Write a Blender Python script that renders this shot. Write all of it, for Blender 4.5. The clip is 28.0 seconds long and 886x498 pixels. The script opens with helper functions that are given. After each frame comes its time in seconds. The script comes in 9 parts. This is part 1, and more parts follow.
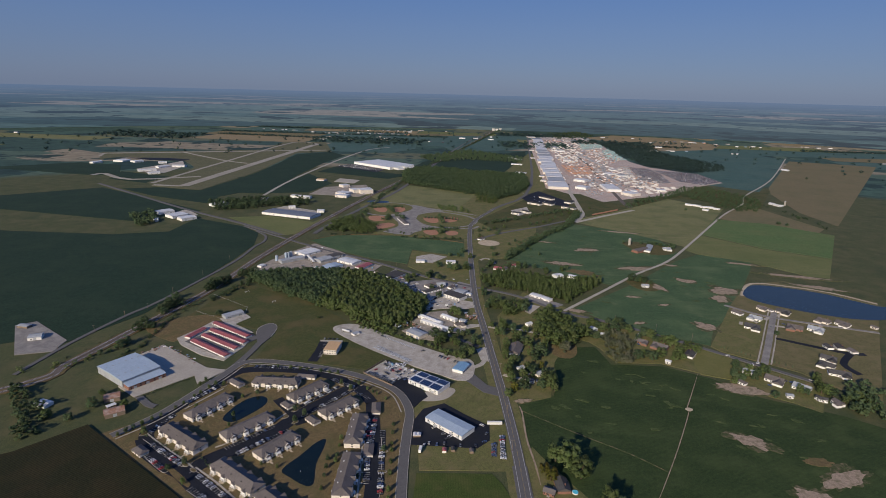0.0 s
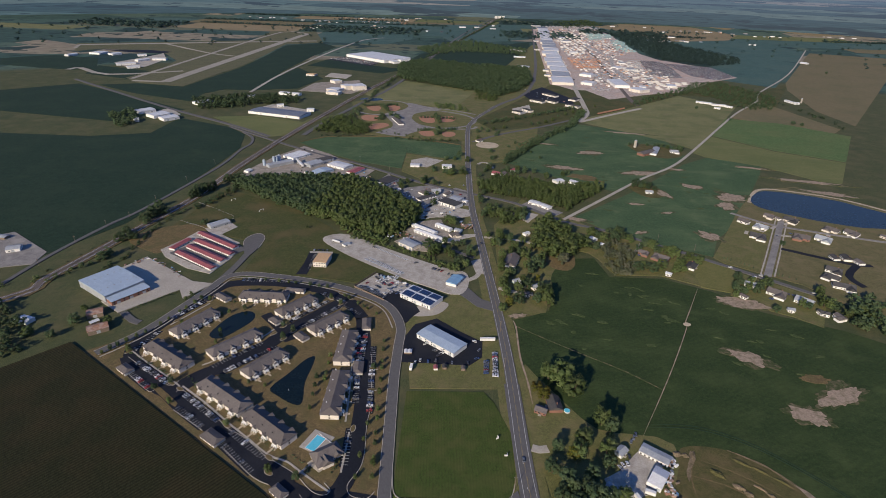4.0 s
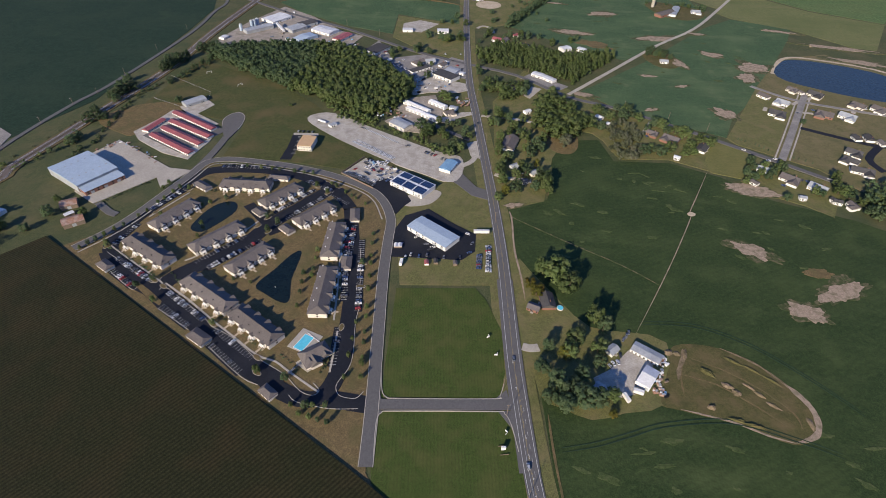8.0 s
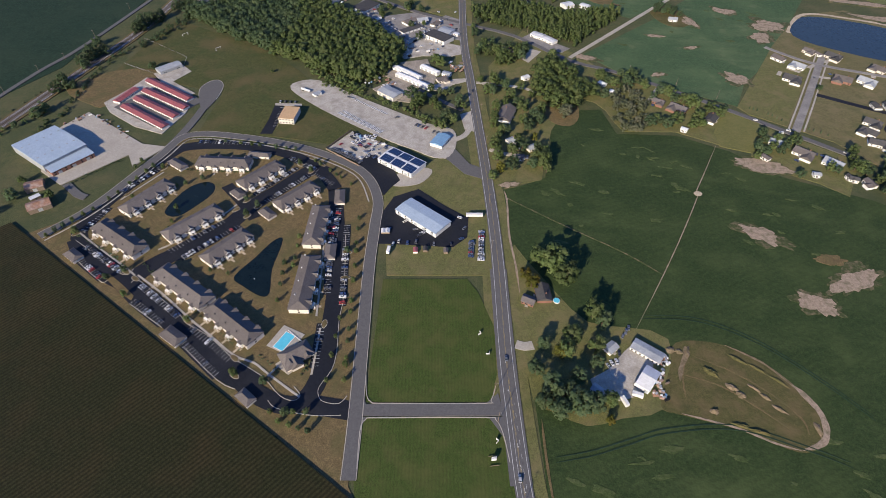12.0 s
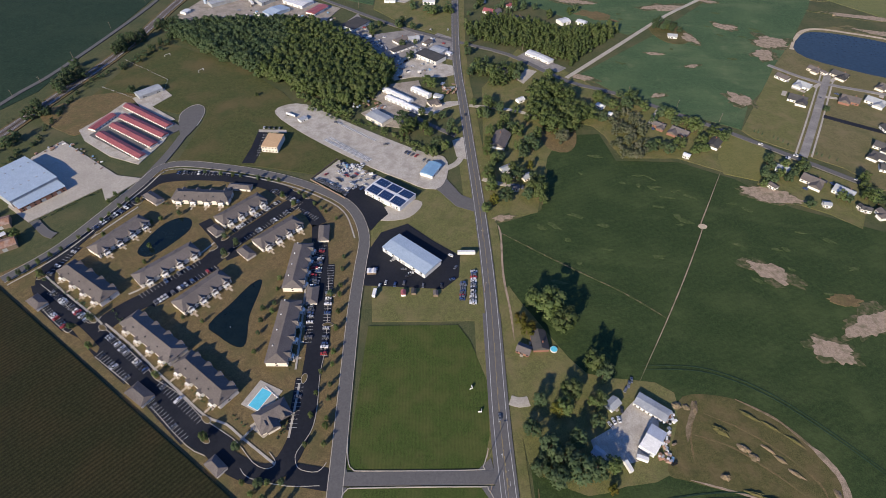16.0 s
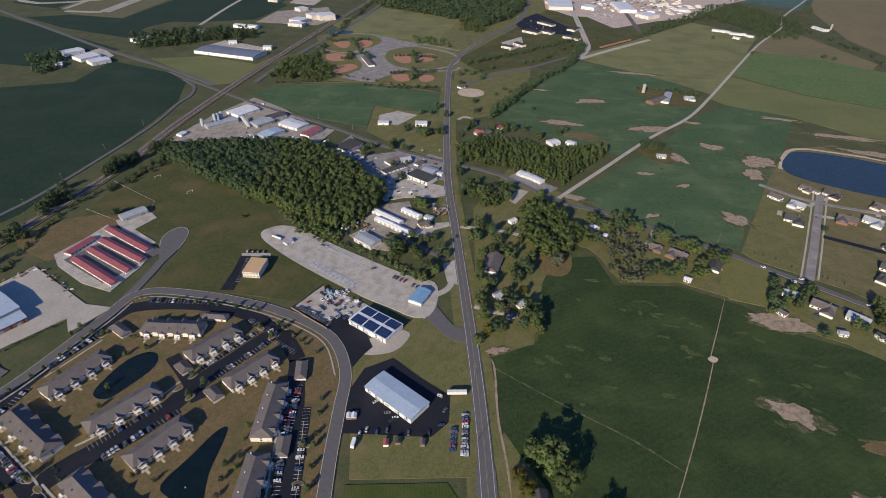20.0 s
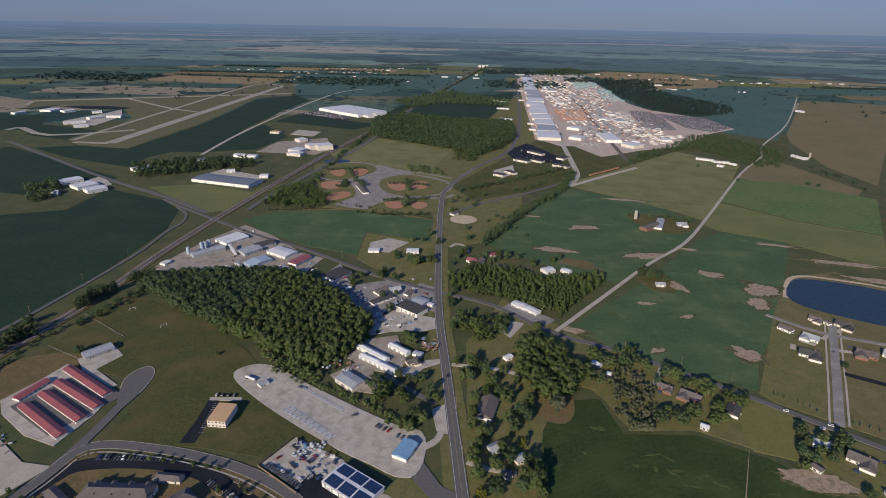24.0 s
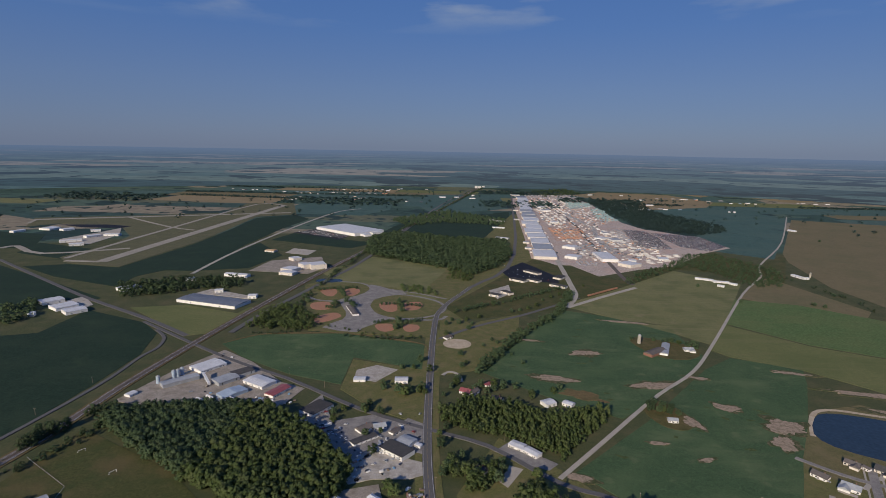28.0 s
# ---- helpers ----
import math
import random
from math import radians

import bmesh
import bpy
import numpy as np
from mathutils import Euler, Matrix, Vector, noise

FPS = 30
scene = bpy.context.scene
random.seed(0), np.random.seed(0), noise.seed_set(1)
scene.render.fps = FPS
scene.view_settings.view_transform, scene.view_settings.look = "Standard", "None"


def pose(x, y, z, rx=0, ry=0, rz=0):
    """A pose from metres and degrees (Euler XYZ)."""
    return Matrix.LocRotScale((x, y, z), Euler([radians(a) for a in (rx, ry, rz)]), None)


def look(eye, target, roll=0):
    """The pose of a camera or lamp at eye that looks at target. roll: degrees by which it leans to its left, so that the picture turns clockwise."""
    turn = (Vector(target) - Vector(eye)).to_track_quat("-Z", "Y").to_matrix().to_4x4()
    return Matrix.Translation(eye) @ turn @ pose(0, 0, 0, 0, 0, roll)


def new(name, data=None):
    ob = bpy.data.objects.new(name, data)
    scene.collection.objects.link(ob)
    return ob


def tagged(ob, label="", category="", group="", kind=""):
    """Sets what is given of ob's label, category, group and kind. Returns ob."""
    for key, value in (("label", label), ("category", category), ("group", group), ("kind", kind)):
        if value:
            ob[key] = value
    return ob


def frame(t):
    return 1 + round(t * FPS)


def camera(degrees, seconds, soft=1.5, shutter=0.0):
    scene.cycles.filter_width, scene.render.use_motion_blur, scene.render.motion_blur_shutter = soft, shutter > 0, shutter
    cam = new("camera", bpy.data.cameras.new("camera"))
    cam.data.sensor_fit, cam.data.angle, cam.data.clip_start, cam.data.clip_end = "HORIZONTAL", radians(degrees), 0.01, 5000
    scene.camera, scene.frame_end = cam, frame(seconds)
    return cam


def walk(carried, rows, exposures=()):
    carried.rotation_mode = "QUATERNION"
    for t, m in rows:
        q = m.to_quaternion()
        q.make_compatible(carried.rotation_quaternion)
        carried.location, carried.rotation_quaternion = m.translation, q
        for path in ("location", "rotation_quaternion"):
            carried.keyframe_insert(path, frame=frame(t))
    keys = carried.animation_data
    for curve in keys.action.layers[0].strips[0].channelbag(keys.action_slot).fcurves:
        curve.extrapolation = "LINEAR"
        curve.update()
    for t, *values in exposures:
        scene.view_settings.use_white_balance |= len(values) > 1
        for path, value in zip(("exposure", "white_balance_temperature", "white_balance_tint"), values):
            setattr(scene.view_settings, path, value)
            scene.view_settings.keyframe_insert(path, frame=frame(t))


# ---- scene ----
# A small town at the edge of farmland, seen from a drone about 320 m up.
cam = camera(78.13, 28.0, 0.6)
ROWS = [
    (0.0, 0.00, -0.00, 318.00, 2.90, -16.08, 1.45),
    (0.5, 0.71, 5.37, 319.05, 2.89, -16.69, 1.45),
    (1.0, 1.85, 10.48, 319.51, 2.89, -17.57, 1.44),
    (1.5, 2.33, 15.31, 319.41, 2.83, -18.65, 1.37),
    (2.0, 2.64, 20.14, 319.22, 2.81, -20.01, 1.41),
    (2.5, 3.33, 24.64, 319.18, 2.76, -21.72, 1.47),
    (3.0, 4.15, 29.73, 319.36, 2.76, -23.44, 1.48),
    (3.5, 5.03, 34.70, 319.18, 2.68, -25.11, 1.50),
    (5.5, 8.09, 54.29, 320.47, 2.54, -31.93, 1.58),
    (6.0, 9.04, 59.42, 321.03, 2.50, -33.70, 1.59),
    (6.5, 9.96, 64.27, 321.39, 2.45, -35.38, 1.59),
    (7.0, 10.79, 69.06, 321.51, 2.42, -36.94, 1.58),
    (7.5, 11.64, 73.73, 321.83, 2.38, -38.67, 1.55),
    (8.0, 12.53, 78.70, 321.49, 2.34, -40.74, 1.57),
    (8.5, 13.38, 83.67, 321.54, 2.28, -42.80, 1.63),
    (9.0, 14.14, 88.58, 321.74, 2.20, -44.84, 1.66),
    (9.5, 14.97, 94.30, 322.04, 2.19, -45.73, 1.66),
    (10.0, 15.70, 99.44, 322.54, 2.19, -45.79, 1.59),
    (10.5, 16.08, 104.41, 322.62, 2.14, -45.76, 1.57),
    (11.0, 16.71, 109.52, 322.78, 2.09, -45.73, 1.58),
    (11.5, 17.26, 114.39, 322.99, 2.10, -45.67, 1.55),
    (12.0, 18.17, 119.39, 323.06, 2.12, -45.63, 1.49),
    (12.5, 19.08, 124.11, 323.40, 2.14, -45.56, 1.40),
    (14.5, 21.69, 144.42, 323.52, 2.05, -45.27, 1.30),
    (15.0, 22.13, 149.92, 323.61, 1.99, -45.28, 1.28),
    (15.5, 22.53, 154.92, 324.16, 1.96, -45.26, 1.25),
    (16.0, 23.20, 159.89, 324.19, 1.96, -45.19, 1.24),
    (16.5, 23.91, 164.91, 324.09, 1.92, -45.08, 1.19),
    (17.0, 24.47, 169.96, 324.63, 1.93, -43.86, 1.18),
    (17.5, 24.75, 175.09, 324.73, 1.87, -42.36, 1.22),
    (18.0, 24.91, 180.42, 324.78, 1.79, -40.85, 1.30),
    (18.5, 25.27, 185.60, 324.43, 1.76, -39.32, 1.32),
    (19.0, 26.07, 190.68, 323.51, 1.78, -37.73, 1.31),
    (19.5, 26.99, 195.56, 322.77, 1.81, -36.15, 1.23),
    (20.0, 27.89, 200.09, 322.87, 1.83, -34.58, 1.11),
    (20.5, 29.35, 205.31, 322.94, 1.87, -33.06, 1.06),
    (21.0, 30.79, 210.51, 322.43, 1.90, -31.53, 0.97),
    (21.5, 31.46, 215.63, 322.50, 1.86, -29.99, 0.92),
    (23.5, 32.42, 236.42, 321.46, 1.74, -23.87, 0.97),
    (24.0, 33.41, 241.20, 322.08, 1.70, -22.41, 0.98),
    (24.5, 34.21, 246.62, 322.49, 1.70, -20.92, 0.95),
    (25.0, 35.17, 251.71, 322.35, 1.70, -19.38, 0.99),
    (25.5, 35.96, 257.13, 321.83, 1.72, -17.81, 1.07),
    (26.0, 36.46, 262.42, 321.89, 1.73, -16.33, 1.14),
    (26.5, 37.52, 267.90, 323.07, 1.74, -14.86, 1.11),
    (27.0, 38.97, 273.59, 324.09, 1.78, -13.40, 1.07),
    (27.5, 40.85, 279.86, 324.00, 1.81, -11.91, 1.06),
    (28.0, 42.36, 285.69, 323.38, 1.80, -10.42, 1.04),
]
EXPO = [(0.0, -0.12), (2.0, -0.15), (4.5, 0.07), (7.0, 0.3), (12.0, 0.46), (16.0, 0.45), (20.0, 0.18), (24.0, -0.02), (28.0, -0.24)]
walk(cam, [(t, pose(x, y, z, 0, 0, yaw) @ pose(0, 0, 0, 90 + pitch) @ pose(0, 0, 0, 0, 0, roll)) for t, x, y, z, yaw, pitch, roll in ROWS], EXPO)

# ---- light ----
SUN_EL, SUN_DIR = 24.0, Vector((-0.43, -0.9))
world = bpy.data.worlds.new("sky")
scene.world = world
world.use_nodes = True
wn = world.node_tree
sky = wn.nodes.new("ShaderNodeTexSky")
sky.sky_type, sky.sun_disc = "NISHITA", False
sky.sun_elevation, sky.sun_rotation = radians(SUN_EL), math.atan2(SUN_DIR.x, SUN_DIR.y)
sky.altitude, sky.air_density, sky.dust_density, sky.ozone_density = 200, 1.0, 0.6, 3.0
# late-summer haze: the sky pales to grey-blue towards the horizon, with a few thin clouds higher up
coord = wn.nodes.new("ShaderNodeTexCoord")
axes = wn.nodes.new("ShaderNodeSeparateXYZ")
wn.links.new(coord.outputs["Generated"], axes.inputs[0])
tone = wn.nodes.new("ShaderNodeValToRGB")
for k, (at, colour) in enumerate(((0.0, (0.165, 0.22, 0.35, 1)), (0.1, (0.135, 0.215, 0.41, 1)), (0.2, (0.085, 0.19, 0.46, 1)), (0.45, (0.034, 0.14, 0.48, 1)), (1.0, (0.02, 0.09, 0.34, 1)))):
    e = tone.color_ramp.elements[k] if k < 2 else tone.color_ramp.elements.new(at)
    e.position, e.color = at, colour
wn.links.new(axes.outputs[2], tone.inputs[0])
dim = wn.nodes.new("ShaderNodeMix")
dim.data_type, dim.blend_type = "RGBA", "MULTIPLY"
dim.inputs[0].default_value, dim.inputs[7].default_value = 1.0, (0.055, 0.06, 0.08, 1)
wn.links.new(sky.outputs[0], dim.inputs[6])
haze = wn.nodes.new("ShaderNodeMix")
haze.data_type = "RGBA"
haze.inputs[0].default_value = 0.75
wn.links.new(dim.outputs[2], haze.inputs[6])
wn.links.new(tone.outputs[0], haze.inputs[7])
stretch = wn.nodes.new("ShaderNodeMapping")
stretch.inputs["Scale"].default_value = (3.0, 3.0, 14.0)
wn.links.new(coord.outputs["Generated"], stretch.inputs["Vector"])
wisp = wn.nodes.new("ShaderNodeTexNoise")
wisp.inputs["Scale"].default_value, wisp.inputs["Detail"].default_value = 1.6, 5
wn.links.new(stretch.outputs[0], wisp.inputs["Vector"])
thin = wn.nodes.new("ShaderNodeMapRange")
thin.inputs[1].default_value, thin.inputs[2].default_value, thin.inputs[4].default_value = 0.53, 0.68, 0.6
wn.links.new(wisp.outputs[0], thin.inputs[0])
high = wn.nodes.new("ShaderNodeMapRange")
high.inputs[1].default_value, high.inputs[2].default_value = 0.19, 0.24
wn.links.new(axes.outputs[2], high.inputs[0])
both = wn.nodes.new("ShaderNodeMath")
both.operation = "MULTIPLY"
wn.links.new(thin.outputs[0], both.inputs[0])
wn.links.new(high.outputs[0], both.inputs[1])
cloud = wn.nodes.new("ShaderNodeMix")
cloud.data_type = "RGBA"
cloud.inputs[7].default_value = (0.36, 0.42, 0.52, 1)
wn.links.new(both.outputs[0], cloud.inputs[0])
wn.links.new(haze.outputs[2], cloud.inputs[6])
bg = wn.nodes["Background"]
bg.inputs[1].default_value = 1.0
wn.links.new(cloud.outputs[2], bg.inputs[0])
lamp = bpy.data.lights.new("sun", "SUN")
lamp.energy, lamp.angle, lamp.color = 5.0, radians(0.6), (1.0, 0.86, 0.68)
sun = new("sun", lamp)
sun.matrix_world = look((SUN_DIR.x * 300, SUN_DIR.y * 300, 300 * math.tan(radians(SUN_EL))), (0, 0, 0))


# ---- materials ----
def mat(name, c1, c2, size=2.0, c3=None, big=40.0, rough=0.9, bump=0.0, metal=0.0, rand=0.0, rows=None, amount=0.6, gloss=0.2, grain=0.16, streak=None, blot=None):
    """Noise between c1 and c2 at `size` metres, stained with c3 at `big` metres; rows: (spacing, degrees, strength)."""
    m = bpy.data.materials.new(name)
    m.use_nodes = True
    nt, lk = m.node_tree, m.node_tree.links
    bs = nt.nodes["Principled BSDF"]
    bs.inputs["Roughness"].default_value, bs.inputs["Metallic"].default_value = rough, metal
    bs.inputs["Specular IOR Level"].default_value = gloss
    pos = nt.nodes.new("ShaderNodeNewGeometry").outputs["Position"]

    def noise_fac(scale, detail, lo, hi):
        n = nt.nodes.new("ShaderNodeTexNoise")
        n.inputs["Scale"].default_value, n.inputs["Detail"].default_value = 1.0 / scale, detail
        lk.new(pos, n.inputs["Vector"])
        r = nt.nodes.new("ShaderNodeMapRange")
        r.inputs[1].default_value, r.inputs[2].default_value = lo, hi
        lk.new(n.outputs[0], r.inputs[0])
        return r.outputs[0]

    def mix(fac, a, b, mode="MIX"):
        x = nt.nodes.new("ShaderNodeMix")
        x.data_type, x.blend_type = "RGBA", mode
        for v, i in ((fac, 0), (a, 6), (b, 7)):
            if isinstance(v, (float, int)):
                x.inputs[i].default_value = v
            elif isinstance(v, tuple):
                x.inputs[i].default_value = (*v, 1)
            else:
                lk.new(v, x.inputs[i])
        return x.outputs[2]

    fine = noise_fac(size, 5, 0.3, 0.7)
    col = mix(fine, c1, c2)
    speck = noise_fac(size * 0.22, 3, 0.3, 0.7)
    sp = nt.nodes.new("ShaderNodeMapRange")
    sp.inputs[3].default_value, sp.inputs[4].default_value = 1 - grain, 1 + grain
    lk.new(speck, sp.inputs[0])
    col = mix(1.0, col, sp.outputs[0], "MULTIPLY")
    if c3:
        f = noise_fac(big, 6, 0.45, 0.75)
        k = nt.nodes.new("ShaderNodeMath")
        k.operation = "MULTIPLY"
        k.inputs[1].default_value = amount
        lk.new(f, k.inputs[0])
        col = mix(k.outputs[0], col, c3)
    if streak:
        # long faint drifts of paler or darker growth: (degrees, colour, strength, metres long, metres wide)
        mp = nt.nodes.new("ShaderNodeMapping")
        mp.inputs["Rotation"].default_value[2] = radians(streak[0])
        mp.inputs["Scale"].default_value = (1 / streak[3], 1 / streak[4], 1)
        lk.new(pos, mp.inputs["Vector"])
        n = nt.nodes.new("ShaderNodeTexNoise")
        n.inputs["Scale"].default_value, n.inputs["Detail"].default_value, n.inputs["Distortion"].default_value = 1.0, 6, 0.4
        lk.new(mp.outputs[0], n.inputs["Vector"])
        r = nt.nodes.new("ShaderNodeMapRange")
        r.inputs[1].default_value, r.inputs[2].default_value, r.inputs[4].default_value = 0.52, 0.78, streak[2]
        lk.new(n.outputs[0], r.inputs[0])
        col = mix(r.outputs[0], col, streak[1])
    if blot:
        # soft uneven patches with frayed rims: (colour, metres, strength, threshold)
        f = noise_fac(blot[1], 9, blot[3], blot[3] + 0.2)
        k = nt.nodes.new("ShaderNodeMath")
        k.operation = "MULTIPLY"
        k.inputs[1].default_value = blot[2]
        lk.new(f, k.inputs[0])
        col = mix(k.outputs[0], col, blot[0])
    if rows:
        mp = nt.nodes.new("ShaderNodeMapping")
        mp.inputs["Rotation"].default_value[2] = radians(rows[1])
        lk.new(pos, mp.inputs["Vector"])
        w = nt.nodes.new("ShaderNodeTexWave")
        w.inputs["Scale"].default_value = 0.314 / rows[0]
        w.inputs["Distortion"].default_value, w.inputs["Detail"].default_value, w.inputs["Detail Scale"].default_value = 1.5, 3, 0.4
        lk.new(mp.outputs[0], w.inputs["Vector"])
        k = nt.nodes.new("ShaderNodeMath")
        k.operation = "MULTIPLY"
        k.inputs[1].default_value = rows[2]
        lk.new(w.outputs[1], k.inputs[0])
        col = mix(k.outputs[0], col, tuple(v * 0.35 for v in c1))
    if rand:
        oi = nt.nodes.new("ShaderNodeObjectInfo")
        r = nt.nodes.new("ShaderNodeMapRange")
        r.inputs[3].default_value, r.inputs[4].default_value = 1 - rand, 1 + rand
        lk.new(oi.outputs["Random"], r.inputs[0])
        col = mix(1.0, col, r.outputs[0], "MULTIPLY")
    lk.new(col, bs.inputs["Base Color"])
    if bump:
        b = nt.nodes.new("ShaderNodeBump")
        b.inputs["Strength"].default_value, b.inputs["Distance"].default_value = bump, size * 0.25
        lk.new(fine, b.inputs["Height"])
        lk.new(b.outputs[0], bs.inputs["Normal"])
    return m


def leaf_mat(name, dark, light, alt):
    """Leaves that let part of the light through."""
    m = mat(name, dark, light, 1.6, alt, 9.0, 0.7, rand=0.25, amount=0.95, gloss=0.2, grain=0.3)
    nt = m.node_tree
    bs = nt.nodes["Principled BSDF"]
    thin_ = nt.nodes.new("ShaderNodeBsdfTranslucent")
    nt.links.new(bs.inputs["Base Color"].links[0].from_socket, thin_.inputs["Color"])
    both_ = nt.nodes.new("ShaderNodeMixShader")
    both_.inputs[0].default_value = 0.45
    nt.links.new(bs.outputs[0], both_.inputs[1])
    nt.links.new(thin_.outputs[0], both_.inputs[2])
    nt.links.new(both_.outputs[0], nt.nodes["Material Output"].inputs["Surface"])
    return m


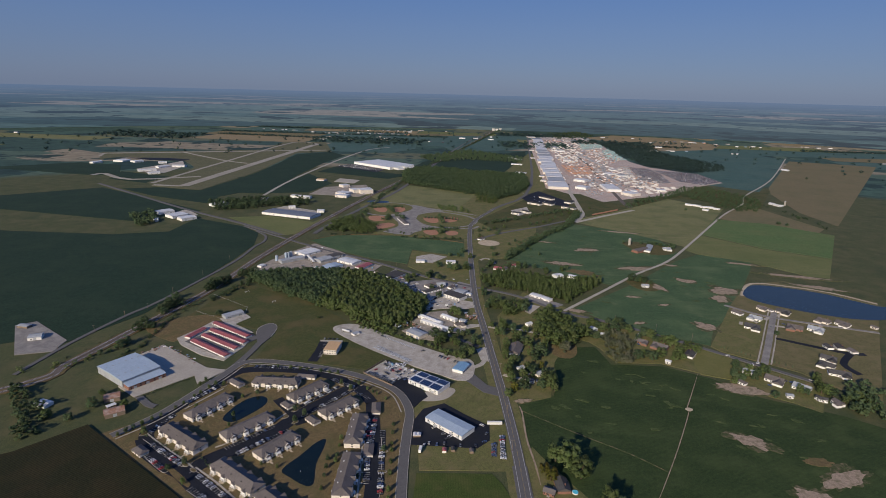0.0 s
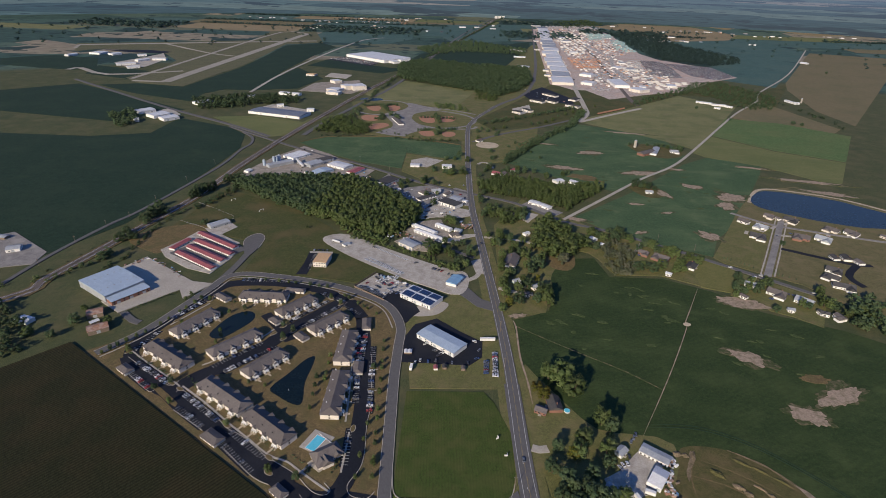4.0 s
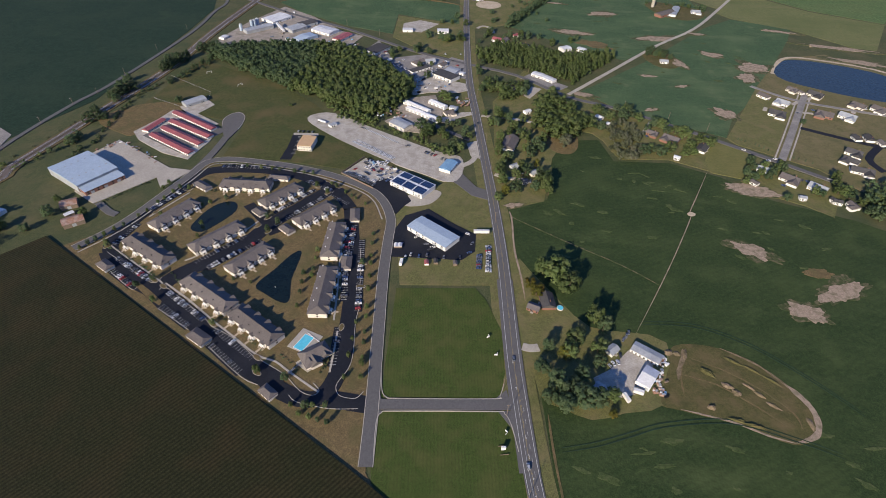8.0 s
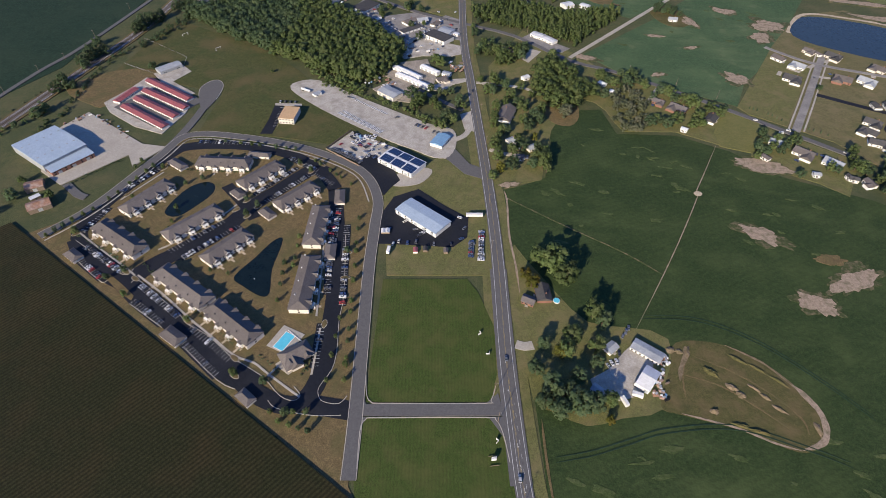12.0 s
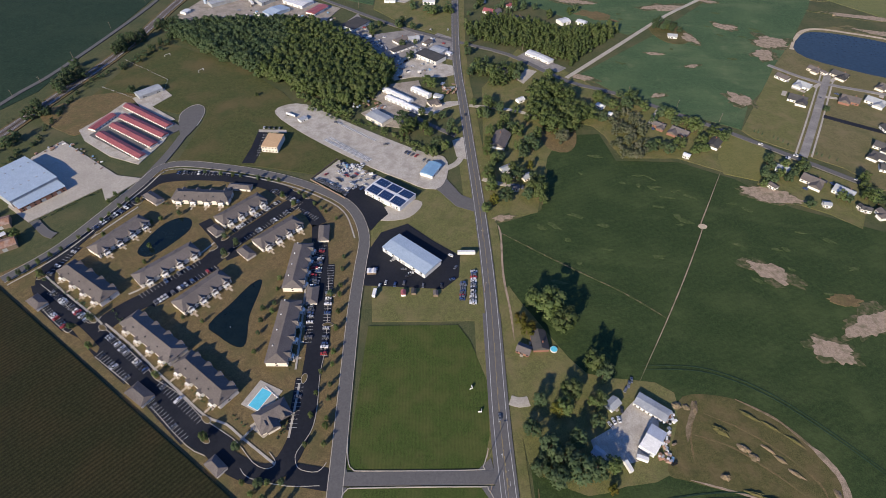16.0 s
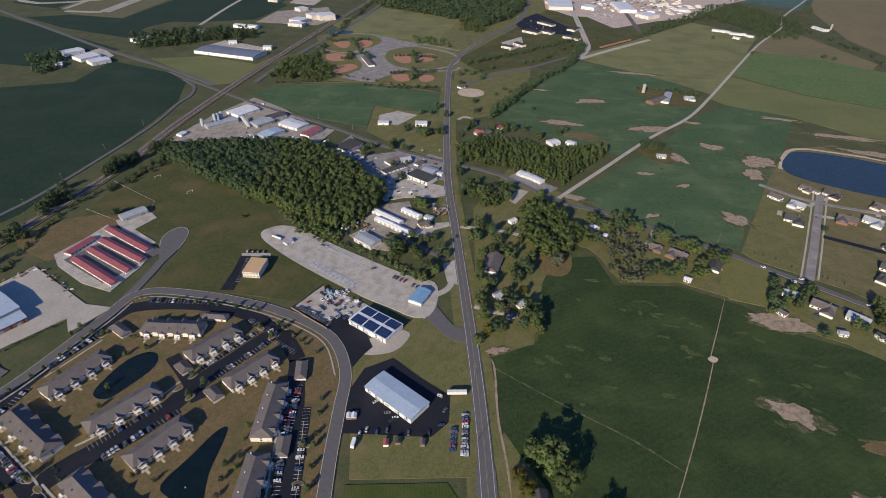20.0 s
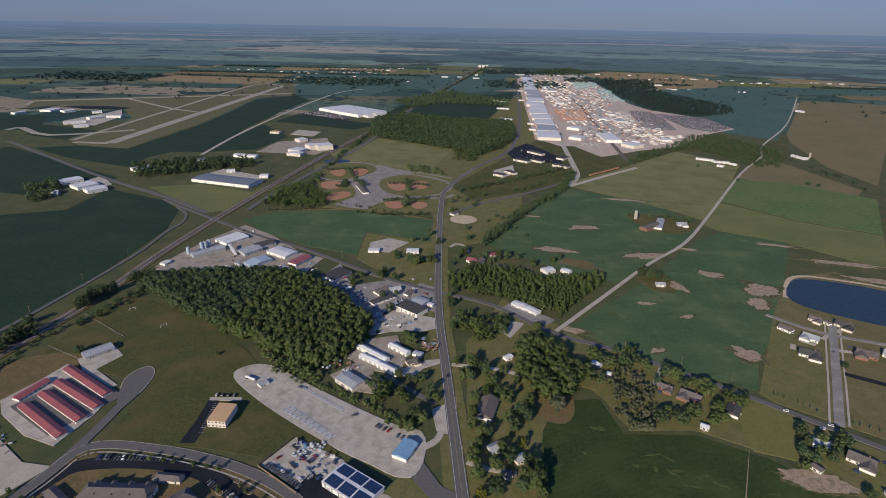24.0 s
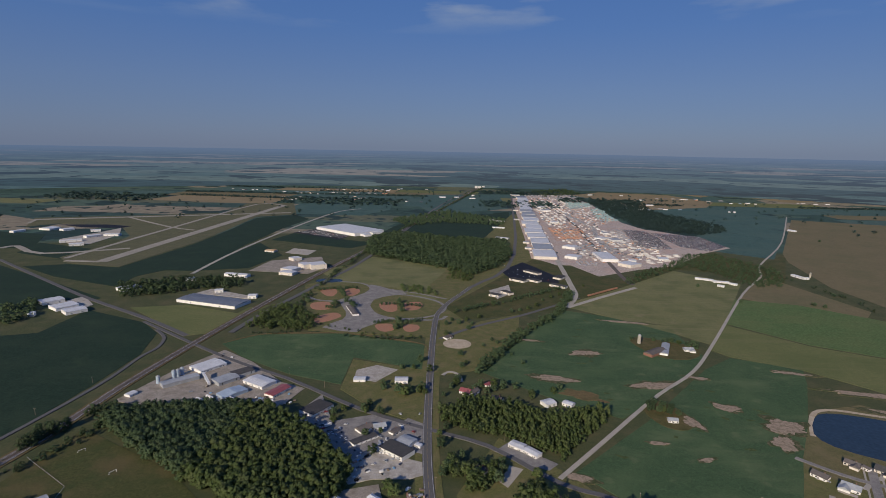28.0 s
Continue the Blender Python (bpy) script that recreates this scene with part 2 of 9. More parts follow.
M = {
    "ground": mat("farmland_grass", (0.058, 0.07, 0.03), (0.084, 0.092, 0.04), 4, (0.12, 0.105, 0.054), 32, grain=0.4, amount=0.8, blot=((0.045, 0.062, 0.028), 55, 0.7, 0.52)),
    "soy": mat("soybean_leaves", (0.024, 0.043, 0.0135), (0.037, 0.059, 0.0185), 3.0, (0.056, 0.08, 0.026), 45, bump=0.2, rows=(5.0, 62, 0.1), grain=0.4, amount=0.8, streak=(35, (0.088, 0.112, 0.042), 0.3, 60, 18), blot=((0.085, 0.115, 0.04), 26, 0.5, 0.58)),
    # lighter than the near soybeans: a paler crop plus haze put into its colour
    "soy_mid": mat("haze_paled_soybean_leaves", (0.046, 0.084, 0.037), (0.063, 0.107, 0.048), 5.0, (0.09, 0.134, 0.06), 60, grain=0.4, amount=0.8, streak=(60, (0.14, 0.168, 0.084), 0.45, 80, 26), blot=((0.19, 0.186, 0.105), 30, 0.5, 0.62)),
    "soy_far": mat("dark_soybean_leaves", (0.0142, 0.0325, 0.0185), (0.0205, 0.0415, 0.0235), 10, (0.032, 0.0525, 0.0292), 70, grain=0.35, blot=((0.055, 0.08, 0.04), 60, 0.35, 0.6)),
    "corn": mat("corn_tassels", (0.0225, 0.0245, 0.0085), (0.0325, 0.0325, 0.012), 2.5, (0.055, 0.037, 0.0155), 30, bump=0.3, rows=(2.6, 40, 0.7), grain=0.45, blot=((0.06, 0.046, 0.018), 55, 0.5, 0.54)),
    "lawn": mat("mown_grass", (0.105, 0.11, 0.04), (0.145, 0.14, 0.052), 3, (0.19, 0.152, 0.076), 14, bump=0.1, grain=0.35, amount=0.8, blot=((0.072, 0.088, 0.03), 24, 0.6, 0.55)),
    "lawn_lush": mat("lush_grass", (0.045, 0.071, 0.0145), (0.062, 0.086, 0.02), 2.5, (0.095, 0.098, 0.03), 16, bump=0.1, rows=(2.2, -4, 0.16), grain=0.45, amount=0.8, blot=((0.1, 0.092, 0.034), 14, 0.55, 0.57)),
    "pasture": mat("dull_pasture", (0.055, 0.063, 0.0205), (0.078, 0.083, 0.028), 4, (0.12, 0.095, 0.043), 45, bump=0.1, grain=0.4, amount=0.9, blot=((0.044, 0.064, 0.02), 22, 0.7, 0.52)),
    "dry": mat("dry_grass", (0.122, 0.09, 0.043), (0.172, 0.127, 0.06), 3, (0.088, 0.088, 0.034), 16, bump=0.1, grain=0.35, amount=0.85, blot=((0.075, 0.056, 0.03), 9, 0.6, 0.58)),
    "meadow": mat("hay_meadow", (0.148, 0.152, 0.064), (0.185, 0.182, 0.078), 6, (0.1, 0.115, 0.046), 60, grain=0.25, amount=0.95, streak=(20, (0.23, 0.2, 0.11), 0.5, 140, 10), blot=((0.26, 0.205, 0.125), 36, 0.55, 0.6)),
    "olive": mat("ripening_field", (0.125, 0.14, 0.053), (0.158, 0.163, 0.063), 6, (0.085, 0.115, 0.038), 90, grain=0.25, streak=(10, (0.19, 0.17, 0.08), 0.5, 140, 14)),
    "green": mat("clover_field", (0.078, 0.13, 0.044), (0.1, 0.15, 0.053), 18, (0.15, 0.155, 0.062), 140, grain=0.3, streak=(8, (0.14, 0.15, 0.06), 0.5, 160, 20)),
    "airgrass": mat("mown_airfield_grass", (0.105, 0.104, 0.054), (0.13, 0.125, 0.066), 12, (0.08, 0.092, 0.05), 60, grain=0.35, streak=(80, (0.16, 0.145, 0.08), 0.5, 200, 12)),
    "brown": mat("stubble_field", (0.149, 0.127, 0.0662), (0.1822, 0.149, 0.0795), 16, (0.1104, 0.1159, 0.0552), 120),
    # far crop, paler and bluer than near fields: distance haze put into its colour
    "soy_hazed": mat("haze_tinted_far_crop", (0.048, 0.096, 0.084), (0.064, 0.118, 0.102), 30, (0.088, 0.132, 0.108), 200, grain=0.3, streak=(4, (0.11, 0.14, 0.1), 0.4, 300, 40), blot=((0.028, 0.056, 0.052), 70, 0.8, 0.58)),
    "metal_slate": mat("slate_grey_metal_roof", (0.15, 0.17, 0.2), (0.19, 0.21, 0.24), 3, (0.13, 0.14, 0.16), 9, 0.5, gloss=0.4),
    "tan": mat("wheat_stubble", (0.22, 0.1705, 0.0935), (0.264, 0.209, 0.121), 22, (0.176, 0.143, 0.077), 150),
    "soil": mat("bare_soil", (0.285, 0.215, 0.155), (0.37, 0.29, 0.215), 1.6, (0.1, 0.1, 0.05), 4.5, bump=0.2, amount=0.75, grain=0.3),
    "thin": mat("thin_crop", (0.045, 0.06, 0.022), (0.07, 0.08, 0.032), 2.0, (0.2, 0.155, 0.1), 4, amount=0.9, grain=0.35),
    "bike": mat("rutted_dry_grass", (0.075, 0.072, 0.026), (0.105, 0.095, 0.036), 2.5, (0.15, 0.112, 0.055), 12, bump=0.15, grain=0.4, amount=0.85, blot=((0.05, 0.056, 0.02), 14, 0.7, 0.53)),
    "dirt": mat("brown_dirt", (0.16, 0.12, 0.07), (0.25, 0.19, 0.125), 1.5, (0.09, 0.08, 0.036), 4, bump=0.2, amount=0.85, grain=0.35),
    "thin_green": mat("pale_thin_crop", (0.042, 0.064, 0.02), (0.066, 0.09, 0.03), 2.0, (0.11, 0.125, 0.052), 3, amount=0.9, grain=0.4),
    "estate": mat("thin_new_grass", (0.115, 0.104, 0.046), (0.155, 0.138, 0.062), 3, (0.19, 0.15, 0.08), 20, grain=0.35, amount=0.85, blot=((0.08, 0.092, 0.034), 18, 0.7, 0.53)),
    "plot": mat("short_yellow_grass", (0.12, 0.122, 0.04), (0.155, 0.15, 0.052), 3, (0.18, 0.16, 0.062), 16, grain=0.3),
    "worn": mat("worn_pale_asphalt", (0.19, 0.178, 0.165), (0.25, 0.235, 0.22), 2.0, (0.33, 0.31, 0.28), 14, grain=0.3, amount=0.8, blot=((0.12, 0.115, 0.11), 8, 0.6, 0.56)),
    "dustyard": mat("brown_dusty_yard", (0.27, 0.235, 0.195), (0.37, 0.33, 0.28), 2.0, (0.2, 0.17, 0.13), 14, grain=0.3, amount=0.85, blot=((0.13, 0.12, 0.08), 10, 0.7, 0.55)),
    "sand": mat("pale_sand", (0.42, 0.34, 0.24), (0.52, 0.44, 0.33), 2, (0.3, 0.24, 0.15), 12),
    "redclay": mat("infield_clay", (0.34, 0.17, 0.105), (0.4, 0.21, 0.135), 3, (0.3, 0.18, 0.12), 20),
    "asphalt": mat("old_asphalt", (0.105, 0.102, 0.1), (0.135, 0.13, 0.127), 1.5, (0.12, 0.115, 0.11), 18, 0.85),
    "blacktop": mat("sealed_blacktop", (0.0117, 0.0135, 0.0189), (0.0171, 0.0189, 0.0252), 2, (0.0288, 0.0297, 0.0342), 25, 0.75),
    "concrete": mat("pale_concrete", (0.36, 0.33, 0.28), (0.44, 0.4, 0.34), 2, (0.28, 0.26, 0.22), 25),
    "gravel": mat("limestone_gravel", (0.36, 0.33, 0.285), (0.48, 0.445, 0.39), 1.2, (0.25, 0.225, 0.185), 10, bump=0.2, grain=0.3, amount=0.8, blot=((0.22, 0.2, 0.17), 7, 0.5, 0.56)),
    "runway": mat("runway_concrete", (0.3, 0.28, 0.23), (0.36, 0.33, 0.28), 6, (0.24, 0.22, 0.17), 60),
    "ballast": mat("rail_ballast", (0.11, 0.09, 0.08), (0.16, 0.135, 0.12), 1.0, (0.075, 0.065, 0.055), 20),
    "yardground": mat("industrial_yard", (0.4, 0.33, 0.285), (0.5, 0.42, 0.365), 6, (0.5, 0.32, 0.24), 60, grain=0.4, blot=((0.26, 0.235, 0.22), 22, 0.7, 0.54)),
    "rustground": mat("rust_dust_ground", (0.42, 0.3, 0.235), (0.5, 0.36, 0.285), 6, (0.4, 0.24, 0.17), 30, grain=0.4),
    "water": mat("pond_water", (0.005, 0.011, 0.012), (0.008, 0.015, 0.015), 8, rough=0.15, gloss=0.25),
    "lake": mat("lake_water", (0.024, 0.041, 0.06), (0.028, 0.046, 0.066), 20, rough=0.25, gloss=0.15),
    "pool": mat("pool_water", (0.1, 0.5, 0.65), (0.14, 0.58, 0.72), 1.5, rough=0.08, gloss=0.5),
    "paint_white": mat("white_road_paint", (0.42, 0.42, 0.41), (0.54, 0.54, 0.52), 0.8),
    "paint_yellow": mat("faded_yellow_road_paint", (0.25, 0.2, 0.11), (0.32, 0.25, 0.12), 0.8),
    "shingle": mat("brown_grey_shingles", (0.112, 0.099, 0.094), (0.158, 0.14, 0.132), 0.8, (0.09, 0.08, 0.076), 6, rand=0.12),
    "shingle_dark": mat("charcoal_shingles", (0.05, 0.05, 0.052), (0.08, 0.078, 0.078), 0.8, (0.1, 0.095, 0.09), 6, rand=0.2),
    "siding": mat("cream_siding", (0.62, 0.57, 0.5), (0.7, 0.65, 0.58), 1.5, (0.5, 0.46, 0.4), 6),
    "white": mat("white_siding", (0.7, 0.69, 0.66), (0.78, 0.77, 0.74), 1.5, (0.6, 0.58, 0.53), 7, rand=0.08),
    "brickwall": mat("red_brown_brick", (0.2, 0.1, 0.075), (0.28, 0.15, 0.11), 0.5, (0.16, 0.09, 0.07), 4),
    "metal_white": mat("white_metal_roof", (0.56, 0.57, 0.58), (0.66, 0.67, 0.68), 3, (0.42, 0.42, 0.42), 9, 0.5, gloss=0.4),
    "metal_blue": mat("pale_blue_metal_roof", (0.33, 0.41, 0.5), (0.38, 0.46, 0.55), 3, (0.3, 0.37, 0.45), 9, 0.5, gloss=0.4),
    "metal_grey": mat("grey_metal_roof", (0.3, 0.32, 0.34), (0.38, 0.4, 0.42), 3, (0.22, 0.23, 0.24), 9, 0.5, gloss=0.4),
    "metal_red": mat("red_metal_roof", (0.25, 0.075, 0.08), (0.32, 0.1, 0.105), 3, (0.17, 0.065, 0.07), 8, 0.5, gloss=0.4),
    "metal_strong_blue": mat("bright_blue_metal_roof", (0.17, 0.3, 0.45), (0.2, 0.35, 0.5), 3, (0.15, 0.28, 0.42), 8, 0.45, gloss=0.4),
    "solar": mat("dark_blue_solar_cells", (0.015, 0.03, 0.08), (0.02, 0.04, 0.1), 0.6, rough=0.3, gloss=0.6),
    "tanroof": mat("tan_roof", (0.5, 0.33, 0.18), (0.56, 0.38, 0.22), 1.5),
    "rust": mat("rusted_metal_sheet", (0.2, 0.1, 0.065), (0.33, 0.2, 0.14), 1.5, (0.4, 0.38, 0.36), 5, 0.7),
    "trunk": mat("tree_bark", (0.07, 0.05, 0.035), (0.12, 0.09, 0.065), 0.4, bump=0.4),
    "leaf": leaf_mat("broad_leaves", (0.082, 0.122, 0.042), (0.142, 0.192, 0.068), (0.18, 0.21, 0.088)),
    "leaf_dark": leaf_mat("dark_leaves", (0.06, 0.1, 0.05), (0.102, 0.15, 0.073), (0.135, 0.17, 0.083)),
    "leaf_grey": leaf_mat("grey_green_leaves", (0.085, 0.102, 0.058), (0.14, 0.155, 0.09), (0.2, 0.195, 0.14)),
    # leaves of far woods, with the blue of distance haze mixed into the green
    "leaf_hazed": leaf_mat("haze_tinted_far_leaves", (0.042, 0.078, 0.068), (0.062, 0.104, 0.09), (0.072, 0.112, 0.092)),
    "leaf_yellow": leaf_mat("yellowing_leaves", (0.1, 0.11, 0.02), (0.17, 0.17, 0.035), (0.2, 0.14, 0.03)),
    "glass": mat("dark_window_glass", (0.02, 0.025, 0.03), (0.03, 0.035, 0.04), 1.0, rough=0.1, gloss=0.6),
    "tyre": mat("tyre_rubber", (0.012, 0.012, 0.012), (0.02, 0.02, 0.02), 0.3),
    "wood": mat("grey_pole_wood", (0.16, 0.12, 0.09), (0.24, 0.19, 0.14), 0.5),
    "steel": mat("galvanised_steel", (0.45, 0.46, 0.47), (0.55, 0.56, 0.57), 1.0, rough=0.45, gloss=0.5),
}
PAINTS = [mat("car_paint", c, tuple(v * 1.15 for v in c), 1.0, rough=0.3, gloss=0.6) for c in
          ((0.6, 0.6, 0.6), (0.35, 0.36, 0.38), (0.03, 0.03, 0.035), (0.12, 0.13, 0.15), (0.28, 0.03, 0.03), (0.04, 0.07, 0.16), (0.5, 0.48, 0.44), (0.09, 0.09, 0.1))]



def farmland(nt, vec, palette, woods, k_=1.0):
    """Far parcels in strips, each with its own crop, strewn with copses."""
    lk = nt.links
    mp = nt.nodes.new("ShaderNodeMapping")
    mp.inputs["Rotation"].default_value[2] = radians(5)
    mp.inputs["Scale"].default_value = (1 / 620 / k_, 1 / 270 / k_, 0)
    lk.new(vec, mp.inputs["Vector"])
    cell = nt.nodes.new("ShaderNodeTexVoronoi")
    cell.voronoi_dimensions, cell.distance = "2D", "CHEBYCHEV"
    cell.inputs["Scale"].default_value, cell.inputs["Randomness"].default_value = 1.0, 0.85
    lk.new(mp.outputs[0], cell.inputs["Vector"])
    one = nt.nodes.new("ShaderNodeSeparateColor")
    lk.new(cell.outputs["Color"], one.inputs[0])
    ramp = nt.nodes.new("ShaderNodeValToRGB")
    ramp.color_ramp.interpolation = "CONSTANT"
    for k, (at, c) in enumerate(palette):
        e = ramp.color_ramp.elements[k] if k < 2 else ramp.color_ramp.elements.new(at)
        e.position, e.color = at, (*c, 1)
    lk.new(one.outputs[0], ramp.inputs[0])
    out = ramp.outputs[0]
    for size, lo, hi, colour in ((300, 0.59, 0.61, woods), (70, 0.64, 0.67, woods), (45, 0.35, 0.75, None)):
        n = nt.nodes.new("ShaderNodeTexNoise")
        n.noise_dimensions = "2D"
        n.inputs["Scale"].default_value, n.inputs["Detail"].default_value = 1.0 / size / k_, 5
        lk.new(vec, n.inputs["Vector"])
        r = nt.nodes.new("ShaderNodeMapRange")
        r.inputs[1].default_value, r.inputs[2].default_value = lo, hi
        x = nt.nodes.new("ShaderNodeMix")
        x.data_type = "RGBA"
        lk.new(n.outputs[0], r.inputs[0])
        if colour:
            lk.new(r.outputs[0], x.inputs[0])
            x.inputs[7].default_value = (*colour, 1)
        else:
            r.inputs[3].default_value, r.inputs[4].default_value = 0.82, 1.18
            x.blend_type, x.inputs[0].default_value = "MULTIPLY", 1.0
            lk.new(r.outputs[0], x.inputs[7])
        lk.new(out, x.inputs[6])
        out = x.outputs[2]
    return out


# crop colours shifted towards blue: the haze of distance is put into them
HAZED_CROPS = ((0.0, (0.042, 0.08, 0.062)), (0.3, (0.058, 0.105, 0.08)), (0.5, (0.08, 0.122, 0.088)), (0.66, (0.125, 0.135, 0.085)), (0.76, (0.25, 0.215, 0.15)), (0.84, (0.045, 0.085, 0.07)))
# beyond about 2.4 km the ground sheet takes the haze-tinted parcels
gt = M["ground"].node_tree
gpos = gt.nodes.new("ShaderNodeNewGeometry").outputs["Position"]
gbase = gt.nodes["Principled BSDF"].inputs["Base Color"]
gnear = gbase.links[0].from_socket
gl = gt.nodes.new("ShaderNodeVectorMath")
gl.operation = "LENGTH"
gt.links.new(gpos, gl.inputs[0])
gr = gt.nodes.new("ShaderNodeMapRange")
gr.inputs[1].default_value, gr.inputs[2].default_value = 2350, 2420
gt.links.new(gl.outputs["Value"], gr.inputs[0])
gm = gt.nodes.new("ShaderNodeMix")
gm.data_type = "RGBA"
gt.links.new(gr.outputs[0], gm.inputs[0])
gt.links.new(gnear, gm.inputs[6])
gt.links.new(farmland(gt, gpos, HAZED_CROPS, (0.024, 0.05, 0.044)), gm.inputs[7])
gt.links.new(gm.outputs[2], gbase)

# ---- mesh helpers ----
class Shape:
    """Collects vertices and faces for one mesh."""

    def __init__(self):
        self.v, self.f = [], []

    def add(self, vs, fs):
        n = len(self.v)
        self.v += [tuple(p) for p in vs]
        self.f += [tuple(i + n for i in q) for q in fs]
        return self

    def box(self, cx, cy, z0, lx, ly, h, rot=0.0, taper=1.0):
        c, s = math.cos(radians(rot)), math.sin(radians(rot))
        vs = []
        for z, k in ((z0, 1.0), (z0 + h, taper)):
            for a, b in ((-1, -1), (1, -1), (1, 1), (-1, 1)):
                x, y = a * lx * 0.5 * k, b * ly * 0.5 * k
                vs.append((cx + x * c - y * s, cy + x * s + y * c, z))
        return self.add(vs, [(3, 2, 1, 0), (4, 5, 6, 7), (0, 1, 5, 4), (1, 2, 6, 5), (2, 3, 7, 6), (3, 0, 4, 7)])

    def prism(self, poly, z0, z1):
        n = len(poly)
        area = sum(poly[i][0] * poly[(i + 1) % n][1] - poly[(i + 1) % n][0] * poly[i][1] for i in range(n))
        if area < 0:
            poly = poly[::-1]
        vs = [(x, y, z0) for x, y in poly] + [(x, y, z1) for x, y in poly]
        return self.add(vs, [tuple(range(n, 2 * n))] + [(i, (i + 1) % n, n + (i + 1) % n, n + i) for i in range(n)])

    def ribbon(self, line, width, z0, z1, smooth=4, taper=False):
        pts = curve(line, smooth)
        n, vs, fs = len(pts), [], []
        for i, (x, y) in enumerate(pts):
            ax, ay = pts[max(i - 1, 0)]
            bx, by = pts[min(i + 1, n - 1)]
            d = math.hypot(bx - ax, by - ay) or 1.0
            k = min(1.0, 0.12 + 5.0 * min(i, n - 1 - i) / n) * (1 + 0.35 * noise.noise((x * 0.2, y * 0.2, 0.7))) if taper else 1.0
            nx, ny = -(by - ay) / d * width * k / 2, (bx - ax) / d * width * k / 2
            vs += [(x + nx, y + ny, z0), (x + nx, y + ny, z1), (x - nx, y - ny, z1), (x - nx, y - ny, z0)]
        for i in range(n - 1):
            a, b = 4 * i, 4 * i + 4
            fs += [(a + 1, a + 2, b + 2, b + 1), (a, a + 1, b + 1, b), (a + 2, a + 3, b + 3, b + 2)]
        return self.add(vs, fs)

    def roof(self, lx, ly, z0, rise, hip=0.0, over=0.5, thick=0.25):
        """Gable (hip=0) or hip roof round the origin, ridge along x, filled to the eaves."""
        a, b = lx / 2 + over, ly / 2 + over
        r = max(a - hip, 0.05)
        vs = [(-a, -b, z0), (a, -b, z0), (a, b, z0), (-a, b, z0), (-a, -b, z0 + thick), (a, -b, z0 + thick), (a, b, z0 + thick), (-a, b, z0 + thick),
              (-r, 0, z0 + rise), (r, 0, z0 + rise)]
        return self.add(vs, [(3, 2, 1, 0), (0, 1, 5, 4), (1, 2, 6, 5), (2, 3, 7, 6), (3, 0, 4, 7), (4, 5, 9, 8), (6, 7, 8, 9), (5, 6, 9), (7, 4, 8)])

    def tube(self, cx, cy, z0, r0, h, r1=None, n=12):
        r1 = r0 if r1 is None else r1
        vs = [(cx + r * math.cos(2 * math.pi * i / n), cy + r * math.sin(2 * math.pi * i / n), z) for r, z in ((r0, z0), (r1, z0 + h)) for i in range(n)]
        return self.add(vs, [tuple(range(n))[::-1], tuple(range(n, 2 * n))] + [(i, (i + 1) % n, n + (i + 1) % n, n + i) for i in range(n)])

    def mesh(self, name, material):
        me = bpy.data.meshes.new(name)
        me.from_pydata(self.v, [], self.f)
        me.materials.append(material)
        return me


def curve(line, k=4):
    """Points on a smooth line through the given ones."""
    if k <= 1 or len(line) < 3:
        return list(line)
    out = []
    for i in range(len(line) - 1):
        p0, p1, p2, p3 = line[max(i - 1, 0)], line[i], line[i + 1], line[min(i + 2, len(line) - 1)]
        for j in range(k):
            t = j / k
            out.append(tuple(0.5 * (2 * b + (c - a) * t + (2 * a - 5 * b + 4 * c - d) * t * t + (3 * b - a - 3 * c + d) * t ** 3)
                             for a, b, c, d in zip(p0, p1, p2, p3)))
    return out + [line[-1]]


def loop(poly, k=4):
    """The same for a closed outline."""
    n = len(poly)
    return curve([poly[-1], *poly, poly[0], poly[1]], k)[k:-k - 1] if n > 2 else poly


def part(name, shape, material, parent=None, label="", m=None):
    ob = new(name, shape if isinstance(shape, bpy.types.Mesh) else shape.mesh(name, material))
    if parent:
        ob.parent = parent
    if m is not None:
        ob.matrix_basis = m
    return tagged(ob, label)


def thing(name, label, category, group="", m=None, kind=""):
    ob = new(name)
    ob.empty_display_size = 0.5
    if m is not None:
        ob.matrix_basis = m
    return tagged(ob, label, category, group, kind)


LAYER = [0]


def lift():
    """A few millimetres more for each next piece of ground, so that no two lie in one plane."""
    LAYER[0] += 1
    return (LAYER[0] % 41) * 0.0021


def slab(name, poly, top, material, label, round_=0, category="ground", base=-0.5):
    """A piece of the setting: an outline, its top at a height."""
    top += lift()
    ob = part(name, Shape().prism(loop(poly, round_) if round_ else poly, base, top), M[material])
    return tagged(ob, label, category, kind="structure")


WIDE = 1.2


def way(name, line, width, top, material, label, smooth=4, category="road"):
    top += lift()
    worn = name == "track" and len(line) > 2
    ob = part(name, Shape().ribbon(line, width * WIDE, -0.3, top, smooth * 3 if worn else smooth, worn), M[material])
    return tagged(ob, label, category, kind="structure")


def blob(x, y, rx, ry, rot, seed=0, n=26, rough=0.3):
    c, s, out = math.cos(radians(rot)), math.sin(radians(rot)), []
    for i in range(n):
        a = 2 * math.pi * i / n
        k = 1 + rough * noise.noise((math.cos(a) * 1.6 + seed * 7.3, math.sin(a) * 1.6, seed * 3.1)) + 0.4 * rough * noise.noise((math.cos(a) * 5, math.sin(a) * 5 + seed, 9.0))
        u, v = WIDE * rx * k * math.cos(a), WIDE * ry * k * math.sin(a)
        out.append((x + u * c - v * s, y + u * s + v * c))
    return out


# ---- the ground, fields and roads ----
RING = [(4850 * math.cos(math.pi * i / 48), 150 + 4850 * math.sin(math.pi * i / 48)) for i in range(96)]
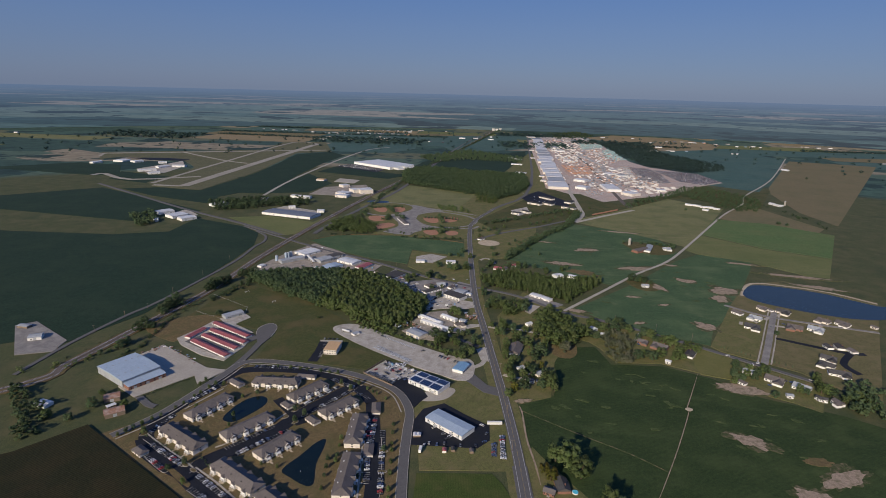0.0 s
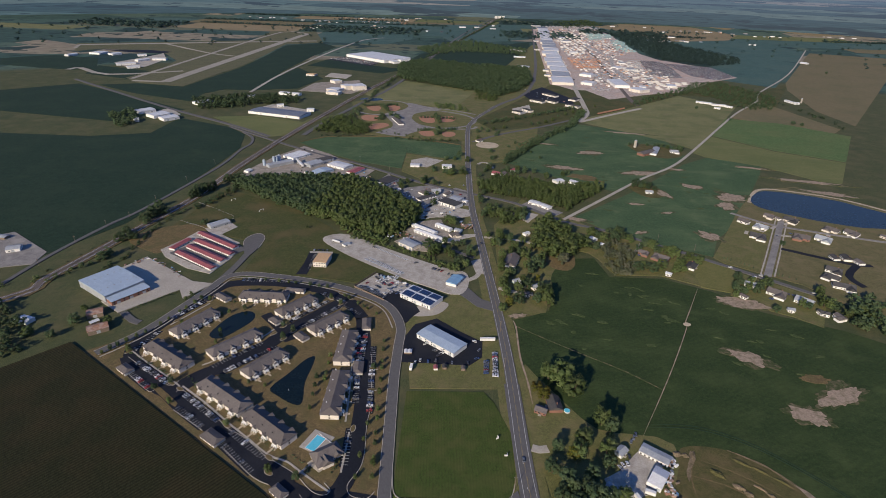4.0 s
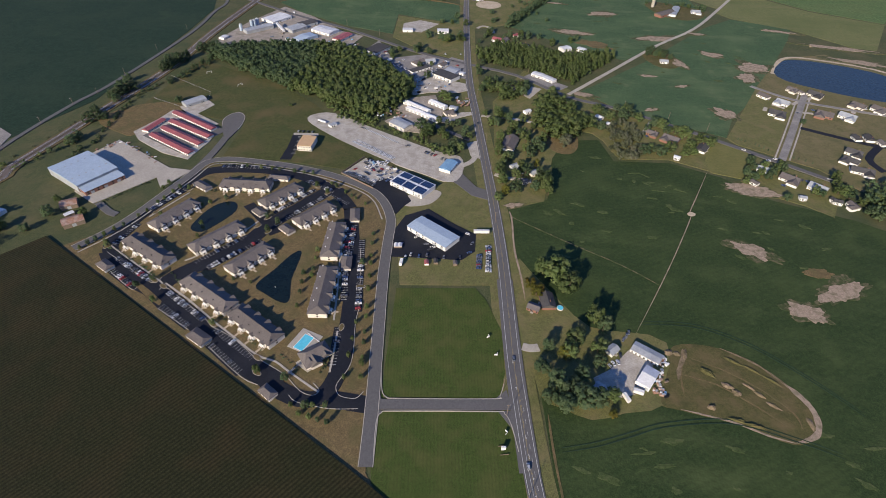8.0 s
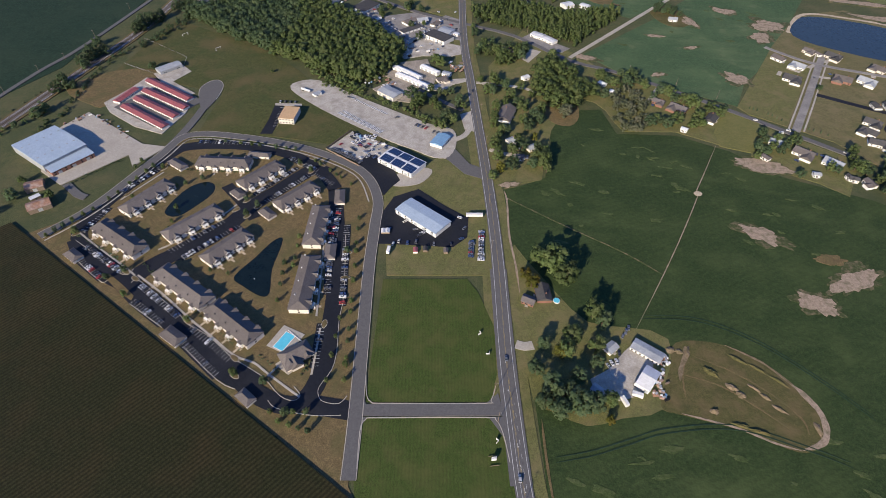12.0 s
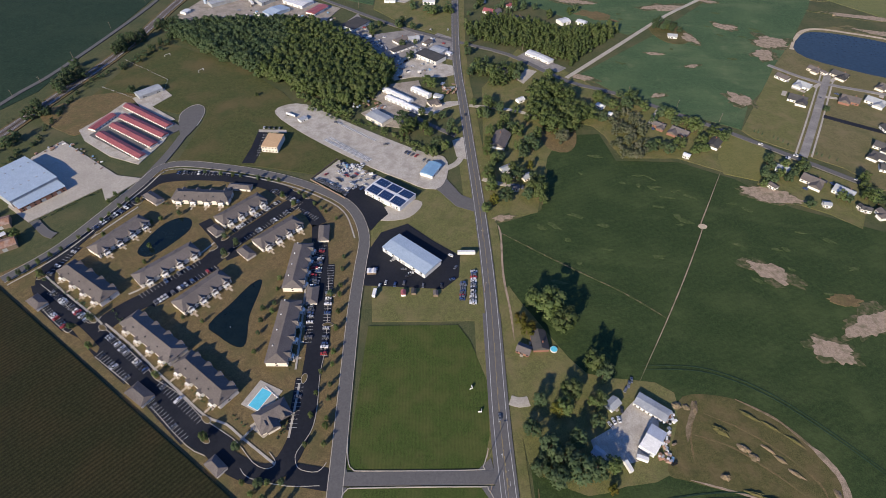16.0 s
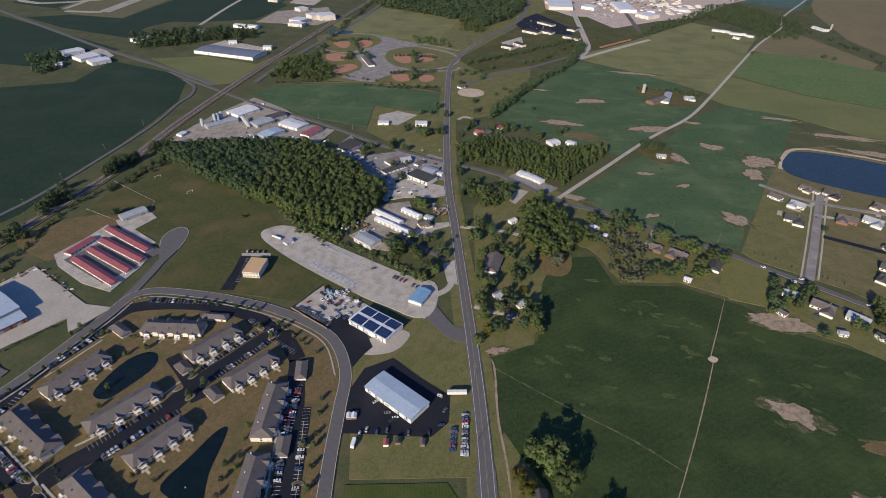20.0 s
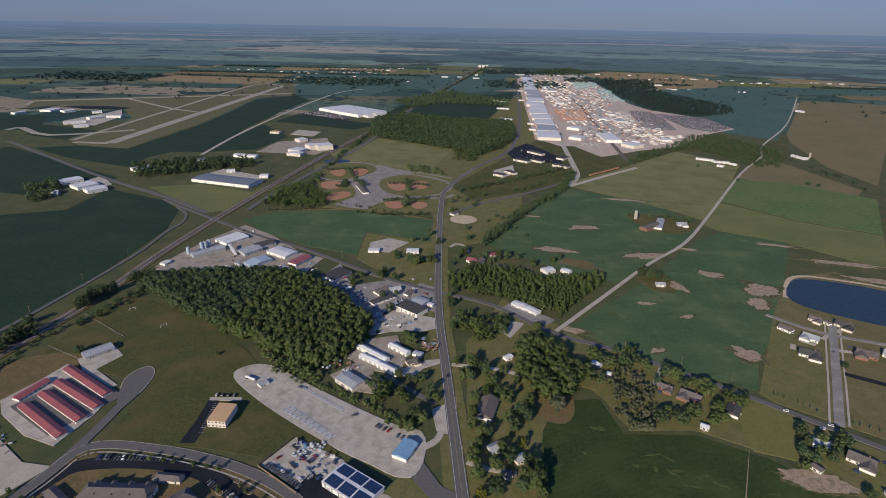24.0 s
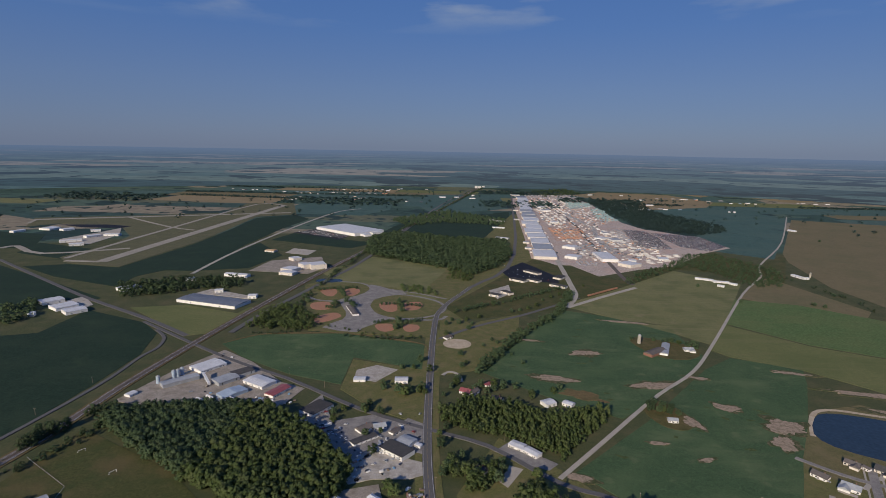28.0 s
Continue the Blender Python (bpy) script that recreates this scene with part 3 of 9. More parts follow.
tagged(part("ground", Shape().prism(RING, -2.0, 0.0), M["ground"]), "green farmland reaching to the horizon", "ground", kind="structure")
CROP, LAWN, PATCH, LOT, ROAD, MARK = 0.3, 0.42, 0.54, 0.66, 0.8, 0.87


def field(material, label, poly, top=CROP, round_=0):
    return slab("field", poly, top, material, label, round_, "field")


def lawn(material, label, poly, top=LAWN, round_=0):
    return slab("lawn", poly, top, material, label, round_, "lawn")


def lot(material, label, poly, top=LOT, round_=0):
    return slab("pavement", poly, top, material, label, round_, "pavement")


def patch(material, label, x, y, rx, ry, rot, seed, top=PATCH):
    if material == "soil":
        slab("thin_crop", blob(x, y, rx * 1.22, ry * 1.35, rot, seed + 50, 64, 0.75), top - 0.06, "thin", "thin patchy crop round bare soil", 0, "bare ground")
    return slab("bare_patch", blob(x, y, rx, ry, rot, seed, 90, 0.6), top, material, label, 0, "bare ground")


# crop fields
field("corn", "brownish corn field in narrow rows", [(-360.8, 438.4), (-398.6, 393.6)] + [(-790, 150), (-700, -380), (60, -380), (40, 120)] + [(-1.3, 207.5), (-34.0, 231.0), (-54.0, 244.0)], 1.6)
field("soy", "dark green soybean field with faint tractor lines",
      [(57.3, 514.8), (81.1, 526.1), (98.6, 537.2), (108.9, 598.8), (103.2, 619.1), (133.2, 659.9), (169.7, 664.8), (179.6, 617.8), (241.9, 619.3), (290.2, 595.1), (328.8, 555.8), (399.8, 527.2)] + [(580, 405), (530, 75), (185, -150), (84, 120)] + [(77.0, 256.5), (74.8, 290.5), (66.4, 392.1), (60.2, 456.1)])
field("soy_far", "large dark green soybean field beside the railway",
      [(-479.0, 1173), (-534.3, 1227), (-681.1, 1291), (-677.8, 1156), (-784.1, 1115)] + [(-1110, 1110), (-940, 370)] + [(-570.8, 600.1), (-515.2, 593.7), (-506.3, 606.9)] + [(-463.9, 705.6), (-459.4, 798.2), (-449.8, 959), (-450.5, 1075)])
field("soy_mid", "dark green soybean field behind the workshops", [(-346.6, 1130), (-300.4, 1179), (-157.5, 1198), (-13.3, 1153), (-5.3, 1048), (-119.9, 1089), (-117.8, 989), (-198.9, 1018), (-288.9, 1075)])
field("soy_mid", "soybean field beside the country road", [(69.8, 1054), (170.3, 1230), (257.4, 1379), (373.3, 1320), (436.8, 1253), (440.9, 1129), (367.4, 1034), (248.0, 916), (182.8, 954)])
field("soy_mid", "soybean field with bare sandy patches", [(166.4, 797.3), (278.5, 913), (419.5, 1082), (480.6, 1133), (572.1, 1094), (543.6, 1036), (430.4, 848.0), (392.6, 787.8)] + [(351.1, 736.8), (326.5, 684.7), (214.2, 742.0)])
field("meadow", "yellow-green hay meadow", [(256.7, 1413), (404.6, 1550), (637.2, 1789), (751.4, 1647), (609.9, 1403), (478.1, 1191), (438.9, 1243), (366.5, 1316)])
field("brown", "brown stubble field", [(762.6, 1625), (861.9, 1732), (912, 1423), (859.1, 1364), (679.5, 1511)])
field("green", "bright green clover field", [(664.5, 1499), (783.5, 1464), (897.2, 1356), (760.9, 1142), (652.0, 1206), (558.5, 1318)])
field("olive", "yellow-green ripening field", [(551.9, 1310), (648.7, 1199), (757.3, 1136), (662.2, 986), (573.0, 1087), (482.8, 1138), (464.9, 1169)])
field("brown", "wide ripening field beyond the country road", [(1111, 2099), (1708, 3078), (2065, 2930), (972, 1464), (966, 1635), (1046, 1954)])
field("soy_hazed", "soybean field behind the wood", [(843.9, 2168), (1026, 1995), (1722, 3126), (1614, 3752), (1121, 3430), (1131, 2779)])
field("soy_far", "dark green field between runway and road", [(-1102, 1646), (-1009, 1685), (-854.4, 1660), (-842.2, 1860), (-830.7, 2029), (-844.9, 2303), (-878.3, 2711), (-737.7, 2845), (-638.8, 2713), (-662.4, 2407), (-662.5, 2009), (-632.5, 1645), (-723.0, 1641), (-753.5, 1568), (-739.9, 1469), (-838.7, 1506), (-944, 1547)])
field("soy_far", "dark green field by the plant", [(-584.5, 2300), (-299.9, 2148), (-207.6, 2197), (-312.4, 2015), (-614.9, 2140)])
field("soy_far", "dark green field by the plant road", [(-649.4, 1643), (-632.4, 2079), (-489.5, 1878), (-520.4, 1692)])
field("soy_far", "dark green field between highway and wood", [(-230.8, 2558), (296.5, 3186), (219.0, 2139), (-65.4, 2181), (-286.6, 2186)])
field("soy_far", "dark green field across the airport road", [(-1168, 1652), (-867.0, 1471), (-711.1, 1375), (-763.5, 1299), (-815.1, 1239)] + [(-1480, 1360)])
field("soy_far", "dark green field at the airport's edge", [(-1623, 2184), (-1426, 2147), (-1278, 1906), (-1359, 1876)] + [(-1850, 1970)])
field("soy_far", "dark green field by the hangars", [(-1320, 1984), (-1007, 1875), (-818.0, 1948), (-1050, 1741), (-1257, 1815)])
field("olive", "grassy plot by the long warehouse", [(-612.7, 1314), (-513.1, 1343), (-388.7, 1296), (-381.6, 1336), (-343.8, 1360), (-390.7, 1180), (-422.0, 1163)])
field("meadow", "rough meadow before the wood", [(-217.8, 1885), (22.2, 1755), (67.7, 1658), (-30.3, 1587), (-207.4, 1641), (-268.3, 1721)])
field("soy_hazed", "dark field under the far trees", [(-416.7, 4101), (305.5, 4282), (308.2, 3328), (-84.9, 2988)])
field("soy_hazed", "dark green field beside the far highway", [(-875.2, 2888), (-865.6, 3686), (-400.4, 3966), (-331.4, 3145), (-432.7, 2878)])
field("tan", "harvested tan wheat field behind the works", [(863.3, 4372), (1147, 4714), (1629, 4562), (1730, 3997), (1528, 3634), (1121, 3430), (1041, 3772)])
field("tan", "harvested tan wheat strip", [(1706, 5179), (2043, 5416), (2082, 4729), (1822, 4409)])
field("tan", "harvested tan wheat strip by a farm", [(2439, 5053), (2903, 4824), (2816, 4408), (2291, 4080), (2207, 4500)])

# bare patches, farm tracks and sandy strips in the fields
for i, (x, y, rx, ry, rot) in enumerate((
        (280.1, 471.6, 14, 6.5, -32), (336.0, 423.8, 19, 7, 28), (295.7, 397.2, 12, 7, -20), (314.5, 572.0, 19, 8, -15),
        (390.6, 954, 14, 7, -30), (441.0, 910, 17, 14, -25), (416.2, 868.8, 10, 13, -25), (319.0, 1019, 24, 9, 5), (248.8, 1136, 18, 9, 10), (180.8, 1031, 24, 8, -10),
        (346.2, 748.2, 13, 9, -60), (252.1, 751.3, 7, 3, 20), (312.5, 829.2, 7, 3, 20), (394.1, 1048, 11, 4, -20), (545.5, 1077, 22, 4, -14), (167.7, 788.3, 11, 5, -20), (164.0, 1190, 18, 3, -12), (272.2, 860.7, 9, 3, 0))):
    patch("soil", "pale bare soil patch in the soybeans", x, y, rx, ry, rot, i)
for i, (x, y, rx, ry, rot) in enumerate(((610.1, 1008, 48, 6, -12), (619.4, 947, 30, 8, -18), (364.6, 1308, 40, 4, -12))):
    patch("soil", "washed-out bare strip along the field edge", x, y, rx, ry, rot, 20 + i)
patch("dry", "dry yellow spot in the crop", 327.2, 445.5, 11, 5, 0, 30)
patch("dry", "dry brown spot at the field edge", 211.4, 977, 26, 12, -25, 31)
way("track", [(279.6, 605.6), (253.7, 556.1), (238.5, 527.2)] + [(237.7, 520.1), (210.6, 467.7), (183.6, 418.8)] + [(151.4, 363.3)], 0.75, PATCH, "soil", "worn farm track across the soybeans", 3)
slab("track", blob(239.1, 523.9, 3.2, 2.6, 10, 3, 12, 0.2), PATCH + 0.02, "sand", "worn crossing on the farm track", 0, "track")
way("track", [(58.9, 505.8), (110.3, 470.9), (154.9, 442.6), (183.6, 418.8)], 1.0, PATCH - 0.03, "thin", "faint grassy strip across the soybeans", 3)
for k in (0, 3.2):
    way("track", [(x, y + k) for x, y in [(84.2, 260.6), (107.4, 266.4), (129.8, 274.6), (156.6, 284.0), (201.0, 288.9), (239.7, 278.0), (263.4, 268.6)]], 0.7, PATCH - 0.02, "soy_far", "dark wheel track in the soybeans", 4)
    way("track", [(x, y + k) for x, y in [(155.8, 373.3), (198.1, 373.6), (234.8, 358.0), (267.7, 329.2), (292.6, 301.0)]], 0.6, PATCH - 0.02, "soy_far", "dark wheel track in the soybeans", 4)

way("track", [(58.6, 514.0), (61.0, 500.0), (61.8, 456.0), (66.0, 420.0), (68.0, 392.0)], 1.3, PATCH, "soil", "worn pale strip at the soybeans' edge", 4)
way("track", [(77.5, 288.0), (79.0, 256.0), (84.0, 200.0), (88.0, 120.0)], 1.2, PATCH, "dry", "worn pale strip at the soybeans' edge", 4)
patch("soil", "worn bare ground at a drive's mouth", 63.5, 524.0, 7, 3, 20, 41)
way("track", [(-346.6, 1132), (-300.4, 1181), (-230.0, 1195), (-157.5, 1199), (-80.0, 1180), (-13.3, 1154), (-7.0, 1110)], 3.0, PATCH, "dry", "pale grassy verge round the soybean field", 4)
# lawns and rough grass
lawn("lawn_lush", "lush green mown lot", [(-38.4, 398.7), (27.2, 403.5), (36.3, 389.9), (48.3, 357.6), (49.4, 318.8), (45.4, 298.4), (-35.6, 292.9), (-36.7, 312.9)])
lawn("lawn_lush", "lush green mown lot by the junction", [(-36.4, 281.4), (48.2, 287.1), (56.6, 262.4), (60.4, 228.2), (68.0, 150.0), (36.0, 150.0), (0.5, 207.0), (-33.0, 232.5), (-35.5, 245.0)])
lawn("dry", "dry brown grass round the apartment houses", [(-341.5, 426.7), (-300.5, 461.4), (-267.9, 573.8), (-129.9, 559.4), (-67.8, 525.5), (-54.6, 476.9), (-40.9, 290.9), (-37.6, 238.8), (-26.7, 222.7), (-86.9, 266.0), (-168.2, 317.6), (-256.8, 374.2)], LAWN - 0.03)
lawn("lawn", "dry grass beside the metal shop", [(-51.6, 501.1), (-33.7, 510.9), (35.1, 533.9), (44.6, 469.5), (49.8, 408.9), (-36.2, 402.5)], LAWN)
lawn("lawn", "dry grass lot by the main road", [(-54.2, 505.1), (-4.5, 562.2), (42.9, 536.6), (49.3, 481.9), (-14.3, 472.9)], LAWN - 0.02)
lawn("pasture", "dull mown grass south of the wood", [(-404.6, 641.6), (-383.0, 849.8), (-241.4, 773.6), (-184.9, 724.3), (-129.8, 659.8), (-58.0, 582.2), (-97.3, 571.8), (-173.5, 583.2), (-254.5, 586.4), (-255.4, 661.9), (-348.3, 688.9)], LAWN - 0.02)
lawn("dry", "worn dry ground beside the railway", [(-434.0, 656.8), (-410.2, 694.3), (-369.0, 710.1), (-338.6, 693.6), (-369.5, 628.6), (-389.7, 627.1)], LAWN + 0.01, 3)
lawn("lawn", "grassy farmyard under old trees", [(62.1, 438.9), (73.5, 429.8), (96.1, 394.2), (116.9, 367.8), (145.8, 364.6), (173.0, 356.2), (165.0, 304.8), (129.2, 292.1), (106.4, 285.4), (87.1, 293.3), (76.4, 298.8), (70.1, 320.2)], LAWN, 2)
lawn("bike", "brown-green dirt-bike ground ringed by a worn track", [(177.7, 353.6), (207.4, 354.8), (232.4, 342.0), (252.1, 319.0), (258.6, 297.1), (248.6, 281.8), (233.9, 276.7), (203.4, 288.9), (168.2, 297.1), (156.1, 302.9), (168.6, 332.2)], LAWN + 0.01, 4)
way("track", [(212.0, 354.0), (232.4, 342.0), (243.0, 331.0), (252.1, 319.0)], 1.3, PATCH, "dirt", "worn sandy track ringing the dirt-bike ground", 5)
way("track", [(248.0, 324.0), (252.1, 319.0), (258.0, 307.0), (258.6, 297.1), (255.0, 287.0), (247.6, 281.4), (237.0, 278.0)], 3.2, PATCH + 0.01, "soil", "wide sandy bend of the dirt-bike track", 5)
way("track", [(237.0, 277.5), (222.0, 281.5), (203.4, 289.5), (188.0, 293.5), (168.2, 298.0)], 1.1, PATCH, "soil", "worn sandy track ringing the dirt-bike ground", 5)
way("track", [(183.5, 351.0), (181.5, 342.0), (176.5, 333.0), (173.0, 322.0)], 2.6, PATCH, "dirt", "worn sandy lane beside the barn", 4)
for x, y, rx, ry, r, z in ((195.7, 330.7, 5.5, 2.4, -42, 1.5), (206.6, 319.6, 3.6, 2.2, -42, 1.3), (211.0, 314.5, 3.0, 2.2, -30, 1.2), (226.7, 313.5, 4.0, 1.4, -40, 1.0), (222.0, 319.5, 4.5, 1.0, -42, 0.9), (233.0, 305.0, 4.0, 1.2, -40, 1.0), (218.0, 341.5, 6.0, 1.2, -35, 1.3), (229.0, 335.0, 6.0, 1.0, -38, 1.1), (240.0, 326.5, 6.0, 1.0, -40, 1.1), (204.0, 292.0, 5.0, 1.4, -12, 1.3), (214.0, 288.5, 6.5, 1.2, -14, 1.3), (190.0, 301.0, 2.5, 2.0, 0, 1.6), (184.0, 346.0, 1.4, 4.5, -20, 1.2), (252.6, 292.3, 1.6, 5, 0, 1.2), (172.0, 347.0, 3.0, 2.5, 0, 1.4), (178.0, 346.0, 2.4, 2.0, 0, 1.1)):
    base, crest = blob(x, y, rx, ry, r, x, 26, 0.5), blob(x, y, rx * 0.45, ry * 0.4, r, x + 3, 26, 0.6)
    mound = Shape().add([(a, b, LAWN - 0.1) for a, b in base] + [(a, b, LAWN + z * (0.8 + 0.4 * noise.noise((a, b, 0.3)))) for a, b in crest], [(k, (k + 1) % 26, 26 + (k + 1) % 26, 26 + k) for k in range(26)] + [tuple(range(26, 52))])
    tagged(part("jump", mound, M["dirt" if rx < 4.6 else "bike"]), "worn earthen jump on the dirt-bike ground", "bare ground", kind="structure")
for line in ([(187.8, 342.4), (210.6, 332.1), (232.1, 315.7), (244.7, 299.8), (245.4, 287.9)], [(176.2, 327.5), (199.3, 320.1), (220.6, 304.3), (237.0, 289.3)], [(185.0, 347.0), (176.2, 327.5), (173.7, 309.6)]):
    way("track", line, 0.9, PATCH - 0.02, "dry", "dry wheel rut on the dirt-bike ground", 4)
lawn("lawn", "wooded yards beside the main road", [(45.0, 753.1), (91.8, 860.2), (157.4, 795.2), (190.1, 750.4), (200.7, 681.7), (182.3, 650.3), (164.8, 679.3), (142.4, 688.5), (110.9, 618.1), (94.7, 533.0), (63.7, 521.4), (47.4, 511.0)], LAWN - 0.03)
lawn("dry", "dry brown ground under the oak", [(108.6, 680.9), (141.6, 683.1), (143.5, 647.8), (131.2, 628.3), (110.2, 638.0)], LAWN, 3)
lawn("lawn", "long back gardens", [(170.4, 749.0), (215.1, 745.8), (293.0, 693.1), (339.7, 650.9), (316.0, 597.3), (287.7, 603.7), (242.6, 626.4), (187.5, 622.9), (180.3, 640.7), (170.7, 679.7)], LAWN - 0.02)
lawn("plot", "bright mown plot between the gardens", [(305.2, 678.2), (340.4, 646.3), (314.2, 593.2), (282.4, 603.3), (284.1, 629.0)], LAWN)
lawn("lawn", "gardens along the lane", [(338.7, 646.2), (416.3, 587.9), (381.1, 530.4), (360.5, 548.7), (330.5, 564.2), (309.8, 589.1)], LAWN - 0.01)
lawn("estate", "half-built housing estate grass", [(329.9, 686.7), (420.4, 841.1), (496.0, 952), (575.5, 976), (676.4, 882.4), (454.8, 548.1), (406.7, 621.0), (349.9, 657.7)], LAWN - 0.02)
lawn("lawn", "mown green plot in the housing estate", [(334.2, 692.1), (401.1, 795.3), (425.3, 767.9), (419.6, 739.1), (368.3, 652.1), (353.3, 665.6)], LAWN)
lawn("lawn", "mown green plot beside the new street", [(325.7, 682.7), (410.5, 823.5), (421.6, 806.8), (448.8, 786.5), (367.4, 647.8), (334.0, 668.1)], LAWN + 0.012)
lawn("lawn", "mown grass by the crossroads", [(-118.6, 1081), (-8.0, 1048), (4.0, 884.1), (-61.9, 920), (-115.2, 974)], LAWN)
lawn("lawn", "mown grass across the crossroads", [(5.3, 1389), (64.1, 1273), (164.4, 1341), (144.5, 1178), (79.0, 1055), (15.4, 1030)], LAWN)
lawn("lawn", "ball park grass", [(-321.4, 1528), (-261.6, 1622), (-112.8, 1578), (27.1, 1487), (17.5, 1373), (-1.8, 1190), (-126.5, 1197), (-225.2, 1209)], LAWN - 0.03)
lawn("meadow", "rough grass field", [(-337.8, 1692), (-260.5, 1759), (25.1, 1593), (-5.8, 1371), (-106.2, 1524), (-248.6, 1564)], LAWN)
lawn("pasture", "grass round the motel quarter", [(-5.8, 1371), (27.1, 1487), (115.9, 1766), (214.2, 2085), (262.7, 1945), (314.7, 1891), (350.7, 1815), (415.6, 1710), (477.2, 1630), (445.8, 1570), (277.7, 1398), (141.7, 1327), (52.4, 1300)], 0.2)
lawn("pasture", "rough grass along the creek", [(445.8, 1570), (656.8, 1806), (742.3, 1787), (798.9, 1646), (883.8, 1685), (1121, 2100), (932, 1899), (876.1, 2089), (778.9, 2076), (664.1, 1868), (537.9, 1778)], 0.19)
lawn("lawn", "grass along the factory road", [(-28.6, 1559), (300.3, 3059), (388.1, 3076), (280.3, 1947), (122.9, 1604), (6.3, 1360)], LAWN)

# paved yards
lot("gravel", "pale limestone gravel yard", [(-181.6, 677.7), (-179.0, 694.7), (-152.4, 700.0), (-95.3, 664.2), (-20.2, 620.5), (6.7, 611.5), (11.8, 586.5), (5.5, 562.8), (-9.3, 560.4), (-30.8, 572.0), (-58.7, 586.2), (-108.0, 617.6), (-150.1, 648.3)], LOT, 3)
lot("concrete", "pale concrete apron round the solar-roofed shop", [(-27.1, 542.8), (-10.0, 540.3), (-13.4, 526.6), (-23.9, 516.2), (-44.2, 513.1), (-48.4, 524.5)], LOT, 3)
lot("blacktop", "black asphalt drive of the solar-roofed shop", [(-74.7, 561.7), (-52.3, 548.3), (-38.6, 521.8), (-46.1, 510.5), (-50.9, 499.2), (-67.0, 523.4), (-83.1, 542.9)])
lot("gravel", "grey car yard", [(-116.4, 566.8), (-97.2, 598.9), (-51.6, 574.7), (-70.8, 542.2)], LOT - 0.04)
lot("blacktop", "black asphalt yard round the metal shop", [(-48.6, 437.3), (-51.6, 469.5), (-41.7, 497.8), (-20.3, 510.3), (4.6, 489.4), (26.6, 474.1), (26.1, 450.0), (14.5, 437.3)], LOT, 0)
lot("concrete", "pale concrete yard of the blue warehouse", [(-398.0, 581.5), (-383.3, 611.7), (-301.9, 559.7), (-275.8, 556.9), (-295.2, 523.0), (-307.2, 540.6), (-347.2, 490.7), (-376.4, 509.1)])
lot("gravel", "pale gravel yard of the storage units", [(-376.9, 631.3), (-363.2, 662.1), (-354.9, 689.9), (-281.7, 651.3), (-281.1, 617.4), (-289.9, 578.1), (-323.1, 588.9), (-361.7, 613.6)])
# one dark slab for both the asphalt and the shade between the rows
lot("asphalt", "dark slab standing for asphalt and shade between the storage units", [(v[0], v[1]) for v in Shape().box(-316.5, 634.0, 0, 68, 64, 1, -30).v[4:8]], LOT + 0.04)
lot("gravel", "gravel pad beside a small metal hall", [(-350.7, 698.9), (-324.8, 722.6), (-309.0, 708.3), (-321.0, 682.8), (-286.4, 659.9), (-290.6, 655.1), (-332.3, 679.6)])
lot("blacktop", "narrow black parking strip", [(-190.8, 644.9), (-180.8, 645.6), (-178.1, 608.8), (-178.7, 587.8), (-190.8, 587.0), (-189.4, 614.0)])
way("driveway", [(6.0, 590.0), (20.0, 602.0), (26.0, 622.0), (30.0, 648.0)], 5.0, ROAD - 0.09, "gravel", "gravel lane along the main road", 4)
lot("concrete", "pale walk behind the office block", [(-191.3, 646.6), (-162.0, 647.9), (-160.6, 642.8), (-189.8, 641.8)], LOT + 0.03)
lot("asphalt", "grey drive to the main road", [(-2.3, 566.1), (9.6, 578.4), (25.7, 553.0), (44.3, 543.6), (42.9, 528.6), (21.5, 536.7)])
lot("gravel", "gravel forecourt by the bend", [(13.8, 640.8), (31.2, 652.5), (33.1, 607.4), (19.4, 613.2)])
lot("gravel", "pale gravel yard of the depot", [(-77.1, 784.2), (-41.4, 842.9), (-5.2, 810.4), (17.6, 802.3), (15.3, 784.7), (-2.4, 775.7), (-38.5, 773.3), (-60.9, 763.2)])
lot("worn", "worn parking ground round the corner shops", [(-102.6, 887.4), (-52.5, 908), (-0.8, 877.7), (10.6, 870.4), (16.2, 818.6), (-1.2, 824.5), (-41.8, 819.0), (-64.1, 786.8), (-89.8, 818.7)], LOT - 0.07)
lot("worn", "worn yard of the corner garage", [(-37.2, 864.3), (-15.9, 899.3), (10.5, 882.6), (13.6, 846.7), (-7.4, 838.5), (-35.9, 853.0)])
lot("dustyard", "gravel yard between long sheds", [(-86.8, 745.9), (-31.4, 765.1), (-16.9, 717.0), (-21.8, 691.0), (-49.1, 697.6), (-84.1, 721.9)], LOT - 0.03)
lot("dustyard", "worn yard of the steel hall", [(-88.9, 686.9), (-63.1, 714.1), (-36.0, 682.0), (-42.4, 660.4), (-68.2, 664.7)], LOT - 0.02)
lot("dustyard", "dusty yard of the grain works", [(-393.4, 918), (-366.0, 1020), (-329.6, 1103), (-266.0, 1057), (-201.1, 990), (-163.4, 973), (-179.0, 917), (-246.2, 895.2), (-325.7, 906)], LOT - 0.03)
lot("worn", "scrap yard among the trees", [(-157.4, 893.7), (-135.2, 956), (-103.7, 881.9), (-76.0, 847.3), (-94.4, 806.8), (-126.5, 857.9)], LOT - 0.04)
lot("gravel", "gravel yard by the lone metal shed", [(-105.2, 1040), (-78.3, 1060), (-44.4, 1045), (-71.2, 1000), (-103.3, 1009)], LOT - 0.04)
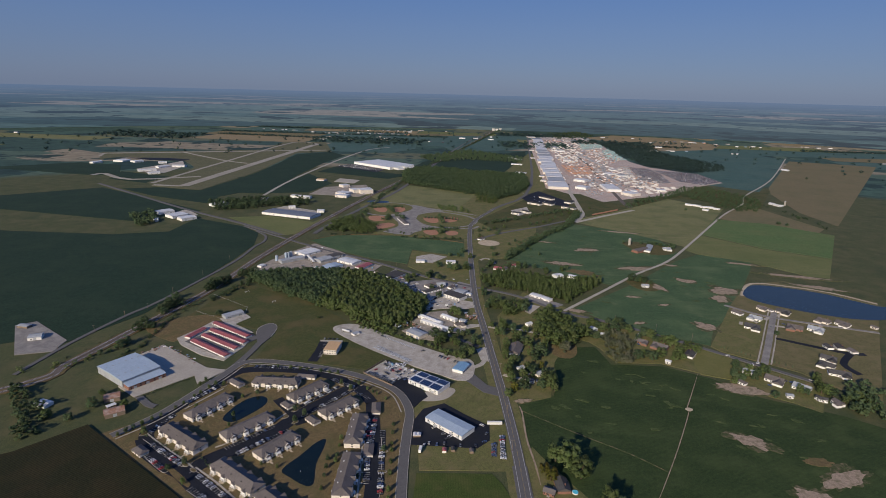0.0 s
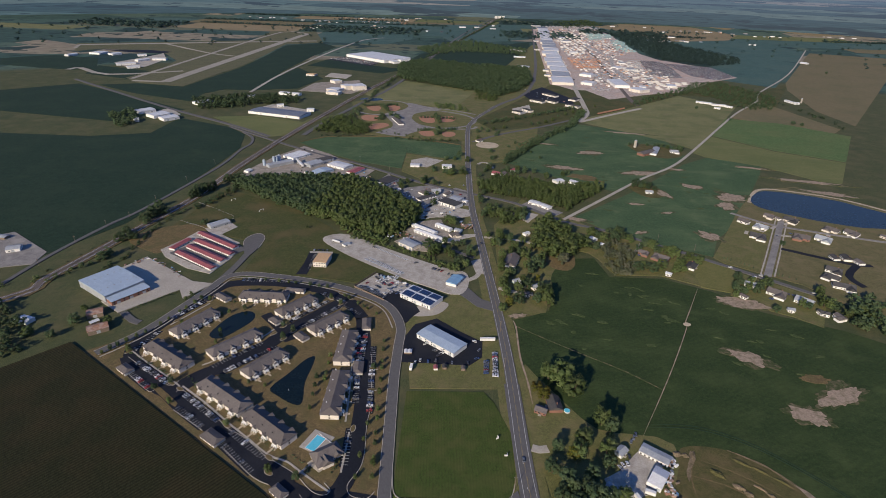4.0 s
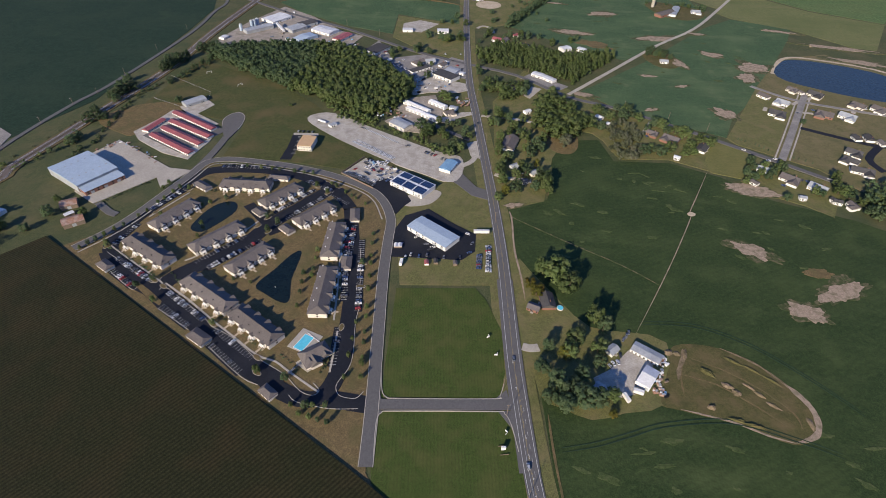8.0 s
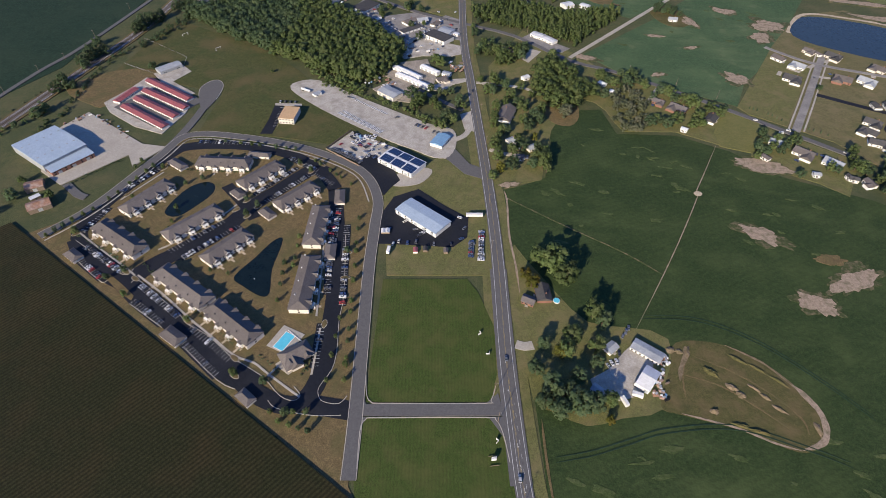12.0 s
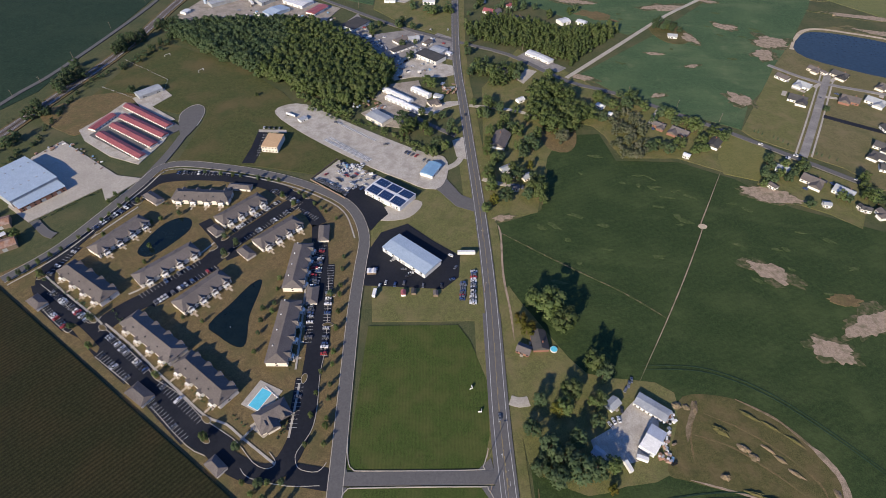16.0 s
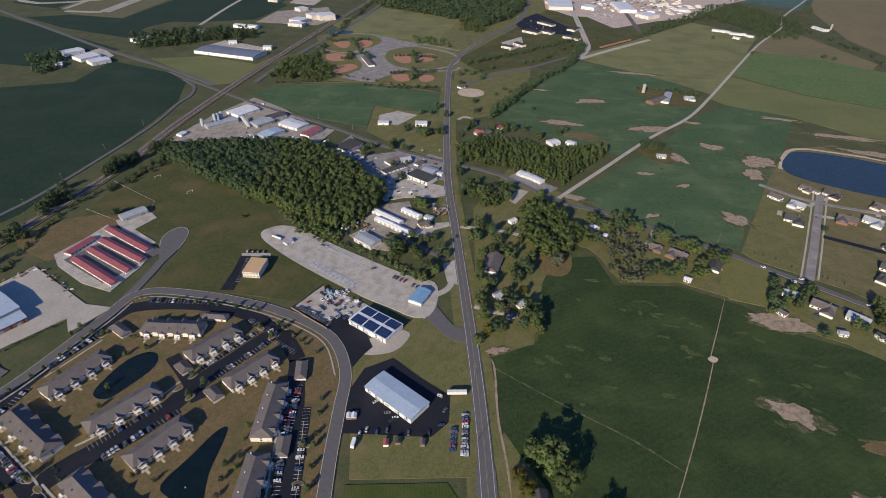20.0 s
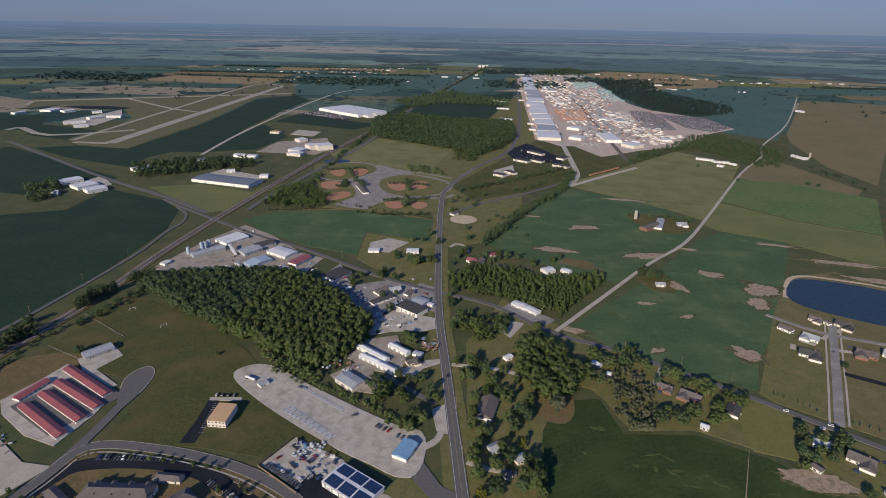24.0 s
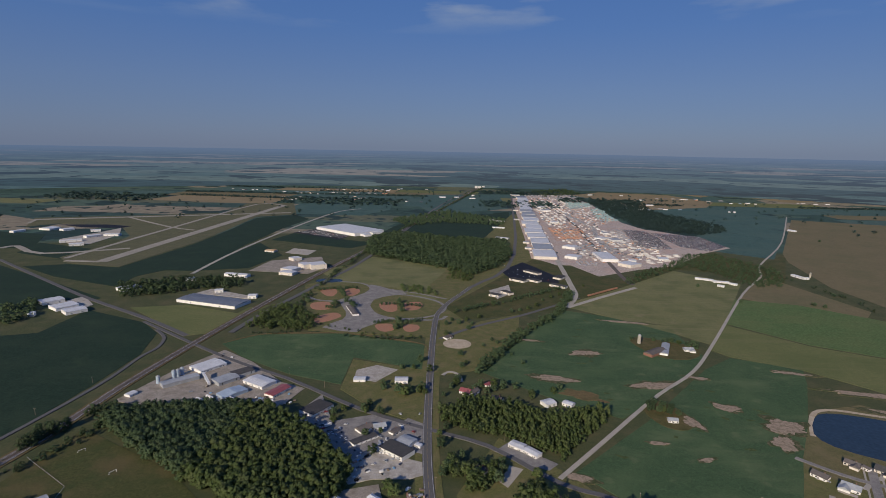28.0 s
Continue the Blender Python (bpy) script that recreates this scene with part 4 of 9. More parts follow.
lot("worn", "parking strip by the white shop", [(85.4, 831.8), (103.6, 853.1), (136.5, 822.6), (150.8, 811.3), (139.4, 798.7), (115.7, 808.9)])
lot("gravel", "gravel farmyard", [(138.8, 342.7), (149.3, 353.1), (159.7, 343.2), (155.5, 325.1), (146.2, 310.1), (129.5, 304.3), (114.5, 307.8), (112.4, 319.5), (125.8, 327.9)])
lot("worn", "farmyard hardstanding by the railway", [(-608.6, 645.5), (-590.7, 661.7), (-510.2, 611.1), (-504.8, 580.1), (-542.6, 566.2)])
lot("gravel", "turnout loop beside the road", [(-22.8, 699.2), (4.9, 718.4), (21.2, 721.2), (23.1, 715.1), (3.2, 705.1), (-8.4, 687.7), (-21.8, 691.0)], LOT)
lot("concrete", "pale driveway pad", [(87.1, 776.2), (99.3, 805.6), (112.8, 799.2), (94.7, 767.2)], LOT)

# roads
MAIN = [(66.0, 229.8), (63.1, 252.1), (58.8, 297.6), (55.7, 338.0), (51.1, 434.7), (42.7, 534.5)] + [(25.5, 697.0), (9.8, 865.6)] + [(-1.1, 1232), (9.5, 1368), (68.5, 1543), (213.5, 1976)] + [(356.8, 3661)] + [(440, 4650)]
MAIN = [(MAIN[0][0] + k * 0.094, MAIN[0][1] - k) for k in (300, 210, 140, 85, 45, 20)] + MAIN
way("road", MAIN, 8.8, ROAD, "asphalt", "grey two-lane main road with white edge lines")
way("road", [(62.8, 245.3), (58.7, 293.5), (55.7, 338.0), (51.7, 415.3)], 11.0, ROAD - 0.02, "asphalt", "widened stretch of the main road with a turning lane")
way("road", [(57.6, 293.4), (-40.3, 286.8)], 6.7, ROAD - 0.03, "asphalt", "grey side street", 1)
OUTER = [(-38.1, 242.2), (-40.6, 281.9), (-46.8, 356.1), (-51.5, 413.9), (-53.5, 458.2), (-55.7, 492.6), (-70.5, 525.2), (-96.0, 545.9), (-142.9, 566.1), (-204.9, 579.2), (-260.9, 578.5), (-277.1, 539.3), (-302.4, 465.1), (-328.3, 424.9)]
way("road", OUTER, 6.9, ROAD - 0.04, "asphalt", "grey street curving round the apartments")
way("road", [(-274.3, 553.1), (-269.0, 584.1), (-266.5, 612.0), (-266.0, 630.0)], 7.0, ROAD - 0.05, "asphalt", "grey stub street to a turning circle")
BULB = [(-265.4, 624.8), (-283.0, 663.2), (-281.6, 681.7), (-272.9, 690.6), (-263.0, 684.2), (-258.4, 668.3), (-259.0, 641.9)]
slab("road", BULB, ROAD - 0.06, "asphalt", "bulb-shaped turning place of a grey street", 4, "road")
way("kerb", loop(BULB, 4)[3:-4], 0.5, ROAD + 0.03, "concrete", "pale concrete kerb of the turning place", 1, "kerb")
way("road", [(-535.9, 1231), (-316.8, 1073), (-194.9, 1002), (-77.9, 919), (7.5, 875.6), (79.1, 842.3), (146.7, 778.1)] + [(203.3, 751.3), (292.2, 690.9), (357.2, 640.9), (418.7, 591.8)], 5.6, ROAD - 0.02, "asphalt", "grey cross street", 3)
way("road", [(147.7, 784.9), (214.1, 864.8), (314.1, 985), (398.0, 1073), (489.4, 1208), (711.3, 1554), (852.8, 1744)] + [(932, 1899), (1243, 2339), (1757, 3203)], 4.4, ROAD - 0.03, "concrete", "pale country road")
way("road", [(372.9, 637.4), (406.7, 695.3), (481.3, 825.8)], 7.0, ROAD - 0.04, "worn", "pale new street of the housing estate", 1)
way("road", [(411.3, 840.0), (453.0, 801.1), (513.6, 777.6), (591.3, 754.0)], 5.2, ROAD - 0.06, "worn", "pale street along the lake houses")
way("road", [(428.8, 718.9), (474.1, 693.7), (502.1, 680.9), (522.6, 679.9)], 6.0, ROAD - 0.07, "blacktop", "freshly sealed drive to new houses", 2)
way("road", [(505.9, 681.3), (475.6, 648.6), (478.8, 621.5)], 7.0, ROAD - 0.08, "blacktop", "freshly sealed turning place", 3)
RAIL = [(-484.7, 496.8), (-464.6, 553.7), (-438.9, 682.2)] + [(-414.3, 820.3), (-408.2, 962), (-390.2, 1139), (-359.0, 1377), (-307.0, 1719), (-238.3, 2113)] + [(-40.5, 3408), (211.1, 5174), (485.5, 7141)]
RAIL = [(RAIL[0][0] - 220, RAIL[0][1] - 200), *RAIL]
way("embankment", RAIL, 15.0, ROAD - 0.1, "dry", "dry weedy strip of the railway", 4, "railway")
for k in (-4.3, 4.3):
    bed = [(x + k * 0.62, y - k * 0.78) for x, y in RAIL]
    way("track_bed", bed, 4.4, ROAD + 0.25, "ballast", "dark brown ballast bed of a railway track", 4, "railway")
HIGHWAY = [(-354.6, 1184), (-338.1, 1306), (-281.0, 1592), (-218.9, 1969)] + [(-16.9, 3885), (580.4, 7481)]
way("road", HIGHWAY, 9.0, ROAD, "asphalt", "old highway beside the railway")
way("road", [(-505.4, 521.7), (-500.5, 602.8), (-485.0, 692.2), (-467.2, 760.9)] + [(-442.4, 953), (-444.3, 1062), (-440.3, 1105), (-455.2, 1152), (-489.4, 1189)], 4.6, ROAD, "asphalt", "narrow farm road beside the railway")
way("road", [(-1226, 1719), (-879.3, 1470), (-728.3, 1365), (-539.6, 1247), (-422.0, 1163)], 8.0, ROAD - 0.03, "asphalt", "grey airport road")
way("road", [(-634.2, 1612), (-646.9, 1970), (-621.9, 2581), (-573.6, 3019), (-485.8, 3169)], 8.0, ROAD - 0.03, "concrete", "pale road past the plant")
way("driveway", [(21.4, 1030), (29.2, 1042), (39.9, 1040), (47.0, 1027), (49.5, 1009)], 4.0, ROAD - 0.08, "concrete", "pale curved drive to the red-roofed houses", 4)
way("driveway", [(30.3, 711.8), (74.9, 706.6), (111.7, 691.7)], 4.0, ROAD - 0.08, "gravel", "gravel drive into the yards", 3)
way("driveway", [(45.5, 578.3), (60.6, 572.2), (75.6, 570.1)], 4.5, ROAD - 0.08, "gravel", "gravel drive to a house", 2)
way("driveway", [(63.2, 344.4), (69.2, 342.9), (75.4, 344.3)], 6.0, ROAD - 0.08, "concrete", "short pale concrete drive", 2)
way("driveway", [(244.8, 717.7), (229.1, 688.9)], 5.0, ROAD - 0.08, "concrete", "pale concrete drive", 1)
way("driveway", [(-342.9, 492.7), (-325.2, 479.2), (-315.6, 475.9)], 6.0, ROAD - 0.07, "asphalt", "worn drive of the blue warehouse", 2)
way("driveway", [(-34.7, 690.2), (-14.2, 671.7), (17.2, 649.7)], 4.5, ROAD - 0.08, "asphalt", "narrow drive under the trees", 2)
way("driveway", [(11.1, 1183), (74.8, 1256), (163.3, 1329), (250.5, 1413), (310.6, 1475)], 6.5, ROAD - 0.05, "asphalt", "park drive past the ball diamond", 3)


def dashes(name, line, offset, width, dash, gap, material, label, z=MARK):
    """Painted line along a road, broken or whole."""
    pts, sh = curve(line, 6), Shape()
    run, on = 0.0, True
    for (ax, ay), (bx, by) in zip(pts, pts[1:]):
        d = math.hypot(bx - ax, by - ay)
        if d < 0.01:
            continue
        ux, uy = (bx - ax) / d, (by - ay) / d
        k = 0.0
        while k < d:
            step = min((dash if on else gap) - run, d - k)
            if on and step > 0.05:
                m = k + step / 2
                sh.box(ax + ux * m - uy * offset, ay + uy * m + ux * offset, z - 0.03, step, width, 0.035, math.degrees(math.atan2(uy, ux)))
            run, k = run + step, k + step
            if run >= (dash if on else gap) - 1e-6:
                run, on = 0.0, (not on) or gap == 0
    return tagged(part(name, sh, M[material]), label, "road marking", kind="structure")


way("verge", MAIN[:15], 22.0, LAWN - 0.05, "lawn", "mown grass verge of the main road", 4, "verge")
for side in (4.3, -4.3):
    dashes("edge_line", MAIN[:17], side, 0.3, 30, 0, "paint_white", "white edge line of the main road")
dashes("centre_line", MAIN[:17], 0.2, 0.22, 30, 0, "paint_yellow", "yellow centre line of the main road")
dashes("centre_line", MAIN[:17], -0.25, 0.22, 5, 7, "paint_yellow", "broken yellow centre line of the main road")
dashes("lane_line", [(57.1, 314.8), (60.6, 285.5)], 0, 0.4, 1.2, 3.2, "paint_yellow", "yellow hatching of the turning lane", MARK + 0.01)
for rail in (-5.0, -3.6, 3.6, 5.0):
    dashes("rail", RAIL, rail, 0.25, 60, 0, "steel", "steel rail on the ballast", ROAD + 0.42)
for i, (x, y) in enumerate(((55.2, 330.0), (57.2, 306.0), (61.4, 270.0), (63.0, 256.0), (64.4, 243.0), (65.8, 230.0), (67.2, 217.0))):
    arrow = Shape().box(0, 0, 0, 0.22, 2.4, 0.03).add([(-0.9, 1.2, 0), (0.1, 1.9, 0), (0.1, 0.5, 0), (-0.9, 1.2, 0.03), (0.1, 1.9, 0.03), (0.1, 0.5, 0.03)], [(3, 5, 4), (0, 1, 4, 3), (1, 2, 5, 4), (2, 0, 3, 5)])
    tagged(part("lane_arrow", arrow, M["paint_white"], None, "", pose(x, y, MARK + 0.02, 0, 0, 4 if i % 2 else 184)), "white turning arrow painted on the road", "road marking", kind="structure")
for side in (1.7, -1.7):
    dashes("lane_line", MAIN[:9], side, 0.2, 3.0, 6.0 if side < 0 else 0, "paint_white", "white line of the turning lane", MARK + 0.01)
for side in (4.5, -4.5):
    dashes("kerb", OUTER, side, 0.5, 30, 0, "concrete", "pale concrete kerb of the street", ROAD + 0.05)
dashes("path", OUTER[5:], 8.2, 1.3, 30, 0, "concrete", "pale concrete footpath along the street", LOT + 0.03)
# flared corners of the junctions
for tri in ([(41.6, 296.5), (50.0, 304.7), (52.1, 296.3)], [(43.8, 287.6), (52.6, 288.2), (56.8, 269.8)], [(-35.4, 291.3), (-39.9, 303.7), (-38.6, 290.2)], [(-39.5, 282.0), (-34.0, 282.4), (-37.4, 269.2)]):
    lot("asphalt", "rounded asphalt corner of the junction", tri, ROAD - 0.09)
for line in ([(-38.6, 312.7), (-36.1, 298.8), (-32.3, 293.1), (-22.4, 292.6), (40.9, 296.8), (45.4, 299.2), (48.5, 309.8)], [(-34.2, 249.3), (-36.2, 273.1), (-33.8, 280.8), (-24.9, 282.6), (40.9, 287.0), (48.2, 285.9), (52.7, 277.1), (56.5, 258.8)]):
    way("kerb", line, 0.45, ROAD + 0.04, "concrete", "pale concrete kerb round the lot", 3, "kerb")


# ---- kinds of things ----
CACHE = {}


def cached(key, make):
    if key not in CACHE:
        CACHE[key] = make()
    return CACHE[key]


def unit_box(material):
    """A box one metre each way, standing on the origin."""
    return cached(("box", material), lambda: Shape().box(0, 0, 0, 1, 1, 1).mesh("box", M[material]))


def bit(name, parent, material, x, y, z, lx, ly, h, rot=0.0, label=""):
    """A small box-shaped part."""
    return part(name, unit_box(material), None, parent, label, pose(x, y, z, 0, 0, rot) @ Matrix.Diagonal((lx, ly, h, 1)))


def hall(name, label, category, x, y, rot, L, W, h=5.0, rise=1.5, wall="white", roof="metal_white", hip=0.0, over=0.4, windows=0, doors=0, vents=0, group="", ribs=False, side=-1, base=0.3):
    """A building: walls, roof, windows and doors as parts."""
    if y > 1250:
        doors, windows = min(doors, 2), min(windows, 3)
    t = thing(name, label, category, group, pose(x, y, base, 0, 0, rot))
    part("wall", Shape().box(0, 0, -0.3, L, W, h + 0.3), M[wall], t)
    r = Shape().roof(L, W, h, rise, hip, over, 0.2)
    part("roof", r, M[roof], t)
    if ribs:
        slope = math.degrees(math.atan2(rise - 0.2, W / 2 + over))
        run = math.hypot(rise - 0.2, W / 2 + over)
        n = max(3, int(L / 5.0))
        for i in range(n):
            for s in (-1, 1):
                part("roof_seam", unit_box(roof), None, t, "", pose(-L / 2 + (i + 0.5) * L / n, s * (W / 4 + over / 2), h + (rise + 0.2) / 2, -s * slope) @ Matrix.Diagonal((0.16, run, 0.1, 1)))
    for s in (side, -side):
        for i in range(windows):
            u = -L / 2 + (i + 0.5) * L / windows
            if s == side and doors and abs(i - windows // 2) < 1:
                continue
            for z in ([1.0] if h < 4.6 else [1.0, h - 2.0]):
                bit("window", t, "glass", u, s * (W / 2 + 0.02), z, min(1.5, L / windows * 0.5), 0.1, 1.3)
    for i in range(doors):
        u = -L / 2 + (i + 0.5) * L / doors
        big = h >= 4 and category not in ("house", "apartment house")
        bit("door", t, "metal_grey" if big else "shingle_dark", u, side * (W / 2 + 0.03), 0, 3.4 if big else 1.1, 0.1, 3.2 if big else 2.1)
    for i in range(vents):
        u = -L / 2 + (i + 0.5) * L / vents
        for s in (-1, 1):
            zz = h + rise * 0.5
            bit("roof_vent", t, "metal_grey", u, s * W * 0.25, zz, 1.6, 1.1, 0.5)
    return t


def house(x, y, rot, L, W, roof="shingle", wall="white", label="", wing=0, porch=True, chimney=True, h=3.0, base=0.36):
    colour = {"shingle": "brown-grey", "shingle_dark": "dark grey", "metal_red": "red", "metal_white": "white", "metal_grey": "pale grey"}[roof]
    tone = {"white": "white", "siding": "cream", "brickwall": "red brick"}[wall]
    L = max(L, 6.5)
    W = min(W, max(5.5, L * 0.75))
    t = hall("house", label or f"single-storey {tone} house with a {colour} gabled roof", "house", x, y, rot, L, W, h, W * 0.28, wall, roof, 0.0, 0.5, 4, 1, base=base)
    if wing:
        w = part("wing", Shape().box(0, 0, -0.3, W * 0.75, W * 0.8, h + 0.1), M[wall], t, "", pose(wing * L * 0.28, -W * 0.55, 0, 0, 0, 90))
        part("wing_roof", Shape().roof(W * 0.75, W * 0.8, h - 0.15, W * 0.24, 0, 0.45, 0.2), M[roof], w)
    if porch:
        bit("porch_step", t, "concrete", 0, -W / 2 - 0.9, 0, 2.4, 1.6, 0.35)
    if chimney:
        bit("chimney", t, "brickwall", L * 0.22, W * 0.12, h + 0.6, 0.8, 0.8, W * 0.28 + 0.3)
    return t


def car_mesh(kind):
    # side profile of the body, nose at +x
    if kind == "sedan":
        low = [(-2.3, 0.35), (2.3, 0.35), (2.35, 0.7), (1.3, 0.95), (-1.9, 1.0), (-2.35, 0.9)]
        top = [(0.95, 0.95), (0.35, 1.42), (-0.95, 1.42), (-1.7, 0.98)]
        w = 1.8
    elif kind == "pickup":
        low = [(-2.8, 0.5), (2.8, 0.5), (2.85, 0.95), (1.6, 1.2), (-2.75, 1.2), (-2.85, 0.9)]
        top = [(1.3, 1.2), (0.75, 1.85), (-0.5, 1.85), (-0.75, 1.2)]
        w = 1.95
    else:
        low = [(-2.3, 0.4), (2.3, 0.4), (2.35, 0.85), (1.35, 1.1), (-2.3, 1.15), (-2.35, 0.8)]
        top = [(1.1, 1.08), (0.5, 1.72), (-1.9, 1.72), (-2.25, 1.12)]
        w = 1.9

    def solid(profile, width, inset):
        n = len(profile)
        sh = Shape()
        vs = [(px, s * (width / 2 - (inset if pz > 1.3 else 0)), pz) for s in (-1, 1) for px, pz in profile]
        return sh.add(vs, [tuple(range(n)), tuple(range(n, 2 * n))[::-1]] + [(i, n + i, n + (i + 1) % n, (i + 1) % n) for i in range(n)])

    roof = Shape().box((top[1][0] + top[2][0]) / 2, 0, top[1][1], top[1][0] - top[2][0], w - 0.35, 0.05)
    body = solid(low, w, 0.0)
    body.add(roof.v, roof.f)
    return body, solid(top, w - 0.1, 0.16), w, (1.4 if kind != "pickup" else 1.75)


CAR_NAMES = ("white", "silver grey", "black", "dark grey", "red", "dark blue", "beige", "charcoal")


def car(x, y, rot, z=LOT, colour=None, kind=None, where="parked on the asphalt", group="parked cars"):
    colour = random.choice((0, 0, 1, 1, 2, 2, 3, 3, 3, 5, 5, 6, 7, 7, 4)) if colour is None else colour
    kind = kind or random.choice(("sedan", "sedan", "suv", "suv", "pickup"))
    key = ("car", kind, colour)

    def make():
        body, glass, w, axle = car_mesh(kind)
        wheel = Shape()
        n = 10
        wheel.add([(0.34 * math.cos(2 * math.pi * i / n), s * 0.11, 0.34 * math.sin(2 * math.pi * i / n)) for s in (-1, 1) for i in range(n)],
                  [tuple(range(n)), tuple(range(n, 2 * n))[::-1]] + [(i, n + i, n + (i + 1) % n, (i + 1) % n) for i in range(n)])
        return body.mesh("car_body", PAINTS[colour]), glass.mesh("car_glass", M["glass"]), wheel.mesh("wheel", M["tyre"]), w, axle

    body, glass, wheel, w, axle = cached(key, make)
    name = {"sedan": "car", "suv": "car", "pickup": "pickup_truck"}[kind]
    t = thing(name, f"{CAR_NAMES[colour]} {dict(sedan='saloon car', suv='family car', pickup='pickup truck')[kind]} {where}", "car" if kind != "pickup" else "truck", group, pose(x, y, z, 0, 0, rot + random.uniform(-1.5, 1.5)))
    part("body", body, None, t)
    part("glasshouse", glass, None, t)
    for a in (-1, 1):
        if y > 520:
            part("wheel_pair", cached(("pair", w), lambda: Shape().box(0, 0, -0.33, 0.6, w, 0.66).mesh("wheel_pair", M["tyre"])), None, t, "", pose(a * axle, 0, 0.34))
            continue
        for b in (-1, 1):
            part("wheel", wheel, None, t, "", pose(a * axle, b * (w / 2 - 0.1), 0.34))
    return t


def car_row(ax, ay, bx, by, n, heading, fill=0.5, z=LOT, **kw):
    """Cars side by side from a to b, each turned to the heading."""
    for i in range(n):
        if random.random() < fill:
            k = (i + 0.5) / n
            car(ax + (bx - ax) * k, ay + (by - ay) * k, heading + random.choice((0, 180)), z, **kw)


def stall_lines(ax, ay, bx, by, n, length, z=LOT + 0.1):
    """Painted stall lines: n gaps between a and b, across that line."""
    sh = Shape()
    rot = math.degrees(math.atan2(by - ay, bx - ax))
    for i in range(n + 1):
        k = i / n
        sh.box(ax + (bx - ax) * k, ay + (by - ay) * k, z - 0.03, 0.18, length, 0.05, rot)
    return tagged(part("stall_lines", sh, M["paint_white"]), "white painted parking stall lines", "road marking", kind="structure")


def stalls(ax, ay, bx, by, fill=0.5, length=5.2, z=LOT):
    n = max(2, round(math.hypot(bx - ax, by - ay) / 2.75))
    stall_lines(ax, ay, bx, by, n, length, z + 0.1)
    car_row(ax, ay, bx, by, n, math.degrees(math.atan2(by - ay, bx - ax)) + 90, fill, z + 0.05)


def trailer(x, y, rot, L=12.0, wall="white", label="white box trailer standing in a yard", z=LOT):
    t = thing("trailer", label, "trailer", "", pose(x, y, z, 0, 0, rot))
    part("box_body", Shape().box(0, 0, 1.1, L, 2.5, 2.7), M[wall], t)
    bit("chassis", t, "metal_grey", 0, 0, 0.85, L * 0.95, 1.2, 0.25)
    for s in (-1, 1):
        for u in (-0.42, -0.34):
            part("wheel", cached("bigwheel", lambda: Shape().box(0, 0, 0, 0.95, 0.3, 0.95).mesh("wheel", M["tyre"])), None, t, "", pose(L * u, s * 1.05, 0))
    bit("landing_leg", t, "metal_grey", L * 0.35, 0, 0, 0.2, 1.6, 0.9)
    return t


def leafy(seed, lobes, leaves, size, cone=False):
    """A crown as numpy arrays: lobes of small leaves round inner cores; one metre high, trunk foot at the origin.
    Returns points, faces and the outward direction at each point."""
    rng = np.random.default_rng(seed)
    V, N, F = [], [], []
    octa = np.array([(1, 0, 0), (0, 1, 0), (-1, 0, 0), (0, -1, 0), (0, 0, 1), (0, 0, -1)], float)
    tri = np.array([(0, 1, 4), (1, 2, 4), (2, 3, 4), (3, 0, 4), (1, 0, 5), (2, 1, 5), (3, 2, 5), (0, 3, 5)])
    heart = np.array((0.0, 0.0, 0.42))
    n = 0
    for i in range(lobes):
        k = (i + 0.5) / lobes
        z = 0.2 + 0.68 * k
        ring = 0.34 * math.sqrt(max(0.05, 1 - ((z - 0.5) / 0.52) ** 2))
        if cone:
            ring = 0.03 + 0.24 * (1 - k) ** 0.7
        a = i * 2.4 + rng.uniform(-0.5, 0.5)
        rr = ring * rng.uniform(0.45, 1.0)
        c = np.array((rr * math.cos(a), rr * math.sin(a), z + rng.uniform(-0.06, 0.06)))
        rad = rng.uniform(0.1, 0.17) * (1.15 - 0.45 * k if cone else 1)
        spin = rng.uniform(0, 1.5)
        turned = np.stack([octa[:, 0] * math.cos(spin) - octa[:, 1] * math.sin(spin), octa[:, 0] * math.sin(spin) + octa[:, 1] * math.cos(spin), octa[:, 2]], 1)
        V.append(c + turned * rad * 0.72)
        N.append(turned)
        F += [tuple(t + n) for t in tri]
        n += 6
        d = rng.normal(size=(leaves, 3))
        d /= np.linalg.norm(d, axis=1)[:, None]
        d[:, 2] = np.where(d[:, 2] < -0.25, -d[:, 2], d[:, 2])
        p = c + d * rad * np.array((1, 1, 1.35 if cone else 1.0)) * rng.uniform(0.75, 1.15, (leaves, 1))
        nrm = d + rng.normal(size=(leaves, 3)) * 0.4
        nrm /= np.linalg.norm(nrm, axis=1)[:, None]
        u = np.cross(nrm, rng.normal(size=(leaves, 3)))
        u /= np.linalg.norm(u, axis=1)[:, None]
        w = np.cross(nrm, u)
        s = size * rng.uniform(0.6, 1.3, (leaves, 1))
        V.append(np.stack([p - u * s, p - w * s * 0.7, p + u * s, p + w * s * 0.7], 1).reshape(-1, 3))
        out = p - heart
        out /= np.linalg.norm(out, axis=1)[:, None]
        out = 0.5 * out + 0.35 * d + 0.35 * nrm
        N.append(np.repeat(out / np.linalg.norm(out, axis=1)[:, None], 4, 0))
        F += [(n + 4 * j, n + 4 * j + 1, n + 4 * j + 2, n + 4 * j + 3) for j in range(leaves)]
        n += 4 * leaves
    return np.concatenate(V), F, np.concatenate(N)


